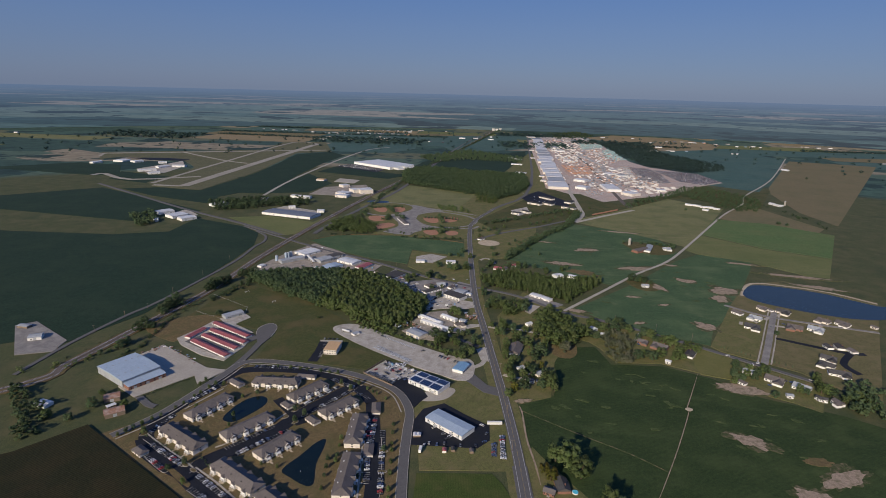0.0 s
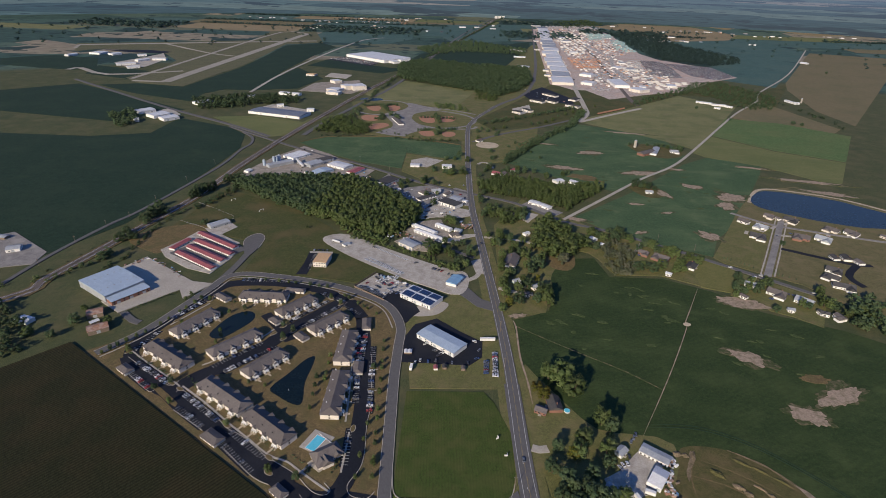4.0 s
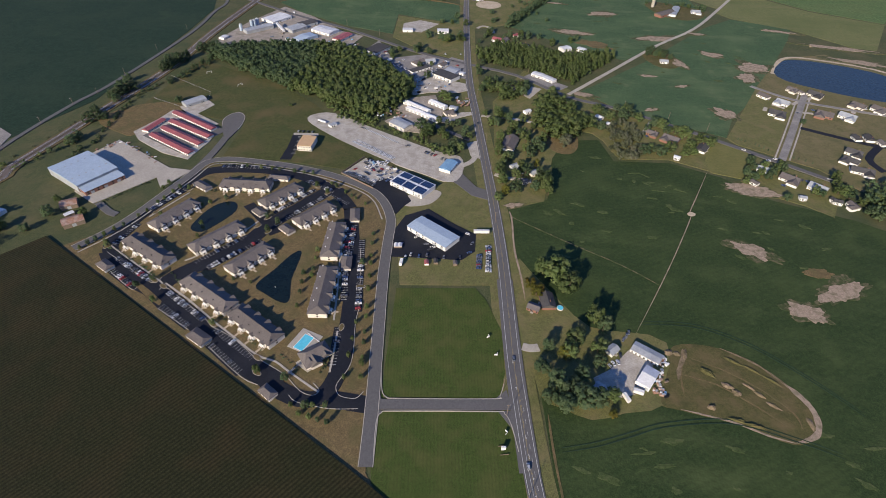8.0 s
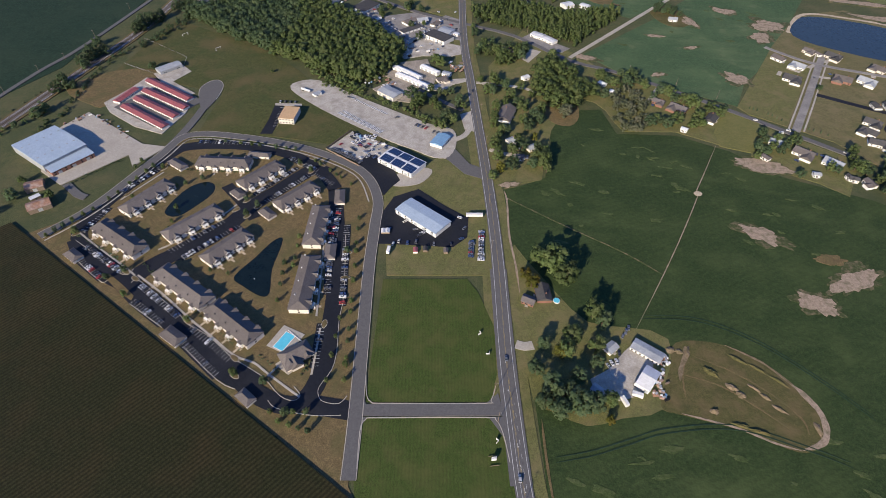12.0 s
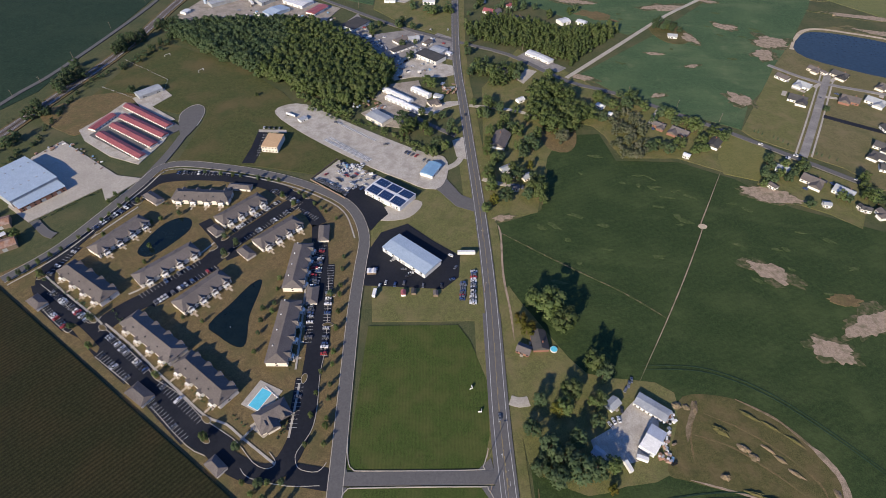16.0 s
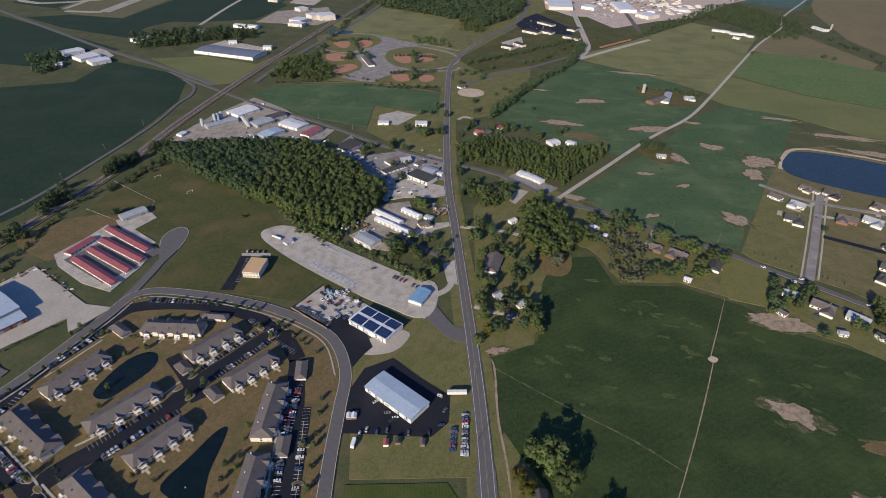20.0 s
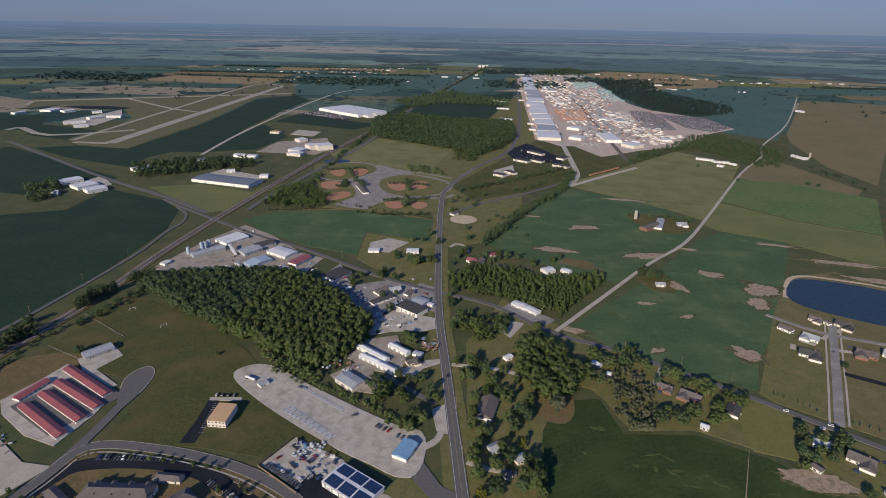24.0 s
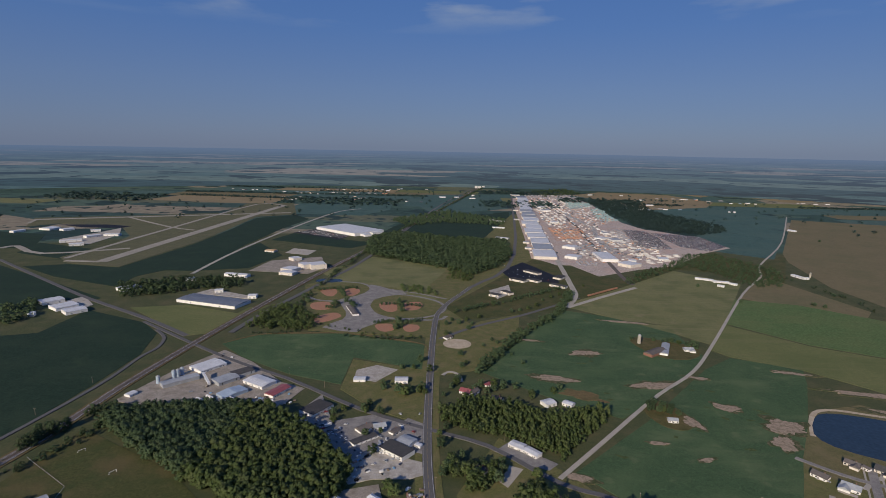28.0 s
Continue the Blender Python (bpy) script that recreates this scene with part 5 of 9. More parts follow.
def leaf_mesh(name, V, F, N, material):
    """Foliage shaded by its crown's roundness."""
    me = bpy.data.meshes.new(name)
    me.from_pydata(V.tolist(), [], F)
    me.polygons.foreach_set("use_smooth", [True] * len(me.polygons))
    me.normals_split_custom_set_from_vertices(N.tolist())
    me.materials.append(material)
    return me


def conifer_mesh():
    sh = Shape()
    rng = random.Random(4)
    for i in range(9):
        z = 0.12 + i * 0.095
        r = 0.2 * (1 - i / 9.6)
        n = 9
        vs = [(0, 0, z + 0.16)]
        for j in range(2 * n):
            a = math.pi * j / n + i
            k = r * (1.0 if j % 2 else 0.62) * rng.uniform(0.85, 1.12)
            vs.append((k * math.cos(a), k * math.sin(a), z - (0.03 if j % 2 else 0)))
        sh.add(vs, [(0, 1 + j, 1 + (j + 1) % (2 * n)) for j in range(2 * n)])
    return sh


def trunk_mesh():
    sh = Shape().tube(0, 0, -0.02, 0.035, 0.42, 0.02, 8)
    for a in range(4):
        c, s = math.cos(a * 1.7), math.sin(a * 1.7)
        b, e = np.array((0, 0, 0.3 + 0.04 * a)), np.array((0.18 * c, 0.18 * s, 0.55 + 0.05 * a))
        o = np.array((-s, c, 0)) * 0.01
        up = np.array((0, 0, 0.014))
        sh.add([b - o, b + o, b + up, e - o * 0.4, e + o * 0.4, e + up * 0.4], [(0, 1, 4, 3), (1, 2, 5, 4), (2, 0, 3, 5)])
    return sh


TREE_NAMES = {"leaf_grey": "thin grey-green tree", "leaf": "leafy green broadleaf tree", "leaf_dark": "dark green broadleaf tree", "leaf_yellow": "tree with yellowing leaves"}


FAR_TREES = []


def tree(x, y, h=10.0, spread=1.0, leaf="leaf", where="standing in grass", variant=None, group="", base=0.3):
    v = random.randrange(6) if variant is None else variant

    def make():
        return leaf_mesh("crown", *leafy(v + 11, 20, 38, 0.042), M[leaf])

    crown = cached(("crown", leaf, v), make)
    trunk = cached("trunk", lambda: trunk_mesh().mesh("trunk", M["trunk"]))
    k = spread * random.uniform(0.9, 1.1)
    h *= 1.1
    if y > 960:
        FAR_TREES.append((leaf, x, y, h, k, v, random.uniform(0, 6.28)))
        return None
    t = thing("tree", f"{TREE_NAMES[leaf]} {where}", "tree", group, pose(x, y, base, 0, 0, random.uniform(0, 360)) @ Matrix.Diagonal((h * k, h * k, h, 1)))
    part("trunk", trunk, None, t)
    part("crown", crown, None, t)
    return t


def conifer(x, y, h=9.0, where="standing in a yard"):
    t = thing("conifer", f"narrow dark green conifer {where}", "tree", "", pose(x, y, 0.3, 0, 0, random.uniform(0, 360)) @ Matrix.Diagonal((h, h, h, 1)))
    part("trunk", cached("trunk", lambda: trunk_mesh().mesh("trunk", M["trunk"])), None, t)
    part("crown", cached("conifer", lambda: conifer_mesh().mesh("crown", M["leaf_dark"])), None, t)
    return t


def inside(x, y, poly):
    hit = False
    for (ax, ay), (bx, by) in zip(poly, poly[1:] + poly[:1]):
        if (ay > y) != (by > y) and x < (bx - ax) * (y - ay) / (by - ay) + ax:
            hit = not hit
    return hit


def wood(poly, spacing, h, leaf, label, name="woodland", lobes=8, leaves=22, size=0.07, seed=0, wide=1.25, cone=False, uneven=(0.65, 1.25)):
    """Many trees joined into one object, on a jittered grid inside an outline."""
    rng = random.Random(seed + 5)
    spacing, h = spacing * 1.15, h * 1.12
    leaves = max(6, round(leaves * 0.85))
    kinds = cached(("wood", lobes, leaves, size, cone), lambda: [leafy(s + 40, lobes, leaves, size, cone and s % 3 < 2) for s in range(6)])
    xs, ys = [p[0] for p in poly], [p[1] for p in poly]
    V, N, F, n = [], [], [], 0
    y = min(ys)
    while y < max(ys):
        x = min(xs)
        while x < max(xs):
            px, py = x + rng.uniform(-0.4, 0.4) * spacing, y + rng.uniform(-0.4, 0.4) * spacing
            if inside(px, py, poly):
                vs, fs, ns = kinds[rng.randrange(6)]
                hh = h * rng.uniform(*uneven)
                a = rng.uniform(0, 6.28)
                c, s = math.cos(a), math.sin(a)
                k = hh * wide * rng.uniform(0.85, 1.15)
                V.append(np.stack([(vs[:, 0] * c - vs[:, 1] * s) * k + px, (vs[:, 0] * s + vs[:, 1] * c) * k + py, (vs[:, 2] - 0.12) * hh], 1))
                N.append(np.stack([ns[:, 0] * c - ns[:, 1] * s, ns[:, 0] * s + ns[:, 1] * c, ns[:, 2]], 1))
                F += [tuple(i + n for i in f) for f in fs]
                n += len(vs)
            x += spacing
        y += spacing * 0.9
    if not V:
        return None
    return tagged(new(name, leaf_mesh(name, np.concatenate(V), F, np.concatenate(N), M[leaf])), label, "trees", kind="stuff")


def belt(line, width, spacing, h, leaf, label, **kw):
    """A strip of trees along a line."""
    pts, width = curve(line, 2), width * WIDE
    left, right = [], []
    for i, (x, y) in enumerate(pts):
        ax, ay = pts[max(i - 1, 0)]
        bx, by = pts[min(i + 1, len(pts) - 1)]
        d = math.hypot(bx - ax, by - ay) or 1
        nx, ny = -(by - ay) / d * width / 2, (bx - ax) / d * width / 2
        left.append((x + nx, y + ny))
        right.append((x - nx, y - ny))
    return wood(left + right[::-1], spacing, h, leaf, label, **kw)


# ---- the apartment houses ----
def apartment(x, y, rot, L, W, bays=4, gables=1):
    """Two-storey house: hipped roof, entrance bays on one side, cross gables on the side named, windows, doors and porch posts."""
    h, rise = 4.9, 3.75
    t = thing("apartment_house", "long two-storey cream apartment house with a brown-grey hipped roof", "apartment house", "apartment houses", pose(x, y, 0.36, 0, 0, rot))
    part("wall", Shape().box(0, 0, -0.3, L, W, h + 0.3), M["siding"], t)
    part("roof", Shape().roof(L, W, h, rise, 5.5, 0.6, 0.2), M["shingle"], t)
    for i in range(bays):
        u = -L / 2 + (i + 0.5) * L / bays
        b = part("entrance_bay", Shape().box(0, 0, -0.3, 4.4, 2.0, h - 0.2), M["white"], t, "white gabled entrance bay", pose(u, -W / 2 - 0.7, 0))
        part("bay_roof", Shape().roof(4.4, 4.4, h - 0.6, 1.6, 0, 0.3, 0.15), M["shingle"], b, "", pose(0, 1.2, 0, 0, 0, 90))
        bit("door", t, "shingle_dark", u, -W / 2 - 1.74, 0, 1.0, 0.1, 2.1)
        bit("front_path", t, "sand", u, -W / 2 - 5.6, -0.05, 1.7, 4.4, 0.25)
        bit("porch_slab", t, "sand", u, -W / 2 - 3.0, -0.05, 5.6, 1.9, 0.27)
        bit("porch_roof", t, "white", u, -W / 2 - 2.4, 2.6, 3.6, 1.5, 0.2)
        for s in (-1, 1):
            bit("porch_post", t, "white", u + s * 1.6, -W / 2 - 3.1, 0, 0.25, 0.25, 2.6)
            for z in (0.8, 3.1):
                bit("window", t, "glass", u + s * 3.6, -W / 2 - 0.02, z, 1.3, 0.1, 1.4)
                bit("window", t, "glass", u + s * 2.4, W / 2 + 0.02, z, 1.3, 0.1, 1.4)
        bit("balcony", t, "white", u, W / 2 + 0.7, 2.7, 3.6, 1.4, 0.2)
        g = part("cross_gable", Shape().roof(4.6, 4.6, h - 0.1, 2.2, 0, 0.3, 0.2), M["shingle"], t, "", pose(u, gables * (W / 2 - 1.3), 0, 0, 0, 90))
        part("gable_face", Shape().add([(-2.3, -0.1, h + 0.05), (2.3, -0.1, h + 0.05), (0, -0.1, h + 2.0), (-2.3, 0.1, h + 0.05), (2.3, 0.1, h + 0.05), (0, 0.1, h + 2.0)], [(0, 1, 2), (5, 4, 3), (0, 3, 4, 1), (1, 4, 5, 2), (2, 5, 3, 0)]), M["white"], t, "white-trimmed gable end", pose(u, gables * (W / 2 + 1.32), 0))
        bit("roof_vent", t, "metal_white" if abs(rot) > 80 else "shingle_dark", u + L / bays * 0.4, -gables * W * 0.3, h + 1.1, 0.8, 0.8, 1.4)
    for s in (-1, 1):
        for z in (0.9, 3.4):
            bit("window", t, "glass", s * (L / 2 + 0.02), 0, z, 0.1, 1.4, 1.4)
    return t


for x, y, rot, L, gables in (
        (-258.9, 476.8, 61.0, 50.8, -1), (-208.3, 531.2, 0.9, 54.1, 1), (-168.2, 515.7, 51.5, 47.0, -1), (-128.1, 488.5, 50.6, 44.0, -1),
        (-206.6, 447.2, 50.6, 53.0, -1), (-168.7, 421.2, 55.6, 44.4, -1), (-259.4, 424.8, -30.8, 60.2, 1), (-187.6, 377.7, -32.5, 60.0, 1),
        (-139.6, 347.0, -34.3, 52.5, 1), (-101.9, 451.4, 92.3, 51.1, -1), (-96.8, 387.9, 92.6, 57.8, -1)):
    apartment(x, y, rot, L * 0.94, 14.8, 4, gables)

# drives, stalls and paths
RING_ROAD = [(-96.5, 504.2), (-80.7, 431.5), (-73.2, 381.9), (-70.3, 349.2), (-68.5, 319.8), (-72.8, 296.3), (-85.0, 287.1), (-108.9, 294.7), (-132.2, 312.7), (-171.6, 336.9), (-212.7, 364.9), (-256.3, 397.3), (-292.4, 422.1), (-299.1, 442.8), (-294.3, 469.7), (-280.4, 508.1), (-267.7, 543.9), (-251.0, 560.0), (-200.3, 564.3), (-151.4, 553.7), (-114.9, 528.7), (-96.5, 504.2)]
way("drive", RING_ROAD, 10.8, LOT, "blacktop", "fresh black asphalt drive round the apartments", 4, "road")
way("drive", [(-234.4, 375.9), (-228.1, 392.0), (-215.7, 407.4), (-199.0, 421.1), (-181.9, 441.1), (-167.0, 472.7), (-146.4, 501.8), (-123.8, 531.6), (-107.2, 525.8)], 13.0, LOT - 0.02, "blacktop", "fresh black asphalt drive between the houses", 4, "road")
way("drive", [(-70.4, 288.9), (-47.6, 286.3), (-40.1, 286.0)], 11.0, LOT - 0.01, "blacktop", "black asphalt entry to the apartments", 1, "road")
way("drive", [(-197.1, 502.0), (-174.1, 479.2), (-158.0, 459.7)], 9.0, LOT - 0.03, "blacktop", "black asphalt spur between garages", 2, "road")
for (ax, ay), (bx, by), w, f in (
        (*[(-92.5, 470.1), (-78.9, 381.5)], 6, 0.75), (*[(-77.0, 456.4), (-65.5, 371.1)], 6, 0.3), (*[(-77.0, 351.3), (-74.3, 317.1)], 7, 0.12), (*[(-284.9, 415.9), (-243.2, 390.8)], 7, 0.5), (*[(-222.2, 378.5), (-182.3, 351.7)], 7, 0.7),
        (*[(-169.6, 342.7), (-133.4, 318.6)], 7, 0.3), (*[(-281.9, 401.1), (-255.7, 383.8)], 7, 0.55), (*[(-220.7, 363.2), (-192.2, 344.7)], 7, 0.45), (*[(-169.4, 329.1), (-138.6, 305.9)], 7, 0.08), (*[(-215.0, 415.9), (-183.5, 453.3)], 5, 0.3),
        (*[(-201.5, 409.1), (-168.6, 448.6)], 5, 0.55), (*[(-154.3, 482.4), (-124.2, 523.5)], 5, 0.5), (*[(-167.5, 491.8), (-139.4, 532.2)], 5, 0.35), (*[(-246.7, 567.4), (-197.0, 568.6)], 7, 0.35), (*[(-288.8, 482.1), (-267.3, 522.5)], 6, 0.75), (*[(-150.0, 548.0), (-119.1, 530.2)], 6, 0.3), (*[(-295.7, 432.3), (-288.2, 462.4)], 5, 0.4)):
    rot = math.degrees(math.atan2(by - ay, bx - ax))
    d = math.hypot(bx - ax, by - ay)
    ob = part("parking_bay", Shape().box((ax + bx) / 2, (ay + by) / 2, -0.3, d + 3, w, LOT + 0.33, rot), M["blacktop"])
    tagged(ob, "black asphalt parking bay", "pavement", kind="structure")
    stalls(ax, ay, bx, by, f)
for line in ([(-229.0, 388.8), (-202.5, 371.9), (-175.1, 351.7), (-155.6, 338.5), (-131.7, 322.0), (-116.2, 317.0), (-104.1, 309.1), (-79.0, 293.4)], [(-299.8, 432.7), (-279.3, 419.1), (-242.3, 395.9), (-231.0, 388.1)], [(-104.0, 307.3), (-98.3, 316.8)], [(-82.4, 358.9), (-86.5, 392.7), (-93.9, 444.3), (-97.3, 481.4)], [(-75.1, 310.2), (-76.0, 328.8), (-77.3, 348.7)], [(-225.0, 417.1), (-215.2, 426.0), (-188.4, 460.3), (-179.4, 476.4)], [(-283.7, 474.5), (-262.2, 516.7)]):
    way("path", line, 1.2, LOT + 0.04, "concrete", "pale concrete footpath", 3, "path")
for line in ([(-292.3, 407.4), (-273.1, 392.9), (-253.3, 379.8), (-249.5, 383.1)], [(-222.7, 360.8), (-189.9, 341.2)], [(-168.3, 326.2), (-136.7, 302.4), (-122.4, 296.4)], [(-98.8, 289.9), (-91.8, 284.6), (-68.8, 281.3), (-49.9, 282.5)], [(-76.6, 445.6), (-66.2, 382.4), (-65.2, 357.5), (-61.7, 329.8), (-62.4, 314.7), (-67.9, 301.8), (-66.9, 295.0), (-62.7, 291.1), (-52.8, 290.5), (-48.6, 296.3)], [(-131.3, 319.7), (-119.0, 313.1), (-105.9, 305.9), (-92.3, 293.7), (-82.8, 290.6), (-78.9, 294.6), (-84.5, 300.7)], [(-296.4, 422.5), (-276.9, 410.6), (-241.2, 388.5), (-235.1, 395.1)], [(-230.5, 380.9), (-224.0, 382.6), (-182.1, 353.4), (-174.2, 346.0), (-154.9, 336.6), (-132.1, 319.6)]):
    way("kerb", line, 0.35, LOT + 0.1, "concrete", "pale concrete kerb", 3, "kerb")

lot("blacktop", "black asphalt car park along the corn field", [(-302.8, 420.0), (-295.9, 423.2), (-277.2, 411.2), (-240.7, 388.6), (-233.1, 392.8), (-224.0, 382.6), (-182.1, 353.4), (-174.2, 346.0), (-132.1, 319.6), (-119.0, 313.1), (-109.6, 307.8), (-98.8, 289.9), (-121.5, 296.0), (-137.0, 303.3), (-168.3, 326.2), (-190.1, 341.7), (-222.7, 360.8), (-241.8, 375.4), (-253.6, 380.4), (-273.4, 393.5), (-292.3, 407.4)], LOT - 0.012)
# planted islands at the ends of the parking bays
for i, (x, y, rot) in enumerate(((-177.5, 469.5, 50), (-171.9, 482.3, 50), (-165.4, 462.1, 55), (-159.8, 474.9, 55), (-137.3, 538.4, -35), (-124.4, 528.2, 50), (-129.2, 550.1, -35), (-116.5, 540.2, -38), (-71.3, 425.5, 5),
                                 (-68.2, 397.7, 5), (-75.0, 352.6, 90), (-280.7, 482.7, 60), (-264.3, 522.3, 60), (-299.7, 430.0, 50), (-239.8, 391.5, -30), (-229.2, 385.0, -30), (-173.7, 347.9, -32), (-126.1, 306.4, -30), (-130.1, 319.5, -35))):
    slab("kerb", blob(x, y, 3.3, 1.7, rot, i, 20, 0.12), LOT + 0.12, "concrete", "pale kerb ring of a planted island", 0, "kerb")
    slab("planting_bed", blob(x, y, 3.0, 1.4, rot, i, 20, 0.12), LOT + 0.22, "dry", "mulched bed of a planted island", 0, "planting bed")
slab("lawn", [(-252.0, 383.8), (-250.2, 387.8), (-236.6, 378.6), (-223.0, 368.5), (-222.6, 363.7), (-236.0, 371.2)], LOT + 0.1, "dry", "dry grass nook between parking bays", 0, "lawn")
for (ax, ay), (bx, by), f in (((-121.0, 523.4), (-100.7, 511.3), 0.15), ((-88.0, 478.0), (-84.5, 432.0), 0.5)):
    stalls(ax, ay, bx, by, f)
# garages and clubhouse
for x, y, rot, L, W in ((-252.6, 527.4, -32, 19.9, 8.4), (-287.4, 403.9, -32, 14.1, 8.4), (-178.1, 333.3, -31, 17.1, 9.6), (-112.8, 289.7, -36, 11.8, 7.2), (-84.7, 423.2, 96, 16.5, 8.4), (-89.8, 491.6, 99, 18.6, 8.4),
                        (-181.9, 489.1, -38, 13.2, 8.4), (-148.4, 465.0, -38, 14.6, 8.4), (-179.7, 548.5, -3, 21.2, 7.2)):
    t = hall("garage", "low cream garage with a brown-grey hipped roof", "garage", x, y, rot, max(L, 10), W, 2.8, 2.0, "siding", "shingle", 3.0, 0.5, 0, 3, group="garages")
t = hall("clubhouse", "cream clubhouse with a steep brown-grey hipped roof", "clubhouse", -88.6, 324.2, 38, 20.4, 12.0, 3.6, 4.6, "siding", "shingle", 5.0, 0.8, 5, 2)
part("wing_wall", Shape().box(-3, -7, -0.3, 8, 7, 3.8), M["siding"], t)
part("wing_roof", Shape().roof(9, 8, 3.4, 3.4, 0, 0.6, 0.2), M["shingle"], t, "", pose(-3, -6, 0, 0, 0, 90))
part("gable_roof", Shape().roof(7, 6, 3.4, 2.8, 0, 0.5, 0.2), M["shingle"], t, "", pose(6, -4, 0, 0, 0, 90))
lot("concrete", "pale patio before the clubhouse", [(-101.4, 316.6), (-98.6, 319.6), (-88.1, 312.0), (-90.5, 309.2)], LOT + 0.06)
part("wing_roof", Shape().roof(11, 9, 3.4, 3.0, 3.0, 0.6, 0.2), M["shingle"], t, "", pose(-6, -4, 0, 0, 0, 90))
part("wing", Shape().box(-6, -4, -0.3, 8, 10, 3.8), M["siding"], t)
px, py, prot, pl, pw = -99.2, 336.8, 67.5, 19.7, 18.2
slab("pavement", [(v[0], v[1]) for v in Shape().box(px, py, 0, pl, pw, 1, prot).v[4:8]], LOT, "concrete", "pale concrete pool terrace", 0, "pavement")
qx, qy, qrot, ql, qw = -100.0, 335.5, 66.2, 14.1, 7.7
t = thing("swimming_pool", "rectangular pool of bright turquoise water in pale concrete", "swimming pool", "", pose(qx, qy, LOT, 0, 0, qrot))
part("rim", Shape().box(0, 0, -0.2, ql + 1, qw + 1, 0.3), M["white"], t)
part("water", Shape().box(0, 0, -0.2, ql, qw, 0.36), M["pool"], t)
for i in range(7):
    u = thing("sun_lounger", "white sun lounger on the pool terrace", "sun lounger", "loungers by the pool", pose(*[(-98.4, 342.6)][0], LOT) @ pose(1.6 * i, -1.2 * i + 1.5, 0, 0, 0, qrot + 90))
    bit("seat", u, "white", 0, 0, 0.3, 1.9, 0.6, 0.1)
    bit("backrest", u, "white", 0.8, 0, 0.4, 0.3, 0.6, 0.4)

# ponds
slab("pond", loop([(-238.2, 461.0), (-237.0, 478.2), (-230.0, 496.8), (-218.7, 505.3), (-209.1, 502.7), (-205.9, 490.4), (-213.5, 473.7), (-225.2, 457.4)], 3), LAWN + 0.03, "water", "long dark green pond between the houses", 0, "water")
slab("pond", loop([(-154.6, 392.5), (-144.5, 413.4), (-135.7, 432.7), (-128.4, 438.1), (-126.8, 424.6), (-127.3, 401.9), (-122.7, 378.3), (-128.8, 374.9), (-144.7, 383.7)], 3), LAWN + 0.03, "water", "dark three-cornered pond with a fountain", 0, "water")
t = thing("fountain", "small white fountain splashing in the pond", "fountain", "", pose(-138.0, 391.3, LAWN + 0.03))
for i, (r, z) in enumerate(((2.8, 0.05),)):
    n = 28
    part("foam_ring", Shape().add([(q * math.cos(2 * math.pi * j / n), q * math.sin(2 * math.pi * j / n), z) for q in (r - 0.3, r) for j in range(n)], [(j, (j + 1) % n, n + (j + 1) % n, n + j) for j in range(n)]), M["metal_white"], t)
part("jet", Shape().tube(0, 0, 0, 0.35, 1.4, 0.1, 8), M["metal_white"], t)

# ---- shops and warehouses near the main road ----
t = hall("warehouse", "large warehouse with a pale blue metal roof", "warehouse", -382.7, 540.1, 58.8, 42.4, 55.4, 8.0, 1.6, "metal_grey", "metal_blue", 0, 0.4, 0, 0, 6, ribs=True)
hall("annex", "low front annex with a pale blue metal roof", "warehouse", -354.4, 522.7, 55.2, 39.9, 15.0, 5.0, 0.8, "brickwall", "metal_blue", 0, 0.5, 8, 3, ribs=True)
for x, y, rot, L in ((-358.3, 646.1, 74, 30.6), (-316.8, 662.4, -31, 73.7), (-312.9, 642.5, -29, 69.5), (-315.9, 625.3, -30, 67.7), (-320.3, 606.7, -31, 71.2)):
    hall("storage_unit_row", "long row of storage units with a red metal roof", "storage units", x, y, rot, L, 9.0, 2.6, 1.7, "white", "metal_red", 0, 0.3, 0, max(6, int(L / 4)), group="storage rows", ribs=True)
hall("metal_hall", "small grey metal hall beside a gravel pad", "hall", -336.6, 711.3, 49, 27.3, 13.2, 3.8, 1.6, "metal_grey", "metal_grey", 0, 0.3, 3, 2, ribs=True)
t = hall("office_building", "two-storey cream office block with a flat tan roof", "office", -167.5, 619.0, -2.8, 16.2, 23.8, 6.5, 0.3, "siding", "tanroof", 0, 0.2, 5, 0)
t = hall("shop", "white metal shop with a roof full of solar panels", "shop", -39.6, 546.6, -32.6, 41.0, 23.2, 5.0, 0.9, "white", "metal_white", 0, 0.5, 6, 3)
for i in range(3):
    for s in (-1, 1):
        for a in range(4):
            for b in range(3):
                part("solar_panel", cached("panel", lambda: Shape().box(0, 0, 0, 3.0, 3.0, 0.06).mesh("solar_panel", M["solar"])), None, t, "", pose(-13.0 + i * 13.6 + (a - 1.5) * 3.1, s * 6.2 + (b - 1) * 3.1, 5.0 + 0.9 * (1 - (6.2 + s * (b - 1) * 3.1) / 12.6) + 0.25, -s * 3.4))
hall("shop", "small workshop with a bright blue metal roof", "workshop", -4.8, 586.5, 67, 20.0, 13.2, 3.8, 1.8, "white", "metal_strong_blue", 0, 0.4, 3, 2, ribs=True)
hall("shop", "long white metal shop with a pale blue roof", "shop", -12.9, 469.3, -37.2, 46.3, 20.1, 5.2, 1.2, "white", "metal_blue", 0, 0.5, 6, 5, ribs=True)
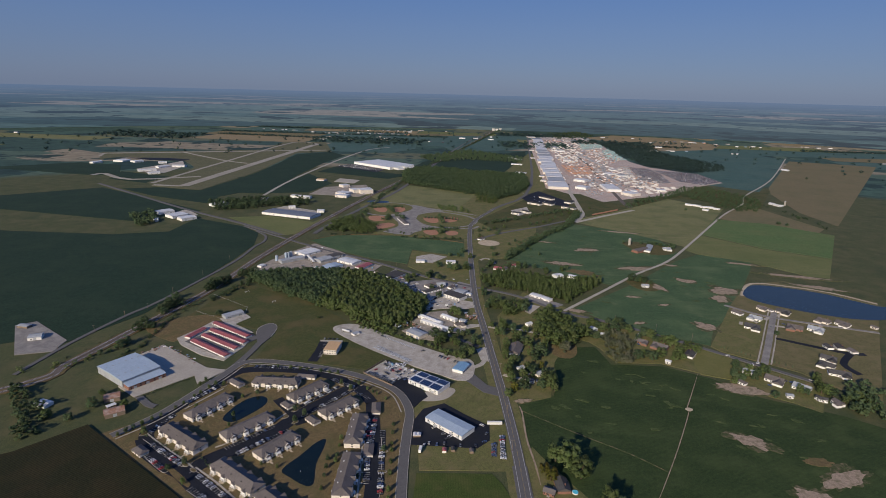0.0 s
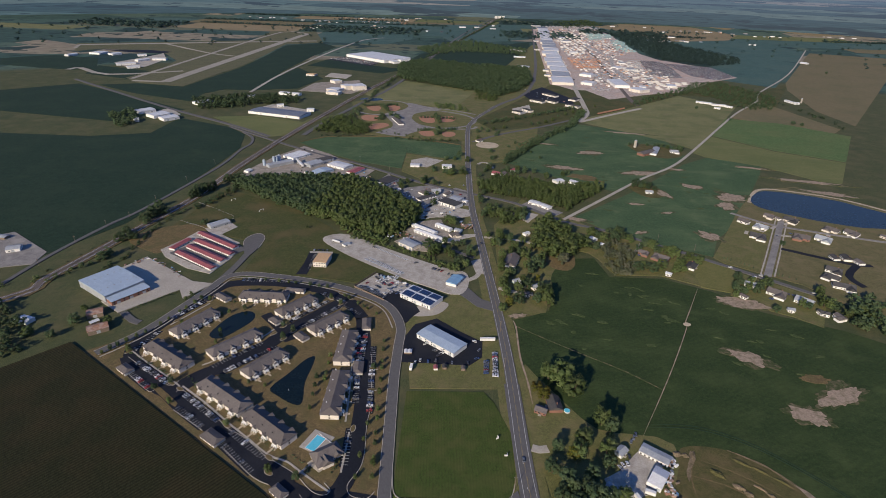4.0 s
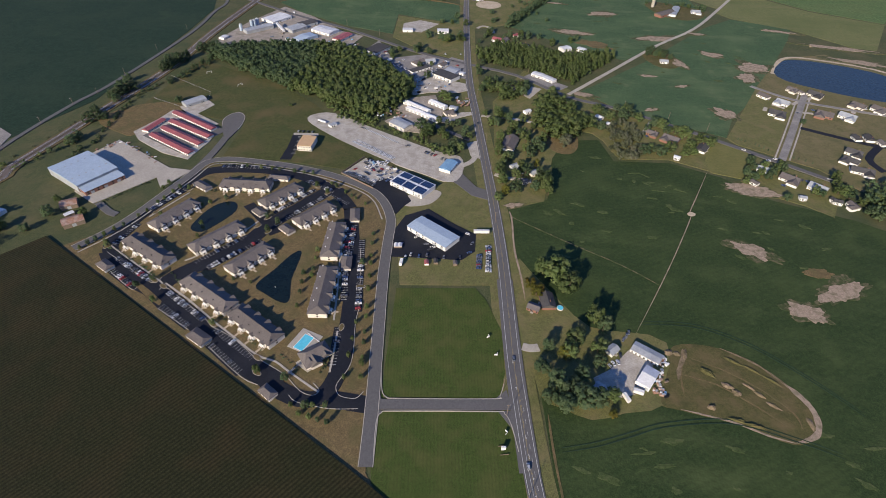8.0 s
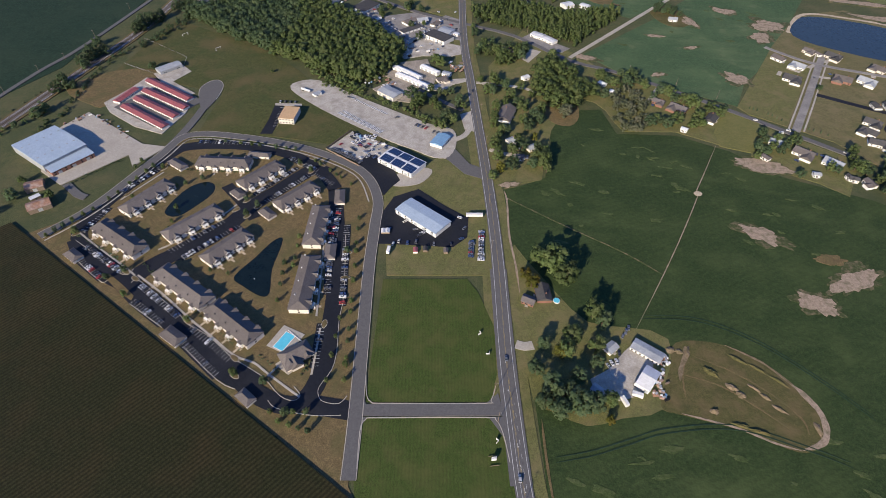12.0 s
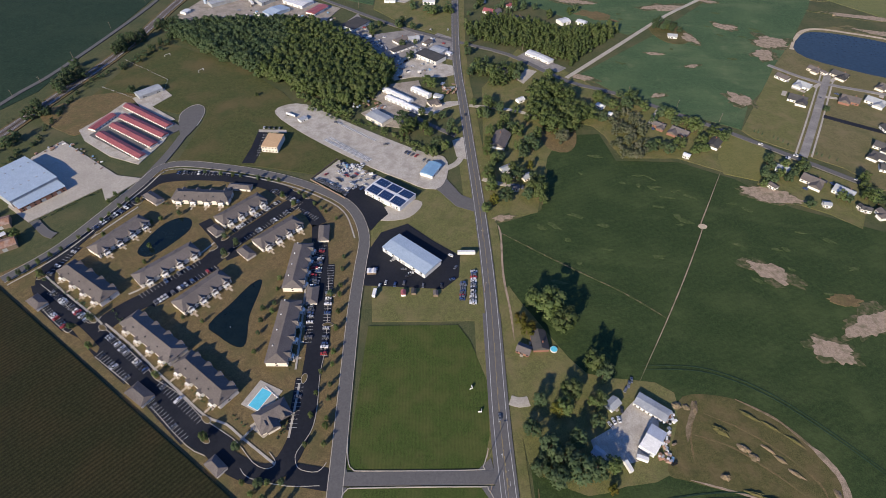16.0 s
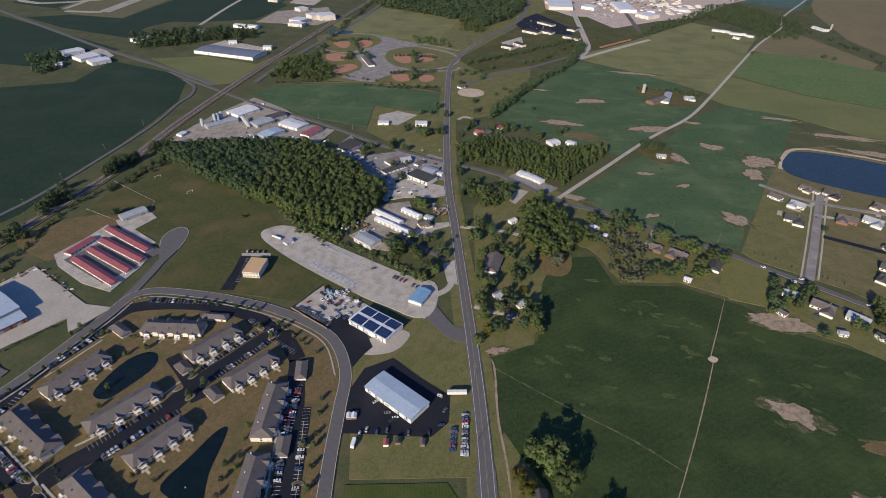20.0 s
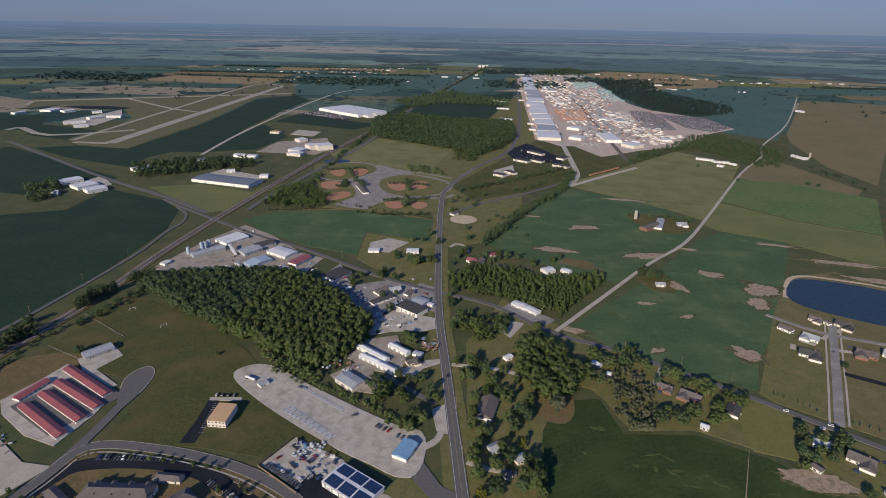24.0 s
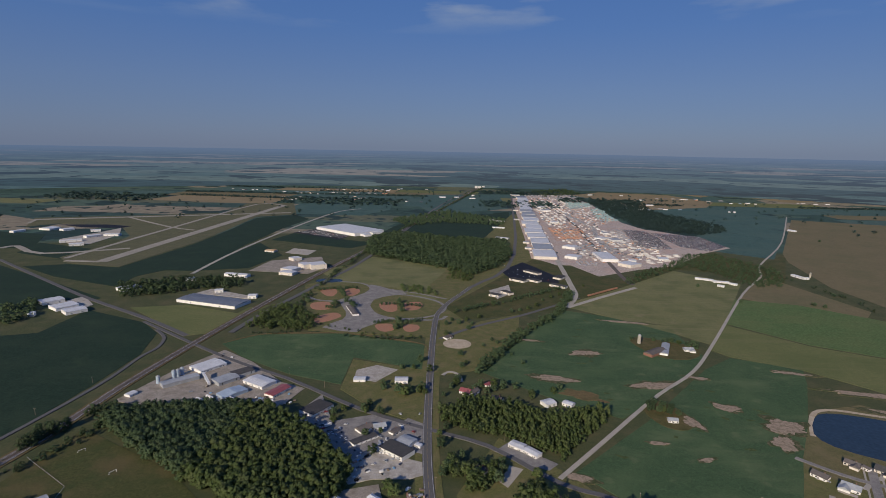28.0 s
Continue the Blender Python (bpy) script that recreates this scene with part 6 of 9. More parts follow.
for x, y, roof, wall in ((-15.9, 430.3, "metal_red", "white"), (-8.0, 432.3, "shingle_dark", "wood"), (9.0, 431.5, "shingle", "wood"), (-45.0, 450.9, "metal_white", "wood"), (-41.6, 451.2, "metal_white", "wood")):
    hall("garden_shed", "small garden shed on display beside the shop yard", "shed", x, y, 95, 4.6, 3.6, 2.3, 1.1, wall, roof, 0, 0.2, 1, 1, group="display sheds")
trailer(31.7, 476.0, 4, 14.6, "white", "white box trailer parked across the grass")
trailer(-37.8, 428.0, 85, 7.0, "white", "short white trailer on the grass")
car_row(*[c for p in [(38.2, 458.0), (37.9, 423.2)] for c in p], 17, 0, 1.0, LAWN, where="parked in a row on the grass", group="cars for sale")
car_row(*[c for p in [(30.1, 445.4), (29.5, 426.5)] for c in p], 9, 0, 1.0, LAWN, where="parked in a row on the grass", group="cars for sale")
for x, y, r in ((-35.2, 437.0, 80), (-30.8, 440.7, 85), (-23.4, 439.2, 88), (-16.4, 441.2, 85), (-1.4, 439.5, 92), (12.9, 440.6, 95), (23.4, 460.5, 60), (21.3, 447.5, 20), (-13.7, 449.1, 30), (-28.0, 465.4, 40), (-18.2, 455.9, 10), (-12.0, 452.0, 15), (-40.1, 454.2, 88), (19.0, 473.5, 150), (-5.8, 454.6, 15)):
    car(x, y, r, LOT)
stall_lines(-181.5, 638.0, -178.8, 600.0, 13, 4.6)
for i in range(4):
    car(-186.0 + 5.5 * i, 649.6, 92, LOT, where="parked behind the office block", group="office cars")
# gravel yard: rows of low white frames, a tanker, pickups
FR = [(-118.4, 632.7), (-67.1, 598.2)]
for i in range(34):
    k = (i + 0.5) / 34
    t = thing("flat_trailer", "small white flatbed trailer in a row on gravel", "trailer", "flatbed trailers", pose(FR[0][0] + (FR[1][0] - FR[0][0]) * k, FR[0][1] + (FR[1][1] - FR[0][1]) * k, LOT, 0, 0, 62))
    bit("bed", t, "metal_white" if i % 3 else "metal_grey", 0, 0, 0.5, 3.6, 1.2, 0.15)
    for s in (-1, 1):
        bit("wheel", t, "tyre", -0.3, s * 0.75, 0, 0.6, 0.2, 0.6)
    bit("drawbar", t, "metal_grey", 2.3, 0, 0.45, 1.4, 0.12, 0.12)
FR3 = [(-114.3, 636.8), (-65.2, 600.2)]
for i in range(30):
    k = (i + 0.5) / 30
    t = thing("flat_trailer", "small white flatbed trailer in a row on gravel", "trailer", "flatbed trailers", pose(FR3[0][0] + (FR3[1][0] - FR3[0][0]) * k, FR3[0][1] + (FR3[1][1] - FR3[0][1]) * k, LOT, 0, 0, 62))
    bit("bed", t, "metal_white" if i % 4 else "metal_grey", 0, 0, 0.5, 3.2, 1.1, 0.15)
    bit("axle", t, "tyre", -0.3, 0, 0, 0.6, 1.7, 0.5)
FR2 = [(-104.5, 660.4), (-65.0, 634.0)]
for i in range(18):
    k = (i + 0.5) / 18
    t = thing("flat_trailer", "small white flatbed trailer in a row on gravel", "trailer", "flatbed trailers", pose(FR2[0][0] + (FR2[1][0] - FR2[0][0]) * k, FR2[0][1] + (FR2[1][1] - FR2[0][1]) * k, LOT, 0, 0, 62))
    bit("bed", t, "metal_white", 0, 0, 0.5, 3.4, 1.2, 0.15)
    for s in (-1, 1):
        bit("wheel", t, "tyre", -0.3, s * 0.75, 0, 0.6, 0.2, 0.6)
for x, y, r in ((-31.8, 616.1, 60), (-28.9, 614.5, 60), (-24.8, 612.1, 60), (-20.9, 610.6, 60), (-12.7, 604.2, 70), (-8.8, 601.9, 70), (-53.9, 628.4, 20), (-112.1, 665.1, 150), (-108.1, 663.3, 150)):
    car(x, y, r, LOT, kind="pickup", where="parked on the gravel")
t = thing("tank_trailer", "white cylindrical tank trailer on the gravel", "trailer", "", pose(-163.4, 674.8, LOT, 0, 0, -25))
part("tank", Shape().tube(0, 0, -6, 1.2, 12, None, 14), M["metal_white"], t, "", pose(0, 0, 2.0, 0, 90, 0))
bit("chassis", t, "metal_grey", 0, 0, 0.6, 11, 1.2, 0.25)
for u in (-4.4, -3.3):
    for s in (-1, 1):
        bit("wheel", t, "tyre", u, s, 0, 0.95, 0.3, 0.95)
hall("site_hut", "small pale hut on the gravel yard", "hut", -148.9, 667.8, 49, 9.0, 6.0, 2.8, 0.5, "white", "metal_grey", 0, 0.2, 2, 1)
for i in range(40):
    a, b = random.random(), random.random()
    p = [(-111.4, 567.1), (-96.6, 596.3), (-54.1, 574.5), (-71.3, 545.0)]
    x = (p[0][0] * (1 - a) + p[1][0] * a) * (1 - b) + (p[3][0] * (1 - a) + p[2][0] * a) * b
    y = (p[0][1] * (1 - a) + p[1][1] * a) * (1 - b) + (p[3][1] * (1 - a) + p[2][1] * a) * b
    car(x, y, random.choice((50, 140)), LOT - 0.04, where="parked in the grey car yard", group="cars in the yard")
yard_fence = thing("fence", "grey slatted fence round the car yard", "fence", "", pose(0, 0, LOT - 0.05))
for (ax, ay), (bx, by) in (((-118.0, 565.0), (-80.0, 539.5)), ((-118.0, 565.0), (-98.5, 599.5))):
    n = 12
    for i in range(n):
        k = (i + 0.5) / n
        bit("panel", yard_fence, "wood", ax + (bx - ax) * k, ay + (by - ay) * k, 0.1, math.hypot(bx - ax, by - ay) / n * 0.96, 0.12, 1.9, math.degrees(math.atan2(by - ay, bx - ax)))
for i in range(14):
    k = (i + 0.5) / 14
    car(-112.0 + 33 * k, 567.5 - 22.0 * k, 57, LOT - 0.04, random.choice((2, 3, 7)), where="parked along the yard fence", group="cars in the yard")
for i in range(7):
    car(-93.0 + 3.4 * i, 578.0 + 2.3 * i, -35, LOT - 0.04, 0, "suv", "in a white row in the car yard", "cars in the yard")
# barns beside the warehouse
hall("barn", "old barn with a rusty metal roof", "barn", -367.1, 485.5, 31, 14.5, 12.0, 4, 2.2, "wood", "rust", 0, 0.4, 0, 1)
hall("barn", "weathered barn with a dark red metal roof", "barn", -348.1, 460.0, 38, 17.8, 12.0, 4, 2.4, "wood", "rust", 0, 0.4, 0, 1)
hall("shed", "small shed with a bright tin roof", "shed", -358.9, 471.0, 52, 8.2, 4.8, 2.4, 0.8, "wood", "metal_white", 0, 0.3, 0, 1)
hall("shed", "white tin shed standing in deep grass", "shed", -427.9, 468.3, -15, 14.6, 9.6, 2.8, 1.2, "white", "metal_white", 0, 0.3, 1, 1)
hall("barn", "grey farm building by the railway", "barn", -552.0, 612.2, 25, 14.8, 13.2, 4, 2.0, "white", "metal_grey", 0, 0.4, 2, 1)
hall("shed", "dark farm shed by the railway", "shed", -592.2, 642.6, -7, 15.4, 8.4, 3, 1.2, "wood", "metal_grey", 0, 0.3, 0, 1)

# playing field: two goals and a wire fence
for x, y, r in ((-353.0, 802.7, 52), (-296.7, 767.2, 58)):
    t = thing("goal", "white football goal frame on the mown grass", "goal", "goals", pose(x, y, LAWN, 0, 0, r))
    for s_ in (-1, 1):
        bit("post", t, "white", s_ * 3.6, 0, 0, 0.25, 0.25, 2.5)
        bit("brace", t, "white", s_ * 3.6, 1.0, 0, 0.2, 2.0, 0.2)
    bit("crossbar", t, "white", 0, 0, 2.4, 7.4, 0.25, 0.25)
fence = thing("fence", "low grey wire fence along the pasture", "fence", "", pose(0, 0, LAWN))
for (ax, ay), (bx, by) in (((-400.9, 787.9), (-327.8, 742.6)), ((-327.8, 742.6), (-318.0, 700.0)), ((-396.0, 720.0), (-352.0, 700.0))):
    n = int(math.hypot(bx - ax, by - ay) / 6)
    a = math.degrees(math.atan2(by - ay, bx - ax))
    for i in range(n + 1):
        bit("post", fence, "wood", ax + (bx - ax) * i / n, ay + (by - ay) * i / n, 0, 0.2, 0.2, 1.5)
    for z in (0.5, 1.2):
        bit("wire", fence, "steel", (ax + bx) / 2, (ay + by) / 2, z, math.hypot(bx - ax, by - ay), 0.06, 0.08, a)

# roadside sign, poles and junction posts
t = thing("sign_board", "white roadside sign on a low fenced pad", "sign", "", pose(46.8, 259.2, LAWN, 0, 0, 10))
bit("panel", t, "white", 0, 0, 1.2, 3.0, 0.5, 2.4)
bit("panel", t, "white", 0.2, 0.9, 1.2, 3.0, 0.5, 2.4)
for s in (-1, 1):
    bit("post", t, "steel", s * 1.2, 0.45, 0, 0.25, 0.25, 1.3)
    bit("rail", t, "wood", 0, s * 3, 0.4, 6, 0.15, 0.5)
for x, y, r in ((37.5, 350.7, 30), (49.1, 270.8, 50), (43.2, 334.2, 5)):
    t = thing("sign_board", "white two-sided plot sign on the grass", "sign", "plot signs", pose(x, y, LAWN, 0, 0, r))
    bit("panel", t, "white", 0, 0, 0.5, 2.4, 0.15, 1.6)
    bit("panel", t, "white", 1.1, 1.0, 0.5, 0.15, 2.0, 1.6)
    bit("post", t, "wood", -1, 0, 0, 0.15, 0.15, 0.6)
def pole(x, y, rot, h=14.0):
    t = thing("utility_pole", "grey wooden utility pole with a crossarm", "utility pole", "utility poles", pose(x, y, 0, 0, 0, rot))
    part("pole", cached(("pole", h), lambda: Shape().tube(0, 0, 0, 0.22, h, 0.14, 8).mesh("pole", M["wood"])), None, t)
    bit("crossarm", t, "wood", 0, 0, h - 0.9, 2.4, 0.14, 0.16)
    for s in (-1, 0, 1):
        bit("insulator", t, "white", s * 1.0, 0, h - 0.74, 0.14, 0.14, 0.25)
for x, y in [(47.7, 304.5), (49.6, 284.0), (60.4, 228.2), (44.7, 492.6), (46.4, 434.4), (41.6, 581.7)] + [(36.1, 642.4), (24.1, 760.4), (13.3, 901)]:
    pole(x, y, 5)
for x, y in [(-198.9, 1018), (-137.2, 977), (-62.6, 926), (98.0, 853.3), (134.7, 819.9)] + [(216.5, 752.2), (266.8, 725.1), (307.2, 699.5)]:
    pole(x, y, 70, 11.0)
for x, y in [(-448.2, 1143), (-455.4, 970), (-462.4, 877.2), (-467.5, 788.6), (-470.6, 723.7)] + [(-485.0, 692.2), (-494.0, 640.6), (-496.3, 578.1)]:
    pole(x, y, 40, 9.0)

# ---- the town along the main road ----
hall("warehouse", "white metal warehouse of the grain works", "warehouse", -323.9, 1033, 56.8, 40.7, 30.4, 4.2, 1.6, "white", "metal_white", 0, 0.4, 4, 2, ribs=True)
hall("warehouse", "long pale grey hall of the grain works", "warehouse", -338.5, 979, 45, 47.6, 14.4, 5, 1.4, "metal_grey", "metal_grey", 0, 0.4, 0, 3, ribs=True)
hall("warehouse", "blue-grey metal hall of the works", "warehouse", -278.8, 988, 53, 30.8, 21.6, 4.8, 1.8, "metal_grey", "metal_grey", 0, 0.4, 3, 2, ribs=True)
hall("warehouse", "dark-roofed metal hall of the works", "warehouse", -265.5, 1013, 48, 29.1, 18.0, 4.8, 1.6, "metal_grey", "shingle_dark", 0, 0.4, 3, 1)
hall("warehouse", "broad white metal hall", "warehouse", -228.9, 984, -30.0, 38.9, 25.2, 4.2, 1.5, "white", "metal_white", 0, 0.4, 4, 3, ribs=True)
hall("warehouse", "pale blue metal hall", "warehouse", -252.2, 948, -35.3, 20.0, 33.8, 4.2, 2.0, "metal_blue", "metal_blue", 0, 0.4, 3, 2, ribs=True)
hall("workshop", "white workshop with a red metal roof", "workshop", -194.8, 957, 64.5, 32.9, 15.7, 4, 1.8, "white", "metal_red", 0, 0.4, 4, 2, ribs=True)
hall("workshop", "low flat-roofed workshop with a white parapet", "workshop", -131.4, 913, 59.2, 34.7, 24.6, 4.2, 0.3, "white", "shingle_dark", 0, 0.3, 4, 2)
hall("shed", "small white shed at the works' edge", "shed", -381.0, 936, 72, 12.1, 9.6, 3, 1.2, "white", "metal_white", 0, 0.3, 1, 1)
hall("shed", "low grey open shed among the trees", "shed", -369.6, 889.7, 51, 17.9, 8.4, 3, 0.6, "metal_grey", "metal_white", 0, 0.3, 0, 2)
for x, y in [(-354.3, 993), (-350.6, 997), (-347.9, 1004), (-365.4, 973)]:
    t = thing("grain_silo", "tall blue-grey steel grain silo", "silo", "grain silos", pose(x, y, 0))
    part("drum", cached("drum", lambda: Shape().tube(0, 0, 0, 2.6, 11, None, 18).mesh("drum", M["metal_blue"])), None, t)
    part("cone_roof", cached("cone", lambda: Shape().tube(0, 0, 11, 2.8, 1.6, 0.4, 18).mesh("cone_roof", M["metal_grey"])), None, t)
    bit("ladder", t, "steel", 2.7, 0, 0, 0.15, 0.5, 11)
t = thing("conveyor", "white enclosed conveyor leaning on a hall", "conveyor", "", pose(-302.7, 982, 0, 0, 0, -52))
part("gallery", Shape().box(0, 0, 0, 32, 3, 2.4), M["metal_white"], t, "", pose(0, 0, 5, 0, 8, 0))
for u in (-9, 0, 9):
    bit("strut", t, "steel", u, 0, 0, 0.4, 2.4, 6)
trailer(-281.1, 923, -31, 21.6, "white", "white semi-trailer in the works' yard")
for x, y in ((-262.0, 940), (-258.0, 934), (-245.0, 930)):
    trailer(x, y, -33, 15.0, "white", "white semi-trailer in the works' yard")
trailer(-274.0, 932, -33, 17.8, "white", "white semi-trailer in the works' yard")
for x, y, rot, L, W, roof, wall in (
        (-63.6, 868.5, 44, 18.6, 12.0, "shingle", "white"), (-46.9, 874.9, 22, 14.5, 13.2, "metal_grey", "white"), (-27.4, 863.7, 52, 11.8, 9.6, "shingle", "white")):
    house(x, y, rot, L, W, roof, wall)
hall("long_shed", "long low grey shed by the crossroads", "shed", -60.1, 845.2, 44, 32.0, 10.8, 3, 0.8, "white", "shingle_dark", 0, 0.3, 5, 1)
hall("shop", "white flat-roofed shop with a dark roof", "shop", -21.0, 823.6, -36.5, 35.0, 20.4, 5, 0.25, "white", "shingle_dark", 0, 0.15, 5, 3)
hall("garage_shop", "grey corner garage with a low roof", "garage", -11.7, 842.8, -31.9, 18.3, 15.8, 4, 1.2, "white", "metal_grey", 0, 0.4, 4, 2)
hall("site_hut", "small white hut at the crossroads", "hut", 2.4, 835.8, -30, 7.2, 6.0, 3, 0.6, "white", "metal_white", 0, 0.2, 2, 1)
for p in ((-52.4, 725.0, -37, 42.9, 7.2), (-53.3, 713.2, -33, 25.7, 7.2), (-32.3, 697.9, -35, 25.9, 7.2), (-25.8, 734.1, -37, 26.6, 7.2)):
    hall("long_shed", "long white metal shed with a rounded roof", "shed", *p, 4, 1.6, "white", "metal_white", 1.0, 0.2, 0, 4, group="long white sheds", ribs=True)
hall("steel_hall", "cream steel hall with a grey roof", "hall", -66.9, 675.0, -38.3, 25.2, 16.1, 4.5, 1.4, "siding", "metal_grey", 0, 0.3, 4, 3, ribs=True)
house(-10.3, 712.3, 30, 11.9, 14.4, "shingle", "siding", "brown-roofed cream house among trees", wing=1)
hall("shed", "small white shed behind a house", "shed", -5.3, 727.5, -24, 10.2, 7.2, 2.6, 1.0, "white", "metal_grey", 0, 0.3, 0, 1)
for i, (x, y) in enumerate([(1.2, 744.6), (7.2, 742.0), (12.0, 737.5), (5.2, 737.1), (14.4, 745.5), (-1.4, 748.4)]):
    t = thing("farm_machine", "rust-red farm machine parked in a row", "machine", "old machines", pose(x, y, 0.4, 0, 0, 20 * i))
    bit("frame", t, "rust", 0, 0, 0.6, 5, 2.2, 0.8)
    bit("cab", t, "rust", 0.8, 0, 1.4, 1.6, 1.6, 1.5)
    for a in (-1.5, 1.6):
        for s in (-1, 1):
            bit("wheel", t, "tyre", a, s * 1.2, 0, 1.3, 0.4, 1.3)
for x, y, rot, L in ((-106.5, 716.0, -30, 10.8), (-95.4, 717.9, -32, 14.5), (-91.0, 721.9, -35, 13.5), (-107.3, 872.4, 47, 6.7)):
    trailer(x, y, rot, max(L, 9), "white", "white truck trailer parked under trees")
for x, y in [(-101.7, 852.5), (-98.5, 857.0), (-95.6, 863.0), (-92.6, 869.1), (-87.3, 878.5), (-86.7, 849.4), (-80.5, 845.6), (-32.0, 867.6), (-22.8, 880.1), (-19.7, 877.4), (-35.2, 847.4), (-36.3, 839.2), (-2.0, 910), (-26.2, 908)]:
    car(x, y, random.uniform(0, 360), LOT, 0, "suv", "parked by the crossroads")
for i in range(46):
    p = [(-153.8, 893.9), (-128.7, 935), (-97.7, 859.9), (-123.0, 844.0)]
    a, b = random.random(), random.random()
    x = (p[0][0] * (1 - a) + p[1][0] * a) * (1 - b) + (p[3][0] * (1 - a) + p[2][0] * a) * b
    y = (p[0][1] * (1 - a) + p[1][1] * a) * (1 - b) + (p[3][1] * (1 - a) + p[2][1] * a) * b
    car(x, y, random.choice((20, 110)), LOT - 0.04, where="in the scrap yard", group="scrap cars")
hall("shop", "long white roadside shop", "shop", 111.1, 841.9, -36, 16.8, 12.0, 3.5, 1.2, "white", "metal_white", 0, 0.4, 4, 2)
hall("shop", "long white roadside shop wing", "shop", 125.7, 829.1, -45, 18.8, 10.8, 3.5, 1.0, "white", "metal_white", 0, 0.4, 4, 2)
house(55.1, 976, -26, 15.1, 12.0, "metal_red", "white", "white house with a red roof", wing=1)
house(65.9, 975, 56, 14.8, 9.6, "shingle", "white")
house(85.4, 999, 44, 9.6, 10.8, "metal_red", "white", "small white house with a red roof")
house(95.8, 956, -28, 13.7, 10.8, "shingle_dark", "white")
hall("shed", "white tin barn in a farmyard", "barn", 161.3, 948, 31, 15.8, 14.4, 4, 1.6, "white", "metal_white", 0, 0.3, 0, 2)
hall("shed", "long white tin shed in a farmyard", "shed", 187.3, 948, -37, 13.5, 10.8, 3.4, 1.4, "white", "metal_white", 0, 0.3, 3, 1)
house(69.4, 793.1, -38, 12.2, 10.8, "shingle_dark", "siding")
hall("shed", "small white metal shed by the gravel", "shed", -94.1, 1004, 4, 16.6, 12.0, 3.4, 1.2, "white", "metal_white", 0, 0.3, 1, 1)
hall("shed", "white metal shed by the main road", "shed", -35.2, 1004, 4, 18.3, 14.4, 4.2, 1.6, "white", "metal_white", 0, 0.3, 2, 2)
for x, y, rot, L, W, roof, wall, wing in (
        (63.7, 642.6, 74, 28.4, 15.6, "shingle", "white", 0), (68.6, 593.4, 35, 11.1, 13.2, "metal_grey", "white", 0), (87.6, 582.1, 33, 9.6, 10.8, "metal_grey", "siding", 0),
        (76.3, 564.9, 25, 6.2, 10.8, "shingle", "white", 0), (88.6, 725.6, 39, 8.5, 8.4, "metal_white", "white", 0), (67.8, 794.8, -33, 14.5, 10.8, "shingle_dark", "white", 0),
        (141.4, 747.1, -30, 22.9, 10.8, "metal_red", "white", 0), (179.0, 719.0, -50, 8.7, 8.4, "metal_white", "white", 0), (188.3, 701.5, -29, 6.2, 7.2, "metal_white", "white", 0),
        (237.0, 683.4, -34, 12.0, 13.2, "shingle", "brickwall", 1), (256.3, 671.8, -37, 18.7, 12.0, "shingle", "brickwall", -1), (287.7, 653.1, 55, 19.7, 10.8, "shingle_dark", "white", 0),
        (252.1, 628.7, -31, 4.8, 6.0, "metal_white", "white", 0), (342.1, 612.6, -27, 13.2, 12.0, "metal_grey", "white", 0), (322.0, 584.4, -56, 8.0, 9.6, "shingle", "white", 0),
        (363.7, 595.6, -41, 19.0, 13.2, "shingle", "white", 1), (386.4, 580.1, -43, 17.5, 13.2, "metal_grey", "white", 0), (361.9, 560.1, -9, 6.7, 9.6, "metal_grey", "white", 0),
        (392.9, 557.8, -66, 7.4, 10.8, "shingle_dark", "white", 0), (407.9, 549.9, -77, 10.9, 14.4, "shingle", "white", 1), (395.1, 555.8, -18, 8.5, 10.8, "shingle_dark", "white", 0),
        (415.5, 804.9, -53, 14.8, 10.8, "shingle", "white", 0), (463.7, 828.8, -49, 13.4, 13.2, "shingle", "siding", 1), (473.1, 821.0, -66, 6.8, 9.6, "shingle", "white", 0),
        (489.9, 816.5, -48, 18.3, 13.2, "shingle_dark", "siding", 1), (433.3, 786.0, -42, 16.2, 13.2, "metal_grey", "white", -1), (412.2, 752.4, -30, 19.2, 14.4, "shingle_dark", "white", 1),
        (474.0, 755.3, -29, 19.2, 15.6, "shingle", "brickwall", -1), (502.0, 752.8, -43, 19.4, 13.2, "metal_grey", "white", 1), (532.6, 786.0, -51, 16.4, 14.4, "shingle", "siding", -1),
        (555.1, 777.7, -57, 17.3, 14.4, "shingle", "white", 1), (484.5, 694.7, -87, 11.2, 9.6, "shingle_dark", "white", 0), (499.3, 695.4, -99, 13.3, 9.6, "shingle_dark", "white", 0), (509.4, 684.6, -84, 10.9, 9.6, "shingle", "white", 0),
        (463.2, 659.3, -39, 16.8, 13.2, "shingle_dark", "white", 1), (450.4, 640.0, -45, 16.2, 12.0, "shingle_dark", "white", -1), (451.6, 619.0, -22, 22.6, 12.0, "shingle_dark", "white", 1), (595.4, 770.5, -62, 8.2, 12.0, "shingle", "siding", 0),
        (74.1, 383.4, -23, 9.5, 10.8, "shingle", "brickwall", 0), (85.4, 391.2, -83, 15.8, 10.8, "shingle_dark", "brickwall", 0), (129.6, 344.2, 42, 8.7, 8.4, "metal_grey", "white", 0), (115.3, 310.4, -40, 6.7, 10.8, "metal_grey", "white", 0)):
    house(x, y, rot, L, W, roof, wall, "", wing, chimney=L > 11)
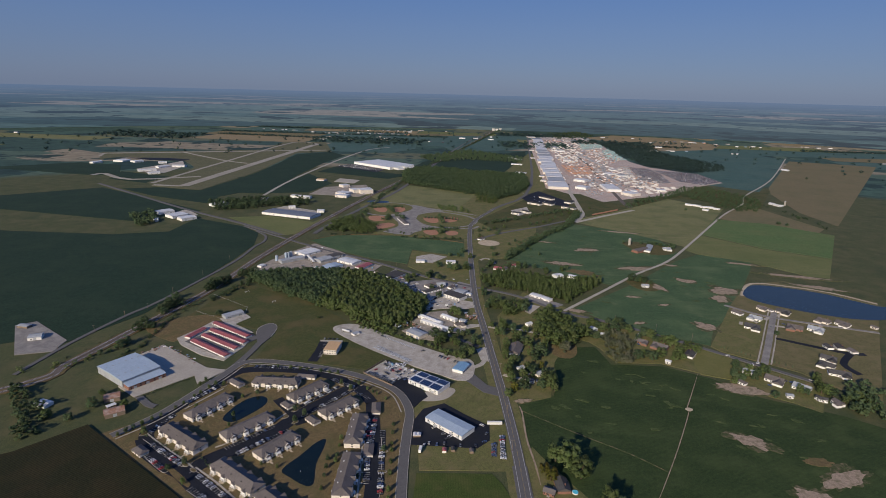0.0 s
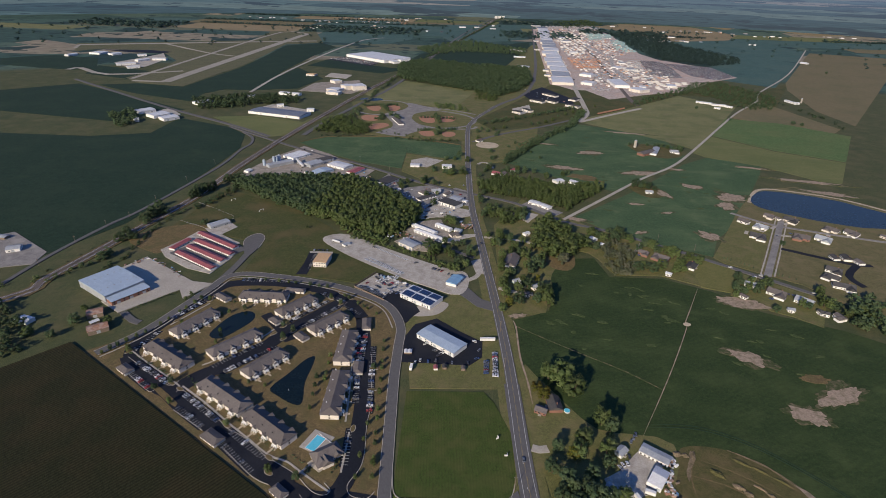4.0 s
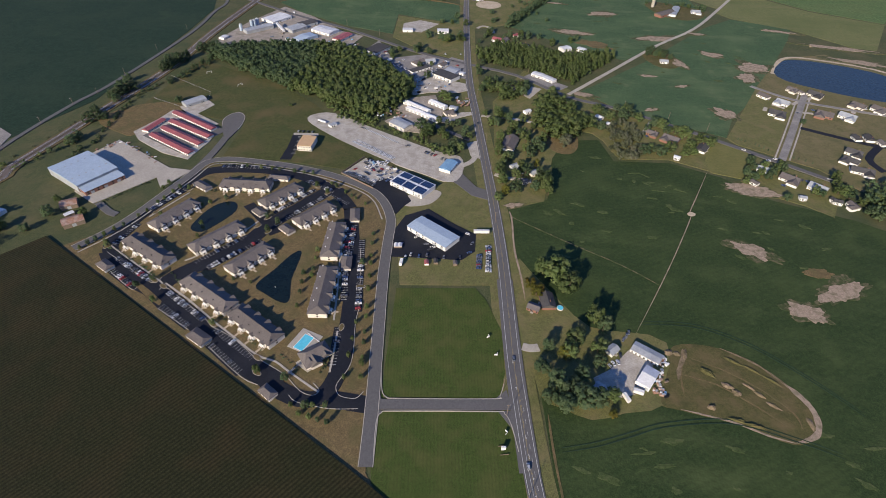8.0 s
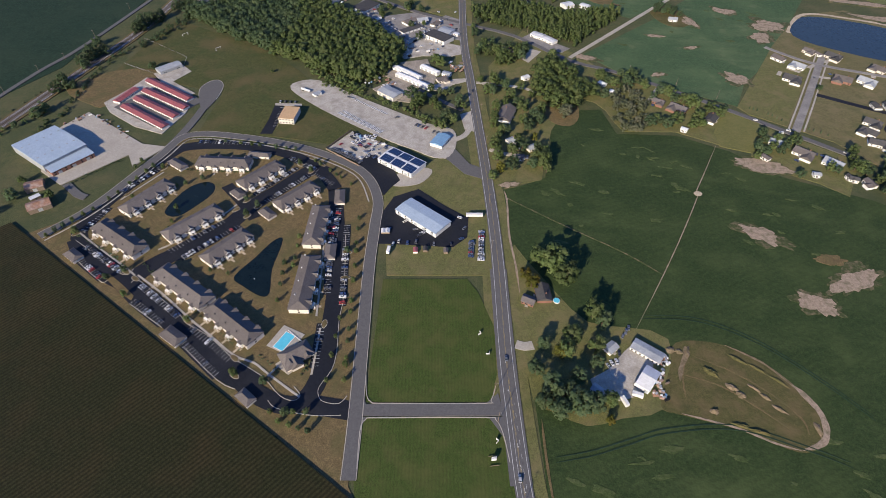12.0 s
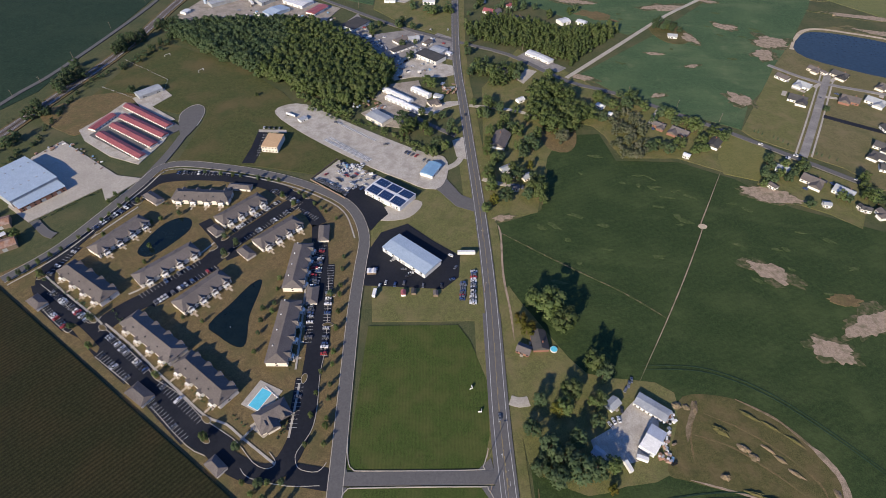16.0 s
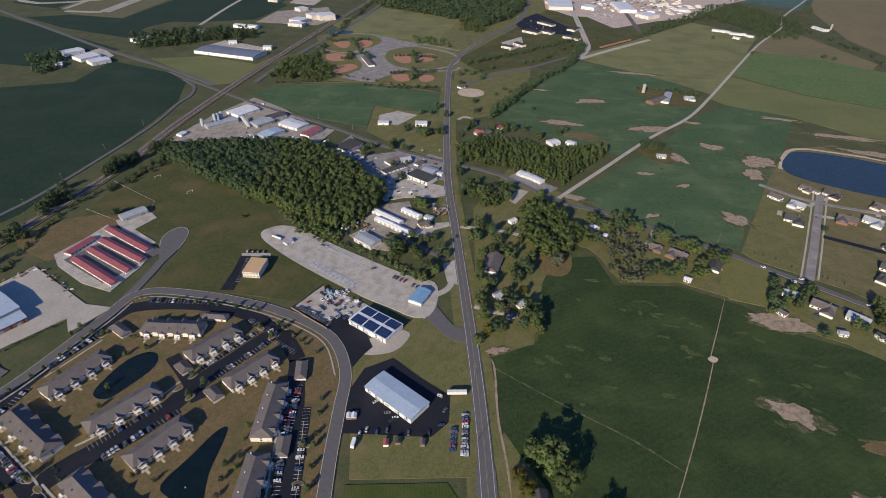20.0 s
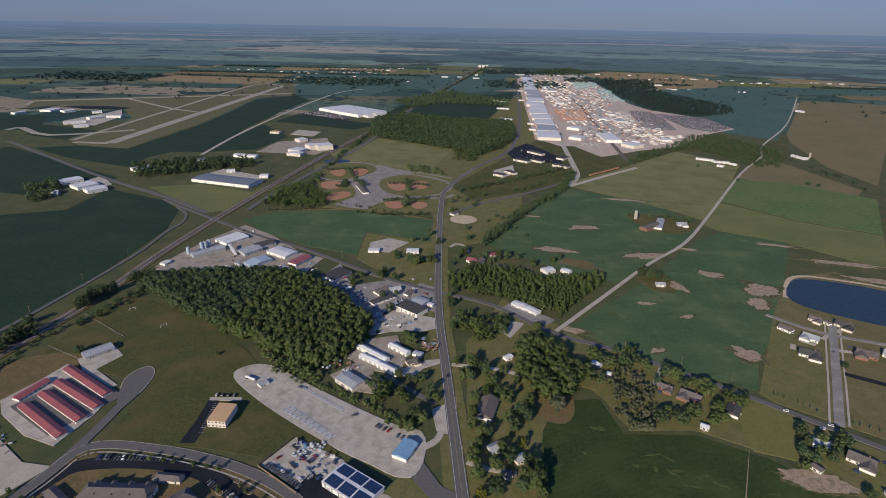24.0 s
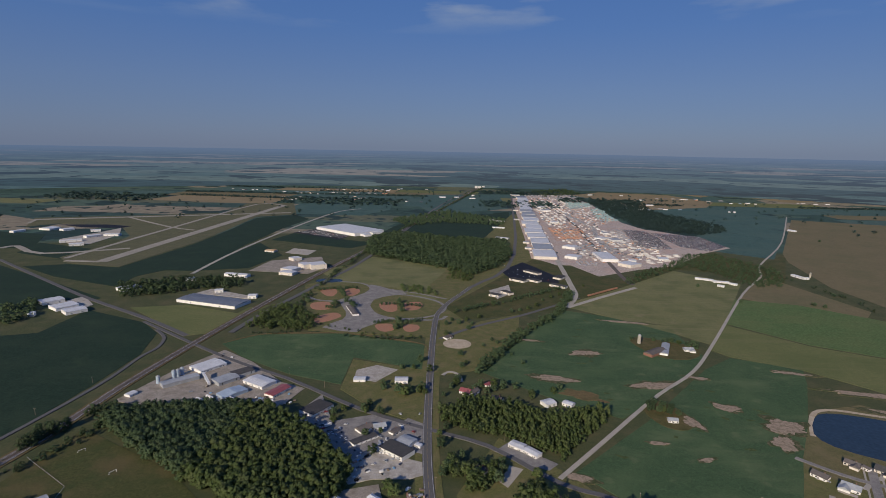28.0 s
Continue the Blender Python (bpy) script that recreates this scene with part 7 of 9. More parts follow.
# farmyard on the dirt-bike side
hall("barn", "bright white metal barn", "barn", 150.2, 320.3, -35.4, 9.5, 17.5, 4.5, 2.2, "white", "metal_white", 0, 0.4, 0, 2, ribs=True)
hall("long_shed", "long open-fronted shed with a grey tin roof", "shed", 154.8, 343.2, -35, 21.4, 9.6, 3, 1.0, "white", "metal_grey", 0, 0.4, 0, 7, ribs=True)
for x, y, rot, L in ((141.5, 308.6, -18, 6.1), (144.1, 315.1, -37, 4.3), (132.1, 303.1, -67, 4.8)):
    trailer(x, y, rot, max(L, 7), "white", "white trailer beside the barn", 0.4)
for i, (x, y) in enumerate([(140.5, 356.3), (143.5, 360.5), (145.9, 364.0), (135.2, 341.4), (132.3, 334.4), (128.8, 333.1), (126.2, 330.4), (164.1, 335.8), (166.9, 338.5), (157.9, 318.0), (158.7, 313.4), (158.4, 308.7), (154.2, 310.7)]):
    if i < 7:
        car(x, y, 60 + 10 * i, 0.45, where="parked in the farmyard", group="farmyard cars")
    else:
        t = thing("scrap_heap", "heap of rusty scrap beside the barn", "scrap", "scrap heaps", pose(x, y, 0.35, 0, 0, 31 * i))
        part("scrap_mound", Shape().box(0, 0, 0, 4.5, 3.2, 1.2, 0, 0.5), M["rust"], t)
        bit("sheet", t, "metal_grey", 0.6, 0.3, 1.0, 2.4, 1.2, 0.3, 30)
        bit("tank", t, "metal_white", -1.2, 0.9, 0.8, 1.4, 0.9, 0.9, 12)
t = thing("garden_pool", "round above-ground pool of turquoise water", "swimming pool", "", pose(95.5, 385.7, 0.36))
part("wall", Shape().tube(0, 0, 0, 2.6, 1.1, None, 24), M["white"], t)
part("water", Shape().tube(0, 0, 0.5, 2.4, 0.64, None, 24), M["pool"], t)
for x, y in [(355.9, 633.6), (355.4, 632.7)] + [(365.1, 637.7), (336.1, 655.7)]:
    car(x, y, 160, ROAD, 0, "suv", "standing on the lane")
car(56.0, 331.8, 95, ROAD, 3, "sedan", "on the main road", "cars on the road")
car(61.9, 249.3, 95, ROAD, 1, "suv", "on the main road", "cars on the road")
car(26.3, 691.2, 95, ROAD, 2, "pickup", "on the main road", "cars on the road")


# drives of the estate houses
for x, y, r, L in ((404.0, 768.0, 60, 12), (425.0, 778.0, -40, 16), (452.0, 790.0, 40, 14), (478.0, 806.0, 40, 12), (455.0, 762.0, -10, 16), (520.0, 772.0, 60, 12)):
    ob = part("driveway", Shape().box(x, y, -0.3, L, 5.0, LOT + 0.36, r), M["concrete"])
    tagged(ob, "pale concrete drive of a new house", "driveway", kind="structure")
# pavements and kerbs of the new street
NEW = [(372.9, 637.4), (406.7, 695.3), (481.3, 825.8)]
for k in (-8.5, 8.5):
    way("path", [(x + k, y) for x, y in NEW], 1.5, LOT + 0.02, "concrete", "pale new pavement beside the street", 1, "path")
# farms by the country road
t = thing("tower_silo", "tall pale concrete silo on a farm", "silo", "", pose(353.7, 1190, 0))
part("shaft", Shape().tube(0, 0, 0, 3.0, 15, None, 20), M["concrete"], t)
part("dome", Shape().tube(0, 0, 15, 3.0, 2.0, 0.6, 20), M["metal_grey"], t)
hall("barn", "large dark-roofed brick barn on a farm", "barn", 364.7, 1143, 39, 41.0, 15.6, 4.5, 3.0, "brickwall", "shingle", 0, 0.5, 3, 1)
hall("barn", "long low barn with a tin roof", "barn", 386.9, 1160, 67, 53.6, 12.0, 3.5, 2.0, "white", "metal_grey", 0, 0.5, 3, 1)
house(425.8, 1161, -6, 15.3, 13.2, "metal_grey", "white", "white two-winged farmhouse with a grey roof", wing=1)
lawn("bike", "worn farmyard round the silo", [(341.3, 1202), (365.0, 1222), (400.0, 1206), (440.0, 1180), (436.0, 1140), (400.0, 1118), (362.0, 1135)], PATCH, 3)
lawn("bike", "rough grass islet with a house and trees", [(283.0, 950), (305.0, 968), (325.0, 950), (334.0, 915), (318.0, 893.0), (297.1, 896.4), (283.9, 919)], PATCH, 3)
patch("soil", "bare sandy corner of the islet", 331.0, 912.0, 6, 12, 20, 71)
house(307.1, 913, -5, 11.4, 10.8, "metal_grey", "white")
for p in ((677.3, 1687, -29, 42.8, 12.0), (708.2, 1660, -13, 36.8, 12.0), (729.8, 1639, -38, 16.7, 10.8), (688.5, 1617, -40, 15.6, 9.6)):
    hall("barn", "long white farm shed", "barn", *p, 3.5, 1.6, "white", "metal_white", 0, 0.4, 4, 1, group="farm sheds")
for p in ((950, 1746, -77, 33.1, 12.0), (957, 1724, 6, 15.8, 9.6)):
    hall("barn", "white barn on a far farm", "barn", *p, 4, 1.8, "white", "metal_white", 0, 0.4, 3, 1)
t = thing("tower_silo", "slim pale silo beside a far barn", "silo", "", pose(983, 1746, 0))
part("shaft", Shape().tube(0, 0, 0, 2.5, 13, None, 16), M["concrete"], t)
part("dome", Shape().tube(0, 0, 13, 2.5, 1.6, 0.5, 16), M["metal_grey"], t)
house(1464, 2654, -67, 33.5, 14.4, "metal_white", "white")
# lake
slab("lake", loop([(464.8, 894.5), (490.1, 934), (513.6, 948), (557.0, 940), (616.3, 912), (664.6, 864.6)] + [(740, 850)] + [(624.3, 803.7), (558.1, 812.9), (505.5, 839.5), (470.5, 865.6)], 2), LAWN + 0.05, "lake", "long blue lake behind the houses", 0, "water")
way("bank", [(460.5, 888.9), (490.7, 940), (519.9, 958), (561.5, 949), (622.8, 924), (671.3, 874.7)], 5.0, LAWN + 0.04, "sand", "pale sandy bank of the lake", 3, "bank")

# ---- ball park ----
lot("worn", "grey apron of the ball park", [(-213.4, 1407), (-191.6, 1450), (-169.9, 1507), (-169.1, 1550), (-118.0, 1512), (-72.3, 1477), (-110.3, 1453), (-139.9, 1418), (-147.1, 1374), (-123.8, 1317), (-89.5, 1295), (-97.9, 1276), (-132.0, 1227), (-138.0, 1205), (-204.3, 1227), (-177.7, 1276), (-182.0, 1327)], PATCH - 0.06, 2)
for line in ([(-144.8, 1374), (-138.4, 1432), (-88.9, 1465), (-14.9, 1430), (15.1, 1373), (-8.5, 1313), (-69.2, 1289), (-120.5, 1317), (-144.8, 1374)], [(-297.3, 1444), (-262.1, 1406), (-212.4, 1402), (-172.2, 1447), (-159.5, 1508), (-192.5, 1559), (-249.8, 1570)], [(-88.6, 1288), (-1.8, 1288), (19.1, 1315)], [(-117.3, 1507), (-49.5, 1479), (15.6, 1438)]):
    way("path", line, 6.0, PATCH - 0.01, "worn", "grey drive round the ball diamonds", 4, "path")
for poly in ([(-141.3, 1375), (-133.4, 1423), (-87.4, 1451), (-18.0, 1421), (8.1, 1373), (-12.4, 1324), (-70.8, 1304), (-118.3, 1325)], [(-296.5, 1464), (-288.6, 1532), (-247.3, 1558), (-191.5, 1553), (-165.6, 1513), (-174.7, 1461), (-215.4, 1415), (-263.2, 1420)], [(-129.2, 1211), (-86.8, 1274), (-3.2, 1274), (-3.5, 1201), (-66.3, 1193)]):
    slab("lawn", poly, PATCH - 0.02, "lawn", "round grass outfield of ball diamonds", 4, "lawn")
for poly in ([(-274.1, 1486), (-248.4, 1504), (-231.5, 1470), (-235.0, 1436), (-253.2, 1444)], [(-217.8, 1497), (-194.1, 1510), (-182.1, 1480), (-190.7, 1445), (-207.4, 1453)], [(-122.8, 1394), (-93.2, 1396), (-81.5, 1348), (-94.3, 1331), (-115.6, 1353)], [(-72.6, 1394), (-44.0, 1410), (-32.5, 1385), (-41.7, 1352), (-66.7, 1349)], [(-110.2, 1251), (-82.5, 1257), (-72.3, 1226), (-88.8, 1212), (-104.1, 1226)], [(-57.7, 1253), (-33.7, 1255), (-27.8, 1233), (-38.7, 1216), (-53.4, 1221)], [(-264.6, 1380), (-234.1, 1391), (-214.6, 1360), (-225.9, 1334), (-253.7, 1340)], [(-234.5, 1281), (-204.7, 1317), (-184.5, 1297), (-198.4, 1267), (-221.1, 1252)]):
    slab("infield", poly, PATCH + 0.03, "redclay", "orange-red clay infield", 3, "ball field")
slab("infield", blob(41.6, 1162, 20, 19, 0, 2, 24, 0.05), PATCH + 0.03, "sand", "pale sandy ball diamond", 0, "ball field")
hall("pavilion", "small grey pavilion between the ball diamonds", "pavilion", -169.4, 1331, -67, 65.4, 12.0, 3.5, 1.4, "white", "shingle", 3, 0.6, 3, 1)
slab("pond", blob(-275.5, 1578, 28, 16, 0, 5, 20, 0.2), PATCH, "lake", "small blue pond by the highway", 0, "water")

# ---- clutter of the yards ----
def clutter(poly, n, label, seed, z=LOT, big=1.0):
    """Small crates, machines and containers strewn over a yard."""
    rng = random.Random(seed)
    xs, ys = [p[0] for p in poly], [p[1] for p in poly]
    mats = ("metal_white", "rust", "metal_grey", "wood", "metal_strong_blue", "tyre", "white", "metal_slate")
    made = 0
    while made < n:
        x, y = rng.uniform(min(xs), max(xs)), rng.uniform(min(ys), max(ys))
        if not inside(x, y, poly):
            continue
        made += 1
        m = rng.choice(mats)
        l, w, h = rng.uniform(1.5, 5.0) * big, rng.uniform(1.2, 2.4) * big, rng.uniform(0.7, 2.2) * big
        ob = new("crate", unit_box(m))
        ob.matrix_basis = pose(x, y, z, 0, 0, rng.choice((25, 115, 40, 70))) @ Matrix.Diagonal((l, w, h, 1))
        tagged(ob, label, "yard clutter", "yard clutter")


clutter([(-338.5, 931), (-293.8, 973), (-252.0, 929), (-263.9, 902), (-316.8, 903)], 26, "crates and machines strewn over the works' yard", 1)
clutter([(-356.6, 1010), (-325.4, 1092), (-299.6, 1074), (-337.3, 1034)], 14, "crates and machines strewn over the works' yard", 2)
clutter([(-244.5, 929), (-176.7, 962), (-157.6, 936), (-191.1, 908), (-233.0, 899.4)], 26, "crates and machines strewn over the works' yard", 3)
clutter([(-74.0, 784.4), (-40.6, 836.2), (-4.9, 806.8), (-26.7, 776.3), (-55.7, 767.8)], 24, "crates and machines in the depot yard", 4)
clutter([(-70.8, 818.4), (-41.4, 842.9), (-33.2, 830.1), (-60.7, 797.0)], 10, "red and rusty machines in the depot yard", 5)
clutter([(-91.1, 695.0), (-73.5, 711.7), (-62.3, 696.8), (-78.6, 687.5)], 12, "crates behind the steel hall", 6)
clutter([(-112.3, 717.0), (-81.8, 725.2), (-71.7, 702.0), (-101.3, 694.3)], 18, "lumber and parts stacked under trees", 7)
clutter([(-4.2, 761.6), (13.6, 759.6), (13.0, 739.5), (-2.5, 741.4)], 12, "old machines by the main road", 8)
clutter([(154.1, 327.5), (166.8, 333.4), (161.0, 306.6), (151.1, 305.9)], 20, "scrap and boxes beside the farm barn", 9, 0.42, 0.8)
clutter([(165.8, 342.6), (169.8, 338.8), (167.0, 330.9), (163.3, 335.7)], 8, "scrap and boxes beside the farm shed", 10, 0.42, 0.8)
clutter([(-384.0, 609.4), (-371.0, 608.2), (-314.4, 571.8), (-319.4, 567.3)], 16, "pallets along the warehouse yard fence", 11, LOT, 0.7)
clutter([(-397.4, 588.1), (-384.0, 609.4), (-377.6, 605.4), (-391.7, 583.1)], 8, "containers along the warehouse yard", 12, LOT, 0.9)
clutter([(-102.9, 595.9), (-92.8, 598.3), (-57.3, 578.2), (-66.8, 573.7)], 12, "parts stacked at the car yard's edge", 13)
clutter([(165.8, 1809), (230.7, 1817), (283.7, 1651), (207.6, 1613)], 14, "vans and bins by the motel", 14)
for x, y in [(-97.7, 859.9), (-92.2, 853.2), (-88.8, 860.6), (-81.5, 840.1), (-73.6, 833.9), (-89.5, 839.5), (-99.5, 845.7), (-66.5, 823.8), (-62.6, 848.3), (-42.7, 852.5), (-28.2, 857.7), (-14.6, 883.8), (-6.1, 866.5), (1.5, 855.6), (-9.8, 827.8), (-2.9, 823.1), (-13.8, 800.1), (-30.2, 805.0), (-42.0, 798.2), (-46.5, 786.2), (-56.6, 791.3)]:
    car(x, y, random.choice((20, 60, 110, 150)), LOT, where="parked in a yard by the crossroads", group="cars in the yards")
for x, y in [(418.3, 797.2), (432.6, 778.5), (442.9, 760.2), (466.2, 770.4), (474.4, 748.7), (492.8, 747.0), (539.1, 780.4), (547.4, 767.8), (352.6, 583.8), (377.6, 596.1), (382.3, 592.8), (409.2, 601.7)] + [(254.4, 664.7), (229.3, 678.3), (62.2, 623.9), (73.8, 582.4), (83.0, 567.6), (63.7, 788.5)]:
    car(x, y, random.uniform(0, 180), 0.5, where="parked beside a house", group="cars by the houses")
for x, y in [(173.0, 1703), (186.3, 1718), (199.9, 1733), (213.8, 1748), (218.4, 1708), (228.1, 1689), (238.3, 1677), (199.8, 1673), (186.8, 1659), (255.5, 1654), (267.3, 1637)]:
    car(x, y, 70, LOT, where="parked at the motel", group="motel cars")

# ---- works, airport and far places ----
hall("warehouse", "very long low warehouse with a dark grey roof", "warehouse", -466.7, 1366, -16.2, 144.9, 51.1, 6, 1.6, "white", "metal_slate", 0, 0.4, 0, 8, ribs=True)
lot("gravel", "pale yard behind the long warehouse", [(-537.7, 1430), (-518.8, 1471), (-407.9, 1419), (-405.4, 1397), (-489.4, 1420)])
for p in ((-789.4, 1335, 54, 39.4, 31.2), (-737.9, 1301, 57, 40.4, 36.0), (-698.7, 1276, 52, 36.0, 28.8), (-697.7, 1451, 63, 42.5, 31.2), (-604.2, 1544, 45, 18.3, 16.8), (-512.7, 1599, -11, 63.2, 16.8), (-491.1, 1446, 22, 17.5, 14.4), (-401.0, 1410, 6, 17.9, 16.8), (-760.4, 1247, 25, 10.5, 14.4)):
    hall("warehouse", "pale metal hall by the airport road", "warehouse", *p, 6, 1.4, "white", "metal_white", 0, 0.4, 0, 3)
lot("gravel", "pale yard of the airport road halls", [(-777.6, 1318), (-754.1, 1385), (-695.8, 1326), (-703.2, 1264)])
lot("dustyard", "pale yard of the plant", [(-507.6, 1659), (-494.3, 1793), (-367.0, 1867), (-320.8, 1715), (-347.1, 1644)], LOT - 0.05)
for p, h in (((-400.0, 1673, -25, 39.0, 36.0), 8), ((-341.1, 1715, 28, 41.2, 40.8), 13), ((-430.1, 1810, 45, 26.7, 28.8), 8), ((-395.2, 1634, -13, 38.8, 26.4), 7), ((-374.0, 1713, -49, 35.2, 24.0), 12)):
    hall("plant_building", "pale flat-roofed factory block", "factory", *p, h, 0.4, "siding", "metal_white", 0, 0.2, 6, 2)
lot("concrete", "pale concrete apron by the plant", [(-490.0, 1991), (-409.2, 1962), (-415.1, 1887), (-492.5, 1913)])
hall("shed", "small brown shed by the plant", "shed", -541.3, 1928, -11, 30.8, 24.0, 5, 1.5, "siding", "tanroof", 0, 0.4, 0, 2)
hall("plant_building", "huge white flat-roofed factory", "factory", -390.4, 2387, -39.2, 234.6, 142.8, 10, 0.6, "white", "metal_white", 0, 0.3, 0, 12)
for p in ((-311.5, 2281, -49, 48.3, 31.2), (-282.7, 2335, 47, 46.1, 36.0)):
    hall("plant_building", "white flat-roofed annex of the factory", "factory", *p, 7, 0.5, "white", "metal_white", 0, 0.3, 0, 2)
lot("blacktop", "black car park of the white factory", [(-588.7, 2313), (-528.3, 2412), (-363.0, 2265), (-384.4, 2172)])


def car_field(poly, n, label, seed, step=(6.2, 2.9), rot=0.0):
    """A great many distant cars in rows, joined."""
    rng = random.Random(seed)
    sh = Shape()
    xs, ys = [p[0] for p in poly], [p[1] for p in poly]
    c, s = math.cos(radians(rot)), math.sin(radians(rot))
    cx, cy = (min(xs) + max(xs)) / 2, (min(ys) + max(ys)) / 2
    R = max(max(xs) - min(xs), max(ys) - min(ys))
    u = -R
    while u < R:
        v = -R
        while v < R:
            x, y = cx + u * c - v * s, cy + u * s + v * c
            if inside(x, y, poly) and rng.random() < n:
                sh.box(x, y, LOT, 4.6, 1.8, 0.9, rot)
                sh.box(x - 0.2, y, LOT + 0.9, 2.4, 1.5, 0.55, rot, 0.8)
            v += step[1]
        u += step[0]
    ob = part("parked_cars", sh, CARMIX)
    return tagged(ob, label, "cars", kind="stuff")


CARMIX = bpy.data.materials.new("mixed_far_car_paint")
CARMIX.use_nodes = True
cn = CARMIX.node_tree
cr = cn.nodes.new("ShaderNodeValToRGB")
cr.color_ramp.interpolation = "CONSTANT"
for k, (at, c) in enumerate(((0.0, (0.015, 0.016, 0.022, 1)), (0.4, (0.06, 0.065, 0.085, 1)), (0.62, (0.03, 0.05, 0.12, 1)), (0.74, (0.2, 0.2, 0.22, 1)), (0.85, (0.55, 0.55, 0.56, 1)), (0.96, (0.22, 0.03, 0.03, 1)))):
    e = cr.color_ramp.elements[k] if k < 2 else cr.color_ramp.elements.new(at)
    e.position, e.color = at, c
cn.links.new(cn.nodes.new("ShaderNodeNewGeometry").outputs["Random Per Island"], cr.inputs[0])
cn.links.new(cr.outputs[0], cn.nodes["Principled BSDF"].inputs["Base Color"])
cn.nodes["Principled BSDF"].inputs["Roughness"].default_value = 0.4
car_field([(-582.5, 2329), (-524.4, 2397), (-367.1, 2264), (-389.8, 2196)], 0.5, "rows of cars parked by the white factory", 1, (9, 3))

# great works yard with its row of halls
YARD = [(381.3, 3978), (526.1, 4239), (810.9, 4359), (844.1, 3766), (786.9, 2817), (865.5, 2350), (977, 2186), (875.7, 2109), (666.4, 1852), (542.6, 1793), (409.2, 1696), (361.9, 1832), (320.7, 1827), (289.1, 1888), (259.4, 1918)]
slab("pavement", YARD, LOT - 0.1, "yardground", "dusty pale works yard", 0, "pavement")
A0, B0 = [(455.0, 4100), (298.0, 1905)]
wide = 66.0
long_ = math.hypot(A0[0] - B0[0], A0[1] - B0[1])
rot_ = math.degrees(math.atan2(A0[1] - B0[1], A0[0] - B0[0]))
rng = random.Random(5)
for i in range(18):
    k = (i + 0.5) / 18
    pale = rng.random() < 0.72
    hall("works_hall", "large hall with a pale metal roof in a long row" if pale else "large hall with a grey metal roof in a long row", "factory", B0[0] + (A0[0] - B0[0]) * k + rng.uniform(-6, 6), B0[1] + (A0[1] - B0[1]) * k, rot_ + 90, wide * rng.uniform(0.92, 1.08), long_ / 18 * rng.uniform(0.88, 0.96), 9, 1.2,
         "siding", "metal_white" if pale else rng.choice(("metal_grey", "metal_slate")), 0, 0.4, 0, 2, group="works halls", ribs=False)
for p in ((336.4, 3231, 11, 25.2, 19.2), (304.3, 2838, 10, 21.8, 21.6), (278.3, 2194, -23, 22.7, 19.2), (271.7, 2081, -20, 22.9, 21.6), (279.5, 2010, -24, 18.6, 16.8), (432.0, 4253, 14, 55.9, 48.0), (722.2, 4002, 13, 73.2, 36.0), (671.4, 4264, 14, 87.2, 48.0)):
    hall("shed", "small pale shed beside the works halls", "shed", *p, 5, 1.2, "siding", "metal_grey", 0, 0.3, 0, 1)
for p, h, roof in (((417.3, 2110, -37, 45.6, 40.8), 8, "metal_white"), ((390.8, 1939, -34, 40.3, 40.8), 8, "metal_white"), ((488.8, 1948, -89, 117.0, 48.0), 9, "metal_white"), ((531.3, 1839, -54, 44.6, 48.0), 9, "siding"),
                   ((558.5, 1904, -15, 22.4, 24.0), 6, "metal_white"), ((496.4, 3420, 12, 40.6, 72.0), 8, "metal_white"), ((499.1, 3244, 11, 44.7, 60.0), 8, "metal_grey"), ((466.2, 2757, 10, 29.2, 36.0), 7, "metal_white"),
                   ((617.1, 2457, 9, 23.5, 36.0), 6, "metal_grey"), ((572.6, 2324, -44, 33.0, 48.0), 6, "metal_white"), ((611.9, 2290, 8, 34.7, 48.0), 6, "metal_grey"), ((663.4, 1943, -11, 27.6, 36.0), 6, "metal_white")):
    hall("works_building", "large pale metal building in the works yard", "factory", *p, h, 1.2, "white" if roof != "siding" else "siding", "metal_white" if roof == "siding" else roof, 0, 0.3, 0, 4)
STACKS = [("teal_stack", (0.27, 0.39, 0.385)), ("pale_stack", (0.55, 0.53, 0.5)), ("grey_stack", (0.25, 0.25, 0.27)), ("orange_stack", (0.42, 0.235, 0.155)), ("mixed_goods", None)]


GOODS = bpy.data.materials.new("mixed_goods_and_sheds")
GOODS.use_nodes = True
on = GOODS.node_tree
orr = on.nodes.new("ShaderNodeValToRGB")
orr.color_ramp.interpolation = "CONSTANT"
for k, (at, c) in enumerate(((0.0, (0.72, 0.7, 0.67)), (0.24, (0.4, 0.38, 0.36)), (0.42, (0.12, 0.12, 0.13)), (0.58, (0.42, 0.22, 0.14)), (0.7, (0.2, 0.27, 0.33)), (0.8, (0.55, 0.44, 0.34)), (0.92, (0.06, 0.06, 0.07)))):
    e = orr.color_ramp.elements[k] if k < 2 else orr.color_ramp.elements.new(at)
    e.position, e.color = at, (*c, 1)
on.links.new(on.nodes.new("ShaderNodeNewGeometry").outputs["Random Per Island"], orr.inputs[0])
on.links.new(orr.outputs[0], on.nodes["Principled BSDF"].inputs["Base Color"])


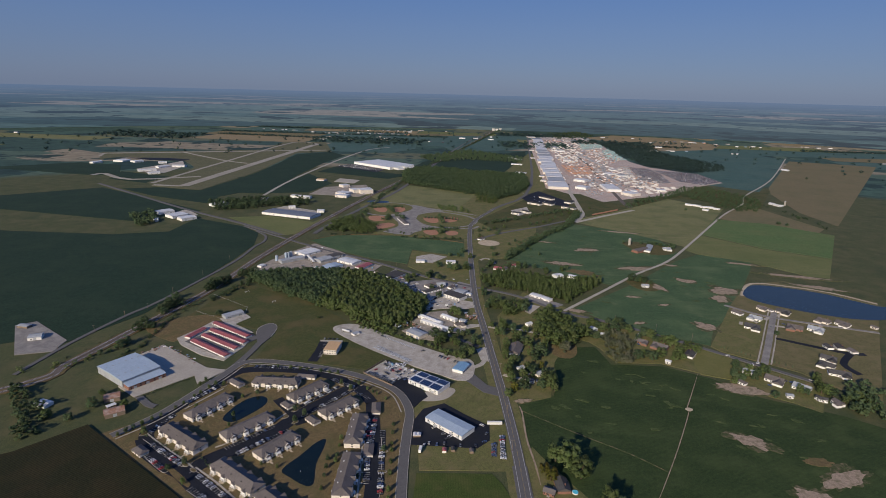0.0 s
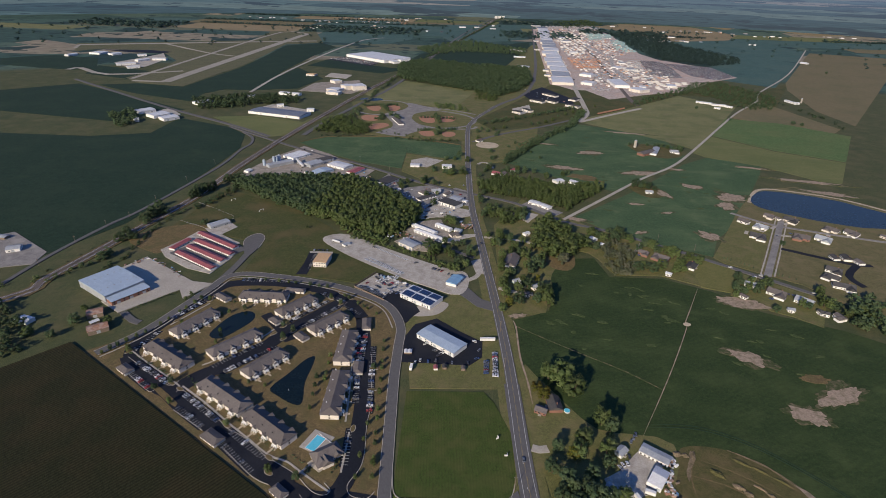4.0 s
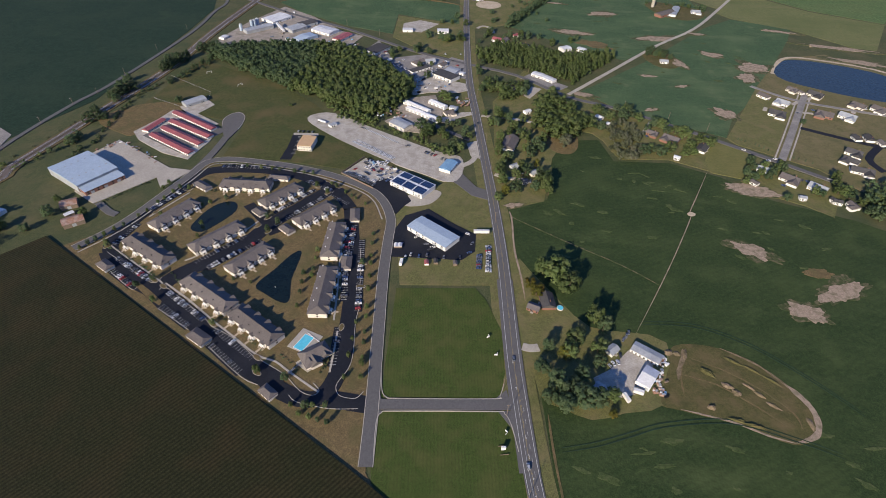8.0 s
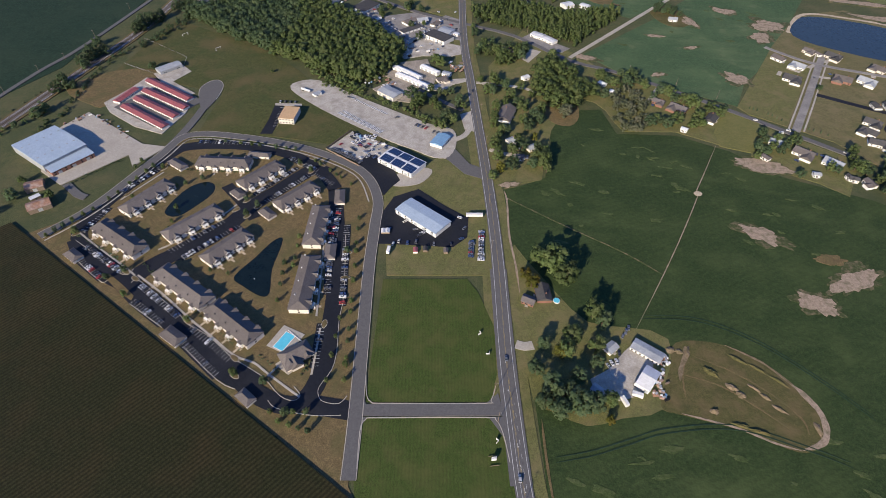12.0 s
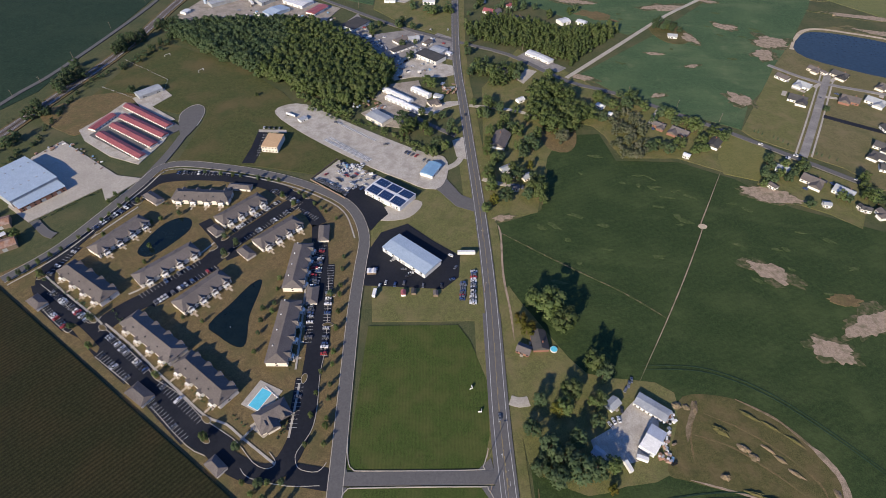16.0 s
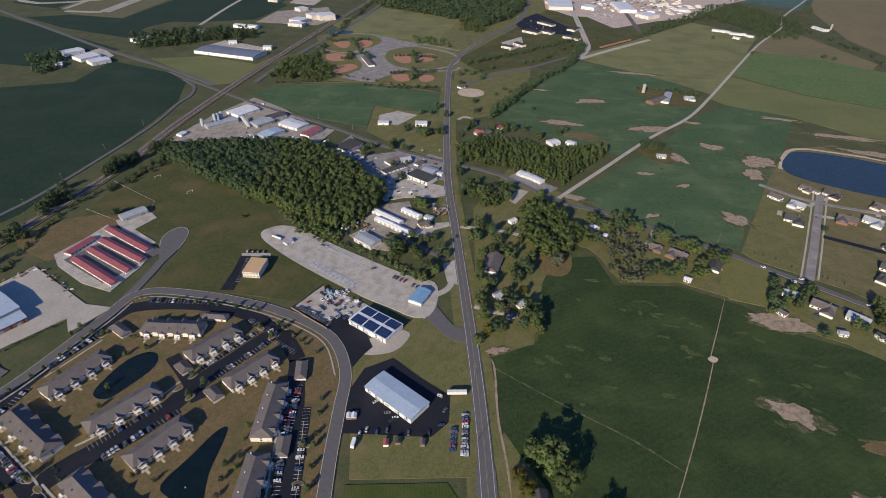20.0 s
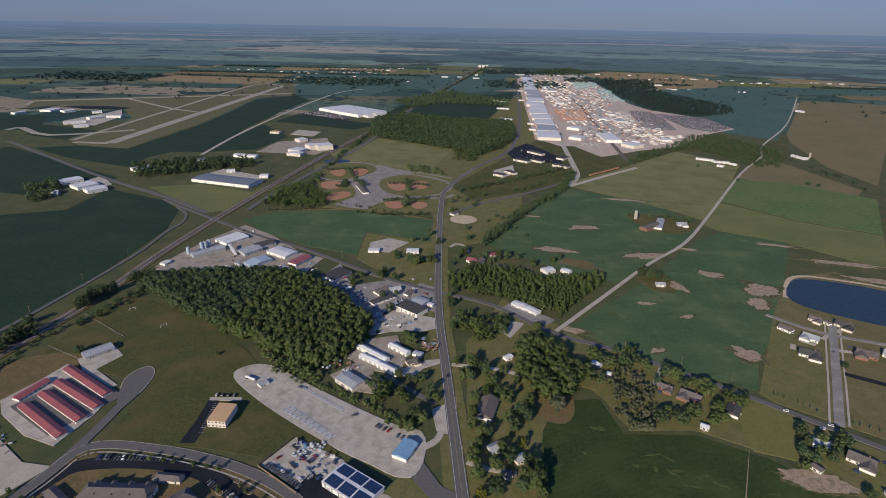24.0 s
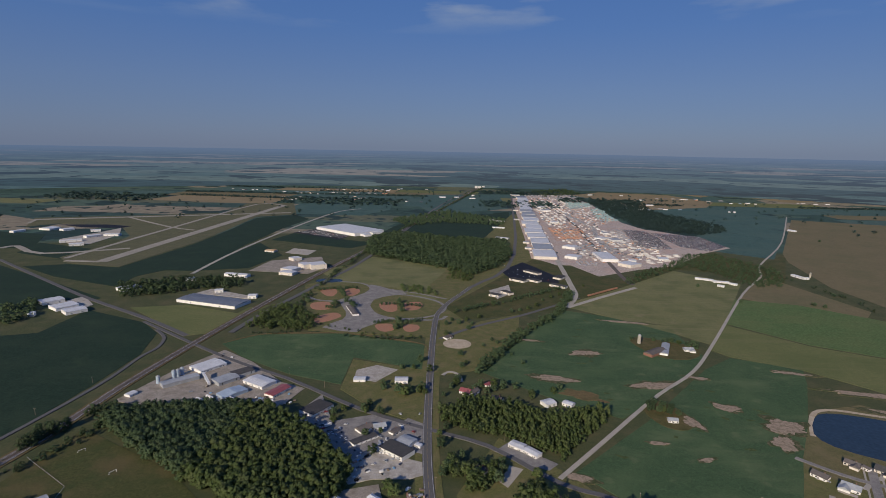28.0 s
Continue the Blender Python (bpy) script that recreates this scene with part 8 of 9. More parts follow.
def stacks(poly, kind, step, size, label, seed, rot=0.0, fill=0.7):
    rng = random.Random(seed)
    sh = Shape()
    xs, ys = [p[0] for p in poly], [p[1] for p in poly]
    x = min(xs)
    while x < max(xs):
        y = min(ys)
        while y < max(ys):
            if inside(x, y, poly) and rng.random() < fill:
                sh.box(x + rng.uniform(-2, 2), y + rng.uniform(-2, 2), LOT - 0.1, size[0] * rng.uniform(0.7, 1.2), size[1] * rng.uniform(0.7, 1.2), size[2] * rng.uniform(0.6, 1.3), rot)
            y += step[1]
        x += step[0]
    n, c = STACKS[kind]
    if c is None:
        return tagged(part("stacked_goods", sh, GOODS), label, "stacked goods", kind="stuff")
    m = cached(("stack", kind), lambda: mat(n, c, tuple(v * 1.2 for v in c), 3, tuple(v * 0.7 for v in c), 30))
    return tagged(part("stacked_goods", sh, m), label, "stacked goods", kind="stuff")


slab("pavement", [(414.8, 2627), (484.8, 2587), (522.1, 2482), (472.4, 2294), (391.3, 2245), (398.7, 2419)], LOT - 0.05, "rustground", "orange dust ground in the works yard", 0, "pavement")
for i, (poly, kind, step, size, fill, label) in enumerate((
        ([(710.2, 3812), (844.1, 3766), (823.5, 3555), (660.9, 3340), (654.8, 3457)], 0, (13, 26), (6, 20, 4), 0.85, "rows of teal-grey stacked goods"),
        ([(768.9, 3361), (833.5, 3432), (791.0, 2878), (694.0, 2862)], 0, (14, 24), (6, 18, 4), 0.7, "rows of teal-grey stacked goods"),
        ([(675.0, 3286), (729.6, 3190), (664.2, 2740), (611.8, 2788)], 1, (22, 26), (8, 16, 3), 0.5, "pale stacked goods in the works yard"),
        ([(496.0, 3691), (725.1, 3892), (501.2, 2676), (418.3, 2699)], 1, (24, 30), (12, 9, 5), 0.5, "pale stacked goods in the works yard"),
        ([(496.0, 3691), (725.1, 3892), (501.2, 2676), (418.3, 2699)], 2, (27, 34), (9, 14, 4), 0.45, "grey stacked goods in the works yard"),
        ([(625.1, 2560), (699.2, 2509), (625.6, 2087), (559.1, 2048)], 1, (24, 16), (16, 6, 3.5), 0.5, "pale stacked goods in the works yard"),
        ([(665.6, 2599), (717.9, 2575), (646.6, 2186), (589.2, 2156)], 2, (21, 18), (16, 5, 3.5), 0.6, "grey stacked goods in the works yard"),
        ([(411.8, 2576), (552.5, 2517), (496.6, 2310), (400.0, 2296)], 3, (17, 16), (11, 5, 3), 0.6, "orange stacked goods in the works yard"),
        ([(397.4, 4160), (795.9, 4511), (899.0, 4188), (686.7, 3884)], 2, (26, 24), (12, 9, 5), 0.5, "grey buildings and goods at the yard's far end"),
        ([(432.1, 2301), (558.3, 2306), (530.9, 1979), (416.8, 1938)], 2, (25, 22), (10, 5, 3), 0.4, "grey stacked goods in the works yard"),
        ([(587.5, 2052), (761.2, 2054), (678.9, 1885), (579.2, 1858)], 1, (30, 20), (18, 5, 3.5), 0.5, "pale stacked goods in the works yard"),
        ([(374.8, 1898), (452.9, 1875), (440.5, 1811), (378.5, 1834)], 2, (14, 14), (7, 4, 3), 0.5, "grey stacked goods in the works yard"))):
    stacks(poly, kind, step, size, label, i + 1, rng.choice((0, 8, -6)), fill)
stacks([(400, 2000), (470, 3960), (640, 4150), (800, 3700), (770, 2900), (640, 2650), (560, 1900), (480, 1850)], 4, (17, 15), (8, 5, 3.2), "vans, crates and small sheds all over the works yard", 31, 4, 0.42)
stacks([(640, 2420), (740, 2180), (660, 1960), (570, 1930)], 4, (13, 12), (8, 3, 3), "vans, crates and trailers by the car field", 32, -6, 0.5)
stacks([(335, 1960), (350, 1960), (480, 3900), (462, 3900)], 4, (9, 18), (4, 10, 3), "trailers along the works road", 33, 4, 0.5)
for line in ([(581.3, 3111), (607.1, 2624), (546.8, 2242), (538.8, 2007)], [(647.9, 3337), (839.6, 3625)], [(504.6, 3843), (710.2, 3812)]):
    (stacks([(x - 9, y) for x, y in line] + [(x + 9, y) for x, y in line[::-1]], 2, (7, 12), (5, 9, 4), "dark row of goods along the siding", int(line[0][0]), 0, 0.8))
lot("yardground", "worn ground of the car field", [(725.1, 2642), (841.5, 2594), (951, 2429), (981, 2186), (856.6, 2086), (656.8, 2041), (642.5, 2141)], LOT - 0.04)
car_field([(722.8, 2592), (805.7, 2556), (802.4, 2381), (764.5, 2136), (685.0, 2126), (662.9, 2188)], 0.86, "dense field of parked cars beside the works", 2, (5.8, 2.7), 80)
car_field([(809.0, 2510), (974, 2433), (978, 2208), (875.7, 2109), (812.3, 2186), (810.7, 2304)], 0.86, "dense field of parked cars beside the works", 3, (5.8, 2.7), 80)
way("road", [(269.3, 1397), (305.7, 1490), (316.0, 1595), (334.8, 1910), (375.1, 2656), (452.9, 4319)], 11.0, ROAD, "concrete", "pale works road", 3)
way("road", [(271.7, 1398), (356.7, 1481), (470.0, 1584)], 9.0, ROAD, "concrete", "pale road by the creek", 2)
way("embankment", [(471.8, 1612), (470.0, 1703), (515.3, 2300), (558.7, 2989), (548.3, 4613)], 10.0, ROAD, "ballast", "siding track of the works", 3, "railway")
t = thing("freight_train", "row of rust-orange freight wagons on the siding", "train", "", pose(0, 0, 0))
W0, W1 = [(333.1, 1488), (420.9, 1568)]
wl = math.hypot(W1[0] - W0[0], W1[1] - W0[1])
for i in range(9):
    k = (i + 0.5) / 9
    a = math.degrees(math.atan2(W1[1] - W0[1], W1[0] - W0[0]))
    w = part("wagon", cached("wagon", lambda: Shape().box(0, 0, 1.0, wl / 9 * 0.9, 3, 3.2).mesh("wagon", M["redclay"])), None, t, "", pose(W0[0] + (W1[0] - W0[0]) * k, W0[1] + (W1[1] - W0[1]) * k, ROAD, 0, 0, a))
    part("bogie", cached("bogie", lambda: Shape().box(-5, 0, 0, 3, 2.2, 1).box(5, 0, 0, 3, 2.2, 1).mesh("bogie", M["tyre"])), None, w)
# motel quarter
lot("blacktop", "dark car park of the motel quarter", [(152.8, 1734), (226.9, 1856), (296.5, 1684), (291.0, 1610), (250.2, 1617), (174.9, 1639)])
lot("gravel", "pale lot by the bend", [(112.0, 1520), (162.8, 1579), (162.6, 1500), (127.1, 1449)])
for p in ((190.7, 1623, -39, 42.1, 19.2), (229.7, 1624, -40, 33.2, 19.2), (282.2, 1573, -37, 40.5, 16.8), (300.0, 1663, 55, 33.5, 21.6), (124.1, 1474, -31, 24.2, 16.8), (152.4, 1497, -53, 29.0, 14.4), (237.5, 1715, -49, 49.7, 16.8)):
    hall("motel", "low motel block with a dark roof" if p[1] != 14 else "low white motel block", "motel", *p, 5, 1.8, "siding", "shingle_dark" if p[1] != 14 else "metal_white", 2, 0.5, 8, 2, group="motel blocks")
for p in ((210.4, 2779, -40, 77.4, 16.8), (202.6, 2557, -10, 49.8, 16.8), (198.1, 2282, -24, 48.5, 19.2)):
    hall("long_shed", "long white shed at the wood's edge", "shed", *p, 4, 1.4, "white", "metal_white", 0, 0.4, 0, 3, group="sheds by the wood")
stacks([(138.0, 5306), (291.6, 5884), (225.8, 4896), (144.7, 4873)], 1, (30, 26), (20, 16, 12), "white works buildings beside the highway", 9, fill=0.9)
house(24.7, 1188, 45, 13.5, 15.6, "shingle", "white", "white house among trees by the bend")

# airport
for line, w in (([(-944, 1723), (-930, 3254)], 30), ([(-1738, 2501), (-790.9, 2928)], 24), ([(-1047, 1726), (-944, 1723)], 14), ([(-1068, 1755), (-1083, 2340), (-1092, 3282), (-930, 3254)], 13), ([(-1441, 2652), (-1106, 2383), (-969, 2313)], 11), ([(-1359, 1876), (-1341, 1918), (-1181, 1816), (-986, 1926)], 16), ([(-1738, 2501), (-1681, 2387)], 12)):
    way("runway", line, w, ROAD, "runway", "pale concrete runway" if w > 20 else "pale concrete taxiway", 3, "runway")
lawn("airgrass", "dry mown airfield grass", [(-1622, 2300), (-1782, 2551), (-1429, 2696), (-1103, 2869), (-1159, 3332), (-916, 3384), (-744.2, 2866), (-893.0, 2751), (-856.7, 2330), (-840.8, 2050), (-851.5, 1877), (-858.5, 1667), (-1019, 1699), (-1094, 1768), (-1084, 1995), (-1124, 2153), (-1281, 2355), (-1568, 2406)], LAWN - 0.03)
lot("blacktop", "dark airfield apron", [(-1546, 2376), (-1370, 2405), (-1255, 2375), (-1264, 2327), (-1404, 2320)])
lot("concrete", "pale hangar yards", [(-1306, 2053), (-1288, 2154), (-1274, 2209), (-1264, 2327), (-1173, 2171), (-1152, 1985), (-1198, 1958)])
for p in ((-1493, 2257, 80, 46.8, 48.0), (-1420, 2246, 59, 37.7, 36.0), (-1239, 2015, 41, 62.0, 19.2), (-1233, 2112, 62, 46.5, 21.6), (-1176, 1953, 40, 39.0, 21.6), (-1185, 2150, 8, 48.8, 24.0), (-1303, 2235, 35, 31.8, 21.6), (-1555, 2182, 76, 44.5, 19.2)):
    hall("hangar", "pale metal hangar on the airfield", "hangar", *p, 6, 2.2, "white", "metal_white", 0, 0.4, 0, 2, group="hangars")

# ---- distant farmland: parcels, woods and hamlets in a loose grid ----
# most of these parcels use the crop colour with haze painted in
KINDS = ("soy_hazed", "soy_hazed", "soy_hazed", "soy_hazed", "soy_hazed", "soy_hazed", "meadow", "brown", "tan", "olive")
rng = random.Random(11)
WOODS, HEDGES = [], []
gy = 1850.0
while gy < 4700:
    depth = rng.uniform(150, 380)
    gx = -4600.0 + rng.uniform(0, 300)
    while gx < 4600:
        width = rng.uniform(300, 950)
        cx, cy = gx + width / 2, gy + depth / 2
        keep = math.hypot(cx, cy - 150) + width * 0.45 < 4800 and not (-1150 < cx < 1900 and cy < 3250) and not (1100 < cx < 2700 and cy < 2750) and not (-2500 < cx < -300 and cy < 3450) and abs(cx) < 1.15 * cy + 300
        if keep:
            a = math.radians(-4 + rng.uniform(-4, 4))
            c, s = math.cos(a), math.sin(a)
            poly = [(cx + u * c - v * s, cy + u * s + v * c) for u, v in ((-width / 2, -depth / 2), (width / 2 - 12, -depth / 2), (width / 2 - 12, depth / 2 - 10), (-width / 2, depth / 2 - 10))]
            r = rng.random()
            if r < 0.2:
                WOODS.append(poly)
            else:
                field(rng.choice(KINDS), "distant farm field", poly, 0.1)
                if r < 0.5:
                    HEDGES.append((poly[3], poly[2]))
        gx += width
    gy += depth
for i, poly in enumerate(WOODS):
    wood(poly, 30 if poly[0][1] < 2800 else 42, 15 if poly[0][1] < 2800 else 17, "leaf_hazed", "distant dark green wood", "woodland", 4, 7, 0.2, i, 2.3)
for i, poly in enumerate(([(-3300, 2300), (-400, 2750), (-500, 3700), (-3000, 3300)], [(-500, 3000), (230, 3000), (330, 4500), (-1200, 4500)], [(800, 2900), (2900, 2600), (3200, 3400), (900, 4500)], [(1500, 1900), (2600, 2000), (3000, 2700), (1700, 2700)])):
    wood(poly, 150, 13, "leaf_hazed", "scattered far field trees", "field_trees", 4, 8, 0.2, 40 + i, 1.5)
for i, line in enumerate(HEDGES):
    belt(list(line), rng.choice((14, 30, 50)), 17, 11, "leaf_hazed", "distant line of trees between fields", lobes=4, leaves=7, size=0.2, seed=i, wide=1.5)
for i in range(26):
    a, d = rng.uniform(-0.85, 0.75), rng.uniform(2600, 4600)
    x, y = d * math.sin(a), d * math.cos(a)
    if (-1150 < x < 1900 and y < 3300) or (-2500 < x < -300 and y < 3450):
        continue
    hall("farm_building", "distant white farm building", "barn", x, y, rng.uniform(-30, 30), rng.uniform(18, 45), rng.uniform(10, 18), 5, 2.5, "white", rng.choice(("metal_white", "metal_grey", "metal_grey")), 0, 0.4, 0, 0, group="distant farms")
hamlets = Shape()
for i in range(46):
    a, d = rng.uniform(-0.8, 0.72), rng.uniform(2500, 4700)
    hx, hy = d * math.sin(a), d * math.cos(a)
    if (-1150 < hx < 1900 and hy < 3300) or (-2500 < hx < -300 and hy < 3450) or (250 < hx < 950 and hy < 4500):
        continue
    for k in range(rng.randrange(3, 9)):
        ux, uy, w = hx + rng.uniform(-120, 120), hy + rng.uniform(-40, 40), rng.uniform(8, 26)
        hamlets.box(ux, uy, 0.05, w, rng.uniform(8, 13), 4.5, rng.uniform(-20, 20))
tagged(part("hamlets", hamlets, GOODS), "small far houses and barns scattered in hamlets", "houses", kind="stuff")
# backdrop wall beyond the last fields: land and blue haze painted in glowing colour
HAZE = bpy.data.materials.new("painted_hazy_distance")
HAZE.use_nodes = True
hn = HAZE.node_tree
hb = hn.nodes["Principled BSDF"]
hb.inputs["Roughness"].default_value, hb.inputs["Specular IOR Level"].default_value = 1.0, 0.0
geo = hn.nodes.new("ShaderNodeNewGeometry")


def blend(fac, one, two):
    x = hn.nodes.new("ShaderNodeMix")
    x.data_type = "RGBA"
    hn.links.new(fac, x.inputs[0])
    for v, k in ((one, 6), (two, 7)):
        if isinstance(v, tuple):
            x.inputs[k].default_value = (*v, 1)
        else:
            hn.links.new(v, x.inputs[k])
    return x.outputs[2]


# parcels and copses thinning out with distance, paled by haze mixed into their colour
def sums(op, *vals):
    x = hn.nodes.new("ShaderNodeMath")
    x.operation = op
    for k, v in enumerate(vals):
        if isinstance(v, (int, float)):
            x.inputs[k].default_value = v
        else:
            hn.links.new(v, x.inputs[k])
    return x.outputs[0]


rise_ = hn.nodes.new("ShaderNodeSeparateXYZ")
hn.links.new(geo.outputs["Position"], rise_.inputs[0])
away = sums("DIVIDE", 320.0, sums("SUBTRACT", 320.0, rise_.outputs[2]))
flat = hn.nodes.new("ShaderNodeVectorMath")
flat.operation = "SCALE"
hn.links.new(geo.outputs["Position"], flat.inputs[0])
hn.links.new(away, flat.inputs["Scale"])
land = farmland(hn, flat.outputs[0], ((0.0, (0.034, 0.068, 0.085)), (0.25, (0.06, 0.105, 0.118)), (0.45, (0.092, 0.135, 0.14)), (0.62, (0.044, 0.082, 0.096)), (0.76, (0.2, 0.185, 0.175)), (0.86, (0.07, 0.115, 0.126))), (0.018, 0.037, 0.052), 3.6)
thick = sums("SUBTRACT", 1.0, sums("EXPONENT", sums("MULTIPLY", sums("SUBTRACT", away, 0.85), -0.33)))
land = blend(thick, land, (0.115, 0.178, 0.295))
# the wall emits this colour itself, daylight and haze included
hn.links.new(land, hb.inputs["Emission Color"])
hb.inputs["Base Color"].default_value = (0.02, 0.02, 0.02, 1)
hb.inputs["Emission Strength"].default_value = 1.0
n = len(RING)
wallring = [(x, y) for x, y in RING]
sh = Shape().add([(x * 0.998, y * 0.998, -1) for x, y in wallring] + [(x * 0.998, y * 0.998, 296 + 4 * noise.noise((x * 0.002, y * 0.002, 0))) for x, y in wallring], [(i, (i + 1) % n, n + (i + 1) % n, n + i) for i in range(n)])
tagged(part("backdrop", sh, HAZE), "backdrop wall painted with far farmland in glowing blue haze", "backdrop", kind="structure")

# ---- woods and trees ----
wood([(-376.2, 866.6), (-336.8, 898.3), (-252.7, 911), (-225.0, 908), (-205.0, 850), (-222.0, 762), (-231.3, 767.1), (-304.4, 811.2)], 6.2, 16, "leaf_dark", "dense dark broadleaf wood behind the workshops", lobes=11, leaves=30, size=0.058, seed=1, wide=1.15, uneven=(0.75, 1.15))
wood([(-225.0, 908), (-190.6, 906), (-149.5, 878.5), (-104.7, 838.4), (-66.1, 784.9), (-66.2, 744.3), (-87.0, 710.8), (-107.2, 695.7), (-167.6, 727.9), (-222.0, 762), (-205.0, 850)], 5.6, 17, "leaf", "dense pale green plantation behind the workshops", lobes=9, leaves=34, size=0.058, seed=2, wide=1.15, cone=True, uneven=(0.85, 1.1))
wood([(-398.8, 768.6), (-382.8, 830.7), (-370.9, 884.0), (-343.9, 876.8), (-354.5, 849.5), (-373.8, 799.6), (-384.4, 755.7)], 9, 7, "leaf_dark", "strip of trees along the railway", lobes=9, leaves=24, seed=2)
wood([(23.7, 915), (61.5, 953), (91.7, 937), (122.3, 940), (149.5, 916), (179.3, 919), (228.3, 939), (233.4, 914), (190.6, 866.2), (158.2, 817.9), (138.3, 835.5), (100.8, 859.8), (59.9, 871.2), (31.6, 891.8)], 5.8, 13.5, "leaf", "green wood east of the crossroads", lobes=9, leaves=28, size=0.055, seed=3, wide=0.9, cone=True)
wood([(106.3, 744.8), (118.0, 768.3), (133.3, 753.3), (146.9, 728.7), (163.7, 711.6), (163.5, 688.4), (145.4, 665.0), (124.1, 660.3), (110.4, 673.4), (96.7, 695.0)], 8.0, 17, "leaf", "clump of tall trees behind the red-roofed house", lobes=14, leaves=34, size=0.045, seed=4, wide=1.15)
wood([(31.6, 789.7), (58.1, 806.4), (82.3, 798.0), (85.5, 763.1), (63.9, 754.7), (37.3, 773.2)], 11.0, 12, "leaf", "loose grove in a yard by the crossroads", lobes=13, leaves=32, size=0.05, seed=31, wide=1.1)
for i, (line, w, h) in enumerate((([(-444.5, 711.8), (-427.2, 746.6)], 7, 14), ([(-421.9, 801.4), (-401.1, 850.4)], 8, 14), ([(-398.8, 877.0), (-373.6, 897.4)], 9, 13), ([(-441.8, 645.4), (-418.2, 662.8)], 6, 13), ([(-433.8, 598.2), (-426.7, 614.7)], 5, 10))):
    belt(line, w, 6.0, h, "leaf_dark", "clump of tall dark trees beside the railway", name="tree_clump", lobes=12, leaves=32, size=0.05, seed=60 + i, wide=0.95)
wood([(187.2, 696.9), (207.7, 712.9), (224.2, 681.1), (217.2, 641.2), (203.5, 622.2), (184.7, 620.1), (177.3, 631.3), (178.4, 664.8)], 8.0, 9.5, "leaf_grey", "thicket of grey-green trees at the field edge", lobes=12, leaves=30, size=0.05, seed=5, wide=1.05)
wood([(-276.8, 2188), (-203.2, 2329), (13.5, 2229), (204.0, 2195), (201.2, 1937), (147.3, 1769), (67.7, 1658), (22.6, 1734), (-145.7, 1851), (-242.1, 1927)], 12, 17, "leaf_dark", "broad dark wood beside the highway", lobes=7, leaves=18, size=0.085, seed=6, wide=1.4)
wood([(-277.9, 2735), (-32.4, 3123), (253.4, 2827), (226.0, 2632), (-44.7, 2678), (-180.4, 2532)], 18, 13, "leaf_dark", "scattered trees behind the wood", lobes=6, leaves=14, size=0.1, seed=7)
wood([(772.2, 2037), (861.5, 2048), (923, 1882), (939, 1810), (880.7, 1685), (776.9, 1605), (747.6, 1670), (726.1, 1785), (688.8, 1840), (634.7, 1789), (484.5, 1630), (445.4, 1592), (470.7, 1665), (575.1, 1797), (676.7, 1901)], 14, 9, "leaf_dark", "dark creek-side wood beside the works", lobes=6, leaves=16, size=0.1, seed=8, wide=1.4)
wood([(844.1, 3766), (1171, 4034), (1106, 3208), (1222, 2757), (1151, 2577), (998, 2465), (808.3, 2638), (820.9, 3036)], 20, 12, "leaf_hazed", "dark wood behind the works yard", lobes=5, leaves=12, size=0.13, seed=9, wide=1.7)
wood([(-749.3, 1483), (-695.3, 1516), (-618.9, 1553), (-485.8, 1567), (-441.4, 1489), (-556.0, 1467), (-591.6, 1424), (-671.0, 1379)], 13, 14, "leaf_dark", "trees round the airport road halls", lobes=7, leaves=18, size=0.085, seed=10)
wood([(-859.0, 1290), (-825.2, 1334), (-757.4, 1262), (-746.4, 1195), (-762.8, 1178)], 14, 13, "leaf_dark", "trees by a farm on the airport road", lobes=6, leaves=16, size=0.1, seed=11)
wood([(-339.8, 1215), (-336.9, 1340), (-286.6, 1365), (-227.3, 1275), (-220.2, 1210), (-289.6, 1204)], 11, 12, "leaf", "green thicket beside the ball park", lobes=8, leaves=20, size=0.08, seed=12)
wood([(-109.4, 1551), (-27.6, 1543), (2.4, 1460), (-74.8, 1476)], 12, 8, "leaf", "bushes at the ball park", lobes=7, leaves=18, size=0.09, seed=13)
wood([(13.5, 1791), (99.5, 1742), (66.9, 1598), (10.4, 1621)], 13, 10, "leaf", "scrub before the broad wood", lobes=7, leaves=18, size=0.09, seed=14)
wood([(594.1, 4625), (935, 5030), (954, 4445), (610.1, 4119)], 26, 13, "leaf_dark", "trees of a far hamlet", lobes=5, leaves=12, size=0.13, seed=15, wide=1.6)
belt([(69.4, 1039), (145.9, 1194), (226.3, 1326), (259.4, 1392), (298.1, 1513)], 14, 9, 11, "leaf_dark", "tree line along the creek", lobes=8, leaves=20, size=0.08, seed=16)
belt([(-286.6, 1365), (-275.7, 1686), (-227.4, 2195), (-64.8, 3197), (262.0, 5190)], 10, 12, 9, "leaf_dark", "trees along the old highway", lobes=6, leaves=16, size=0.1, seed=17)
belt([(-284.4, 1189), (-218.6, 1242), (-116.7, 1197), (-6.4, 1183)], 8, 10, 5, "leaf", "hedge behind the soybean field", lobes=6, leaves=16, size=0.1, seed=18)
belt([(29.9, 1335), (87.7, 1380), (205.2, 1480), (296.8, 1566)], 12, 11, 9, "leaf_dark", "trees by the park drive", lobes=7, leaves=18, size=0.09, seed=19)
belt([(902, 1857), (910, 1658), (934, 1528), (914, 1397)], 8, 13, 7, "leaf_dark", "hedge line between stubble fields", lobes=6, leaves=14, size=0.1, seed=20)
belt([(-507.3, 523.9), (-452.0, 555.0), (-429.0, 615.0)] , 12, 11, 6, "leaf", "scrub along the railway", lobes=8, leaves=20, size=0.08, seed=21)
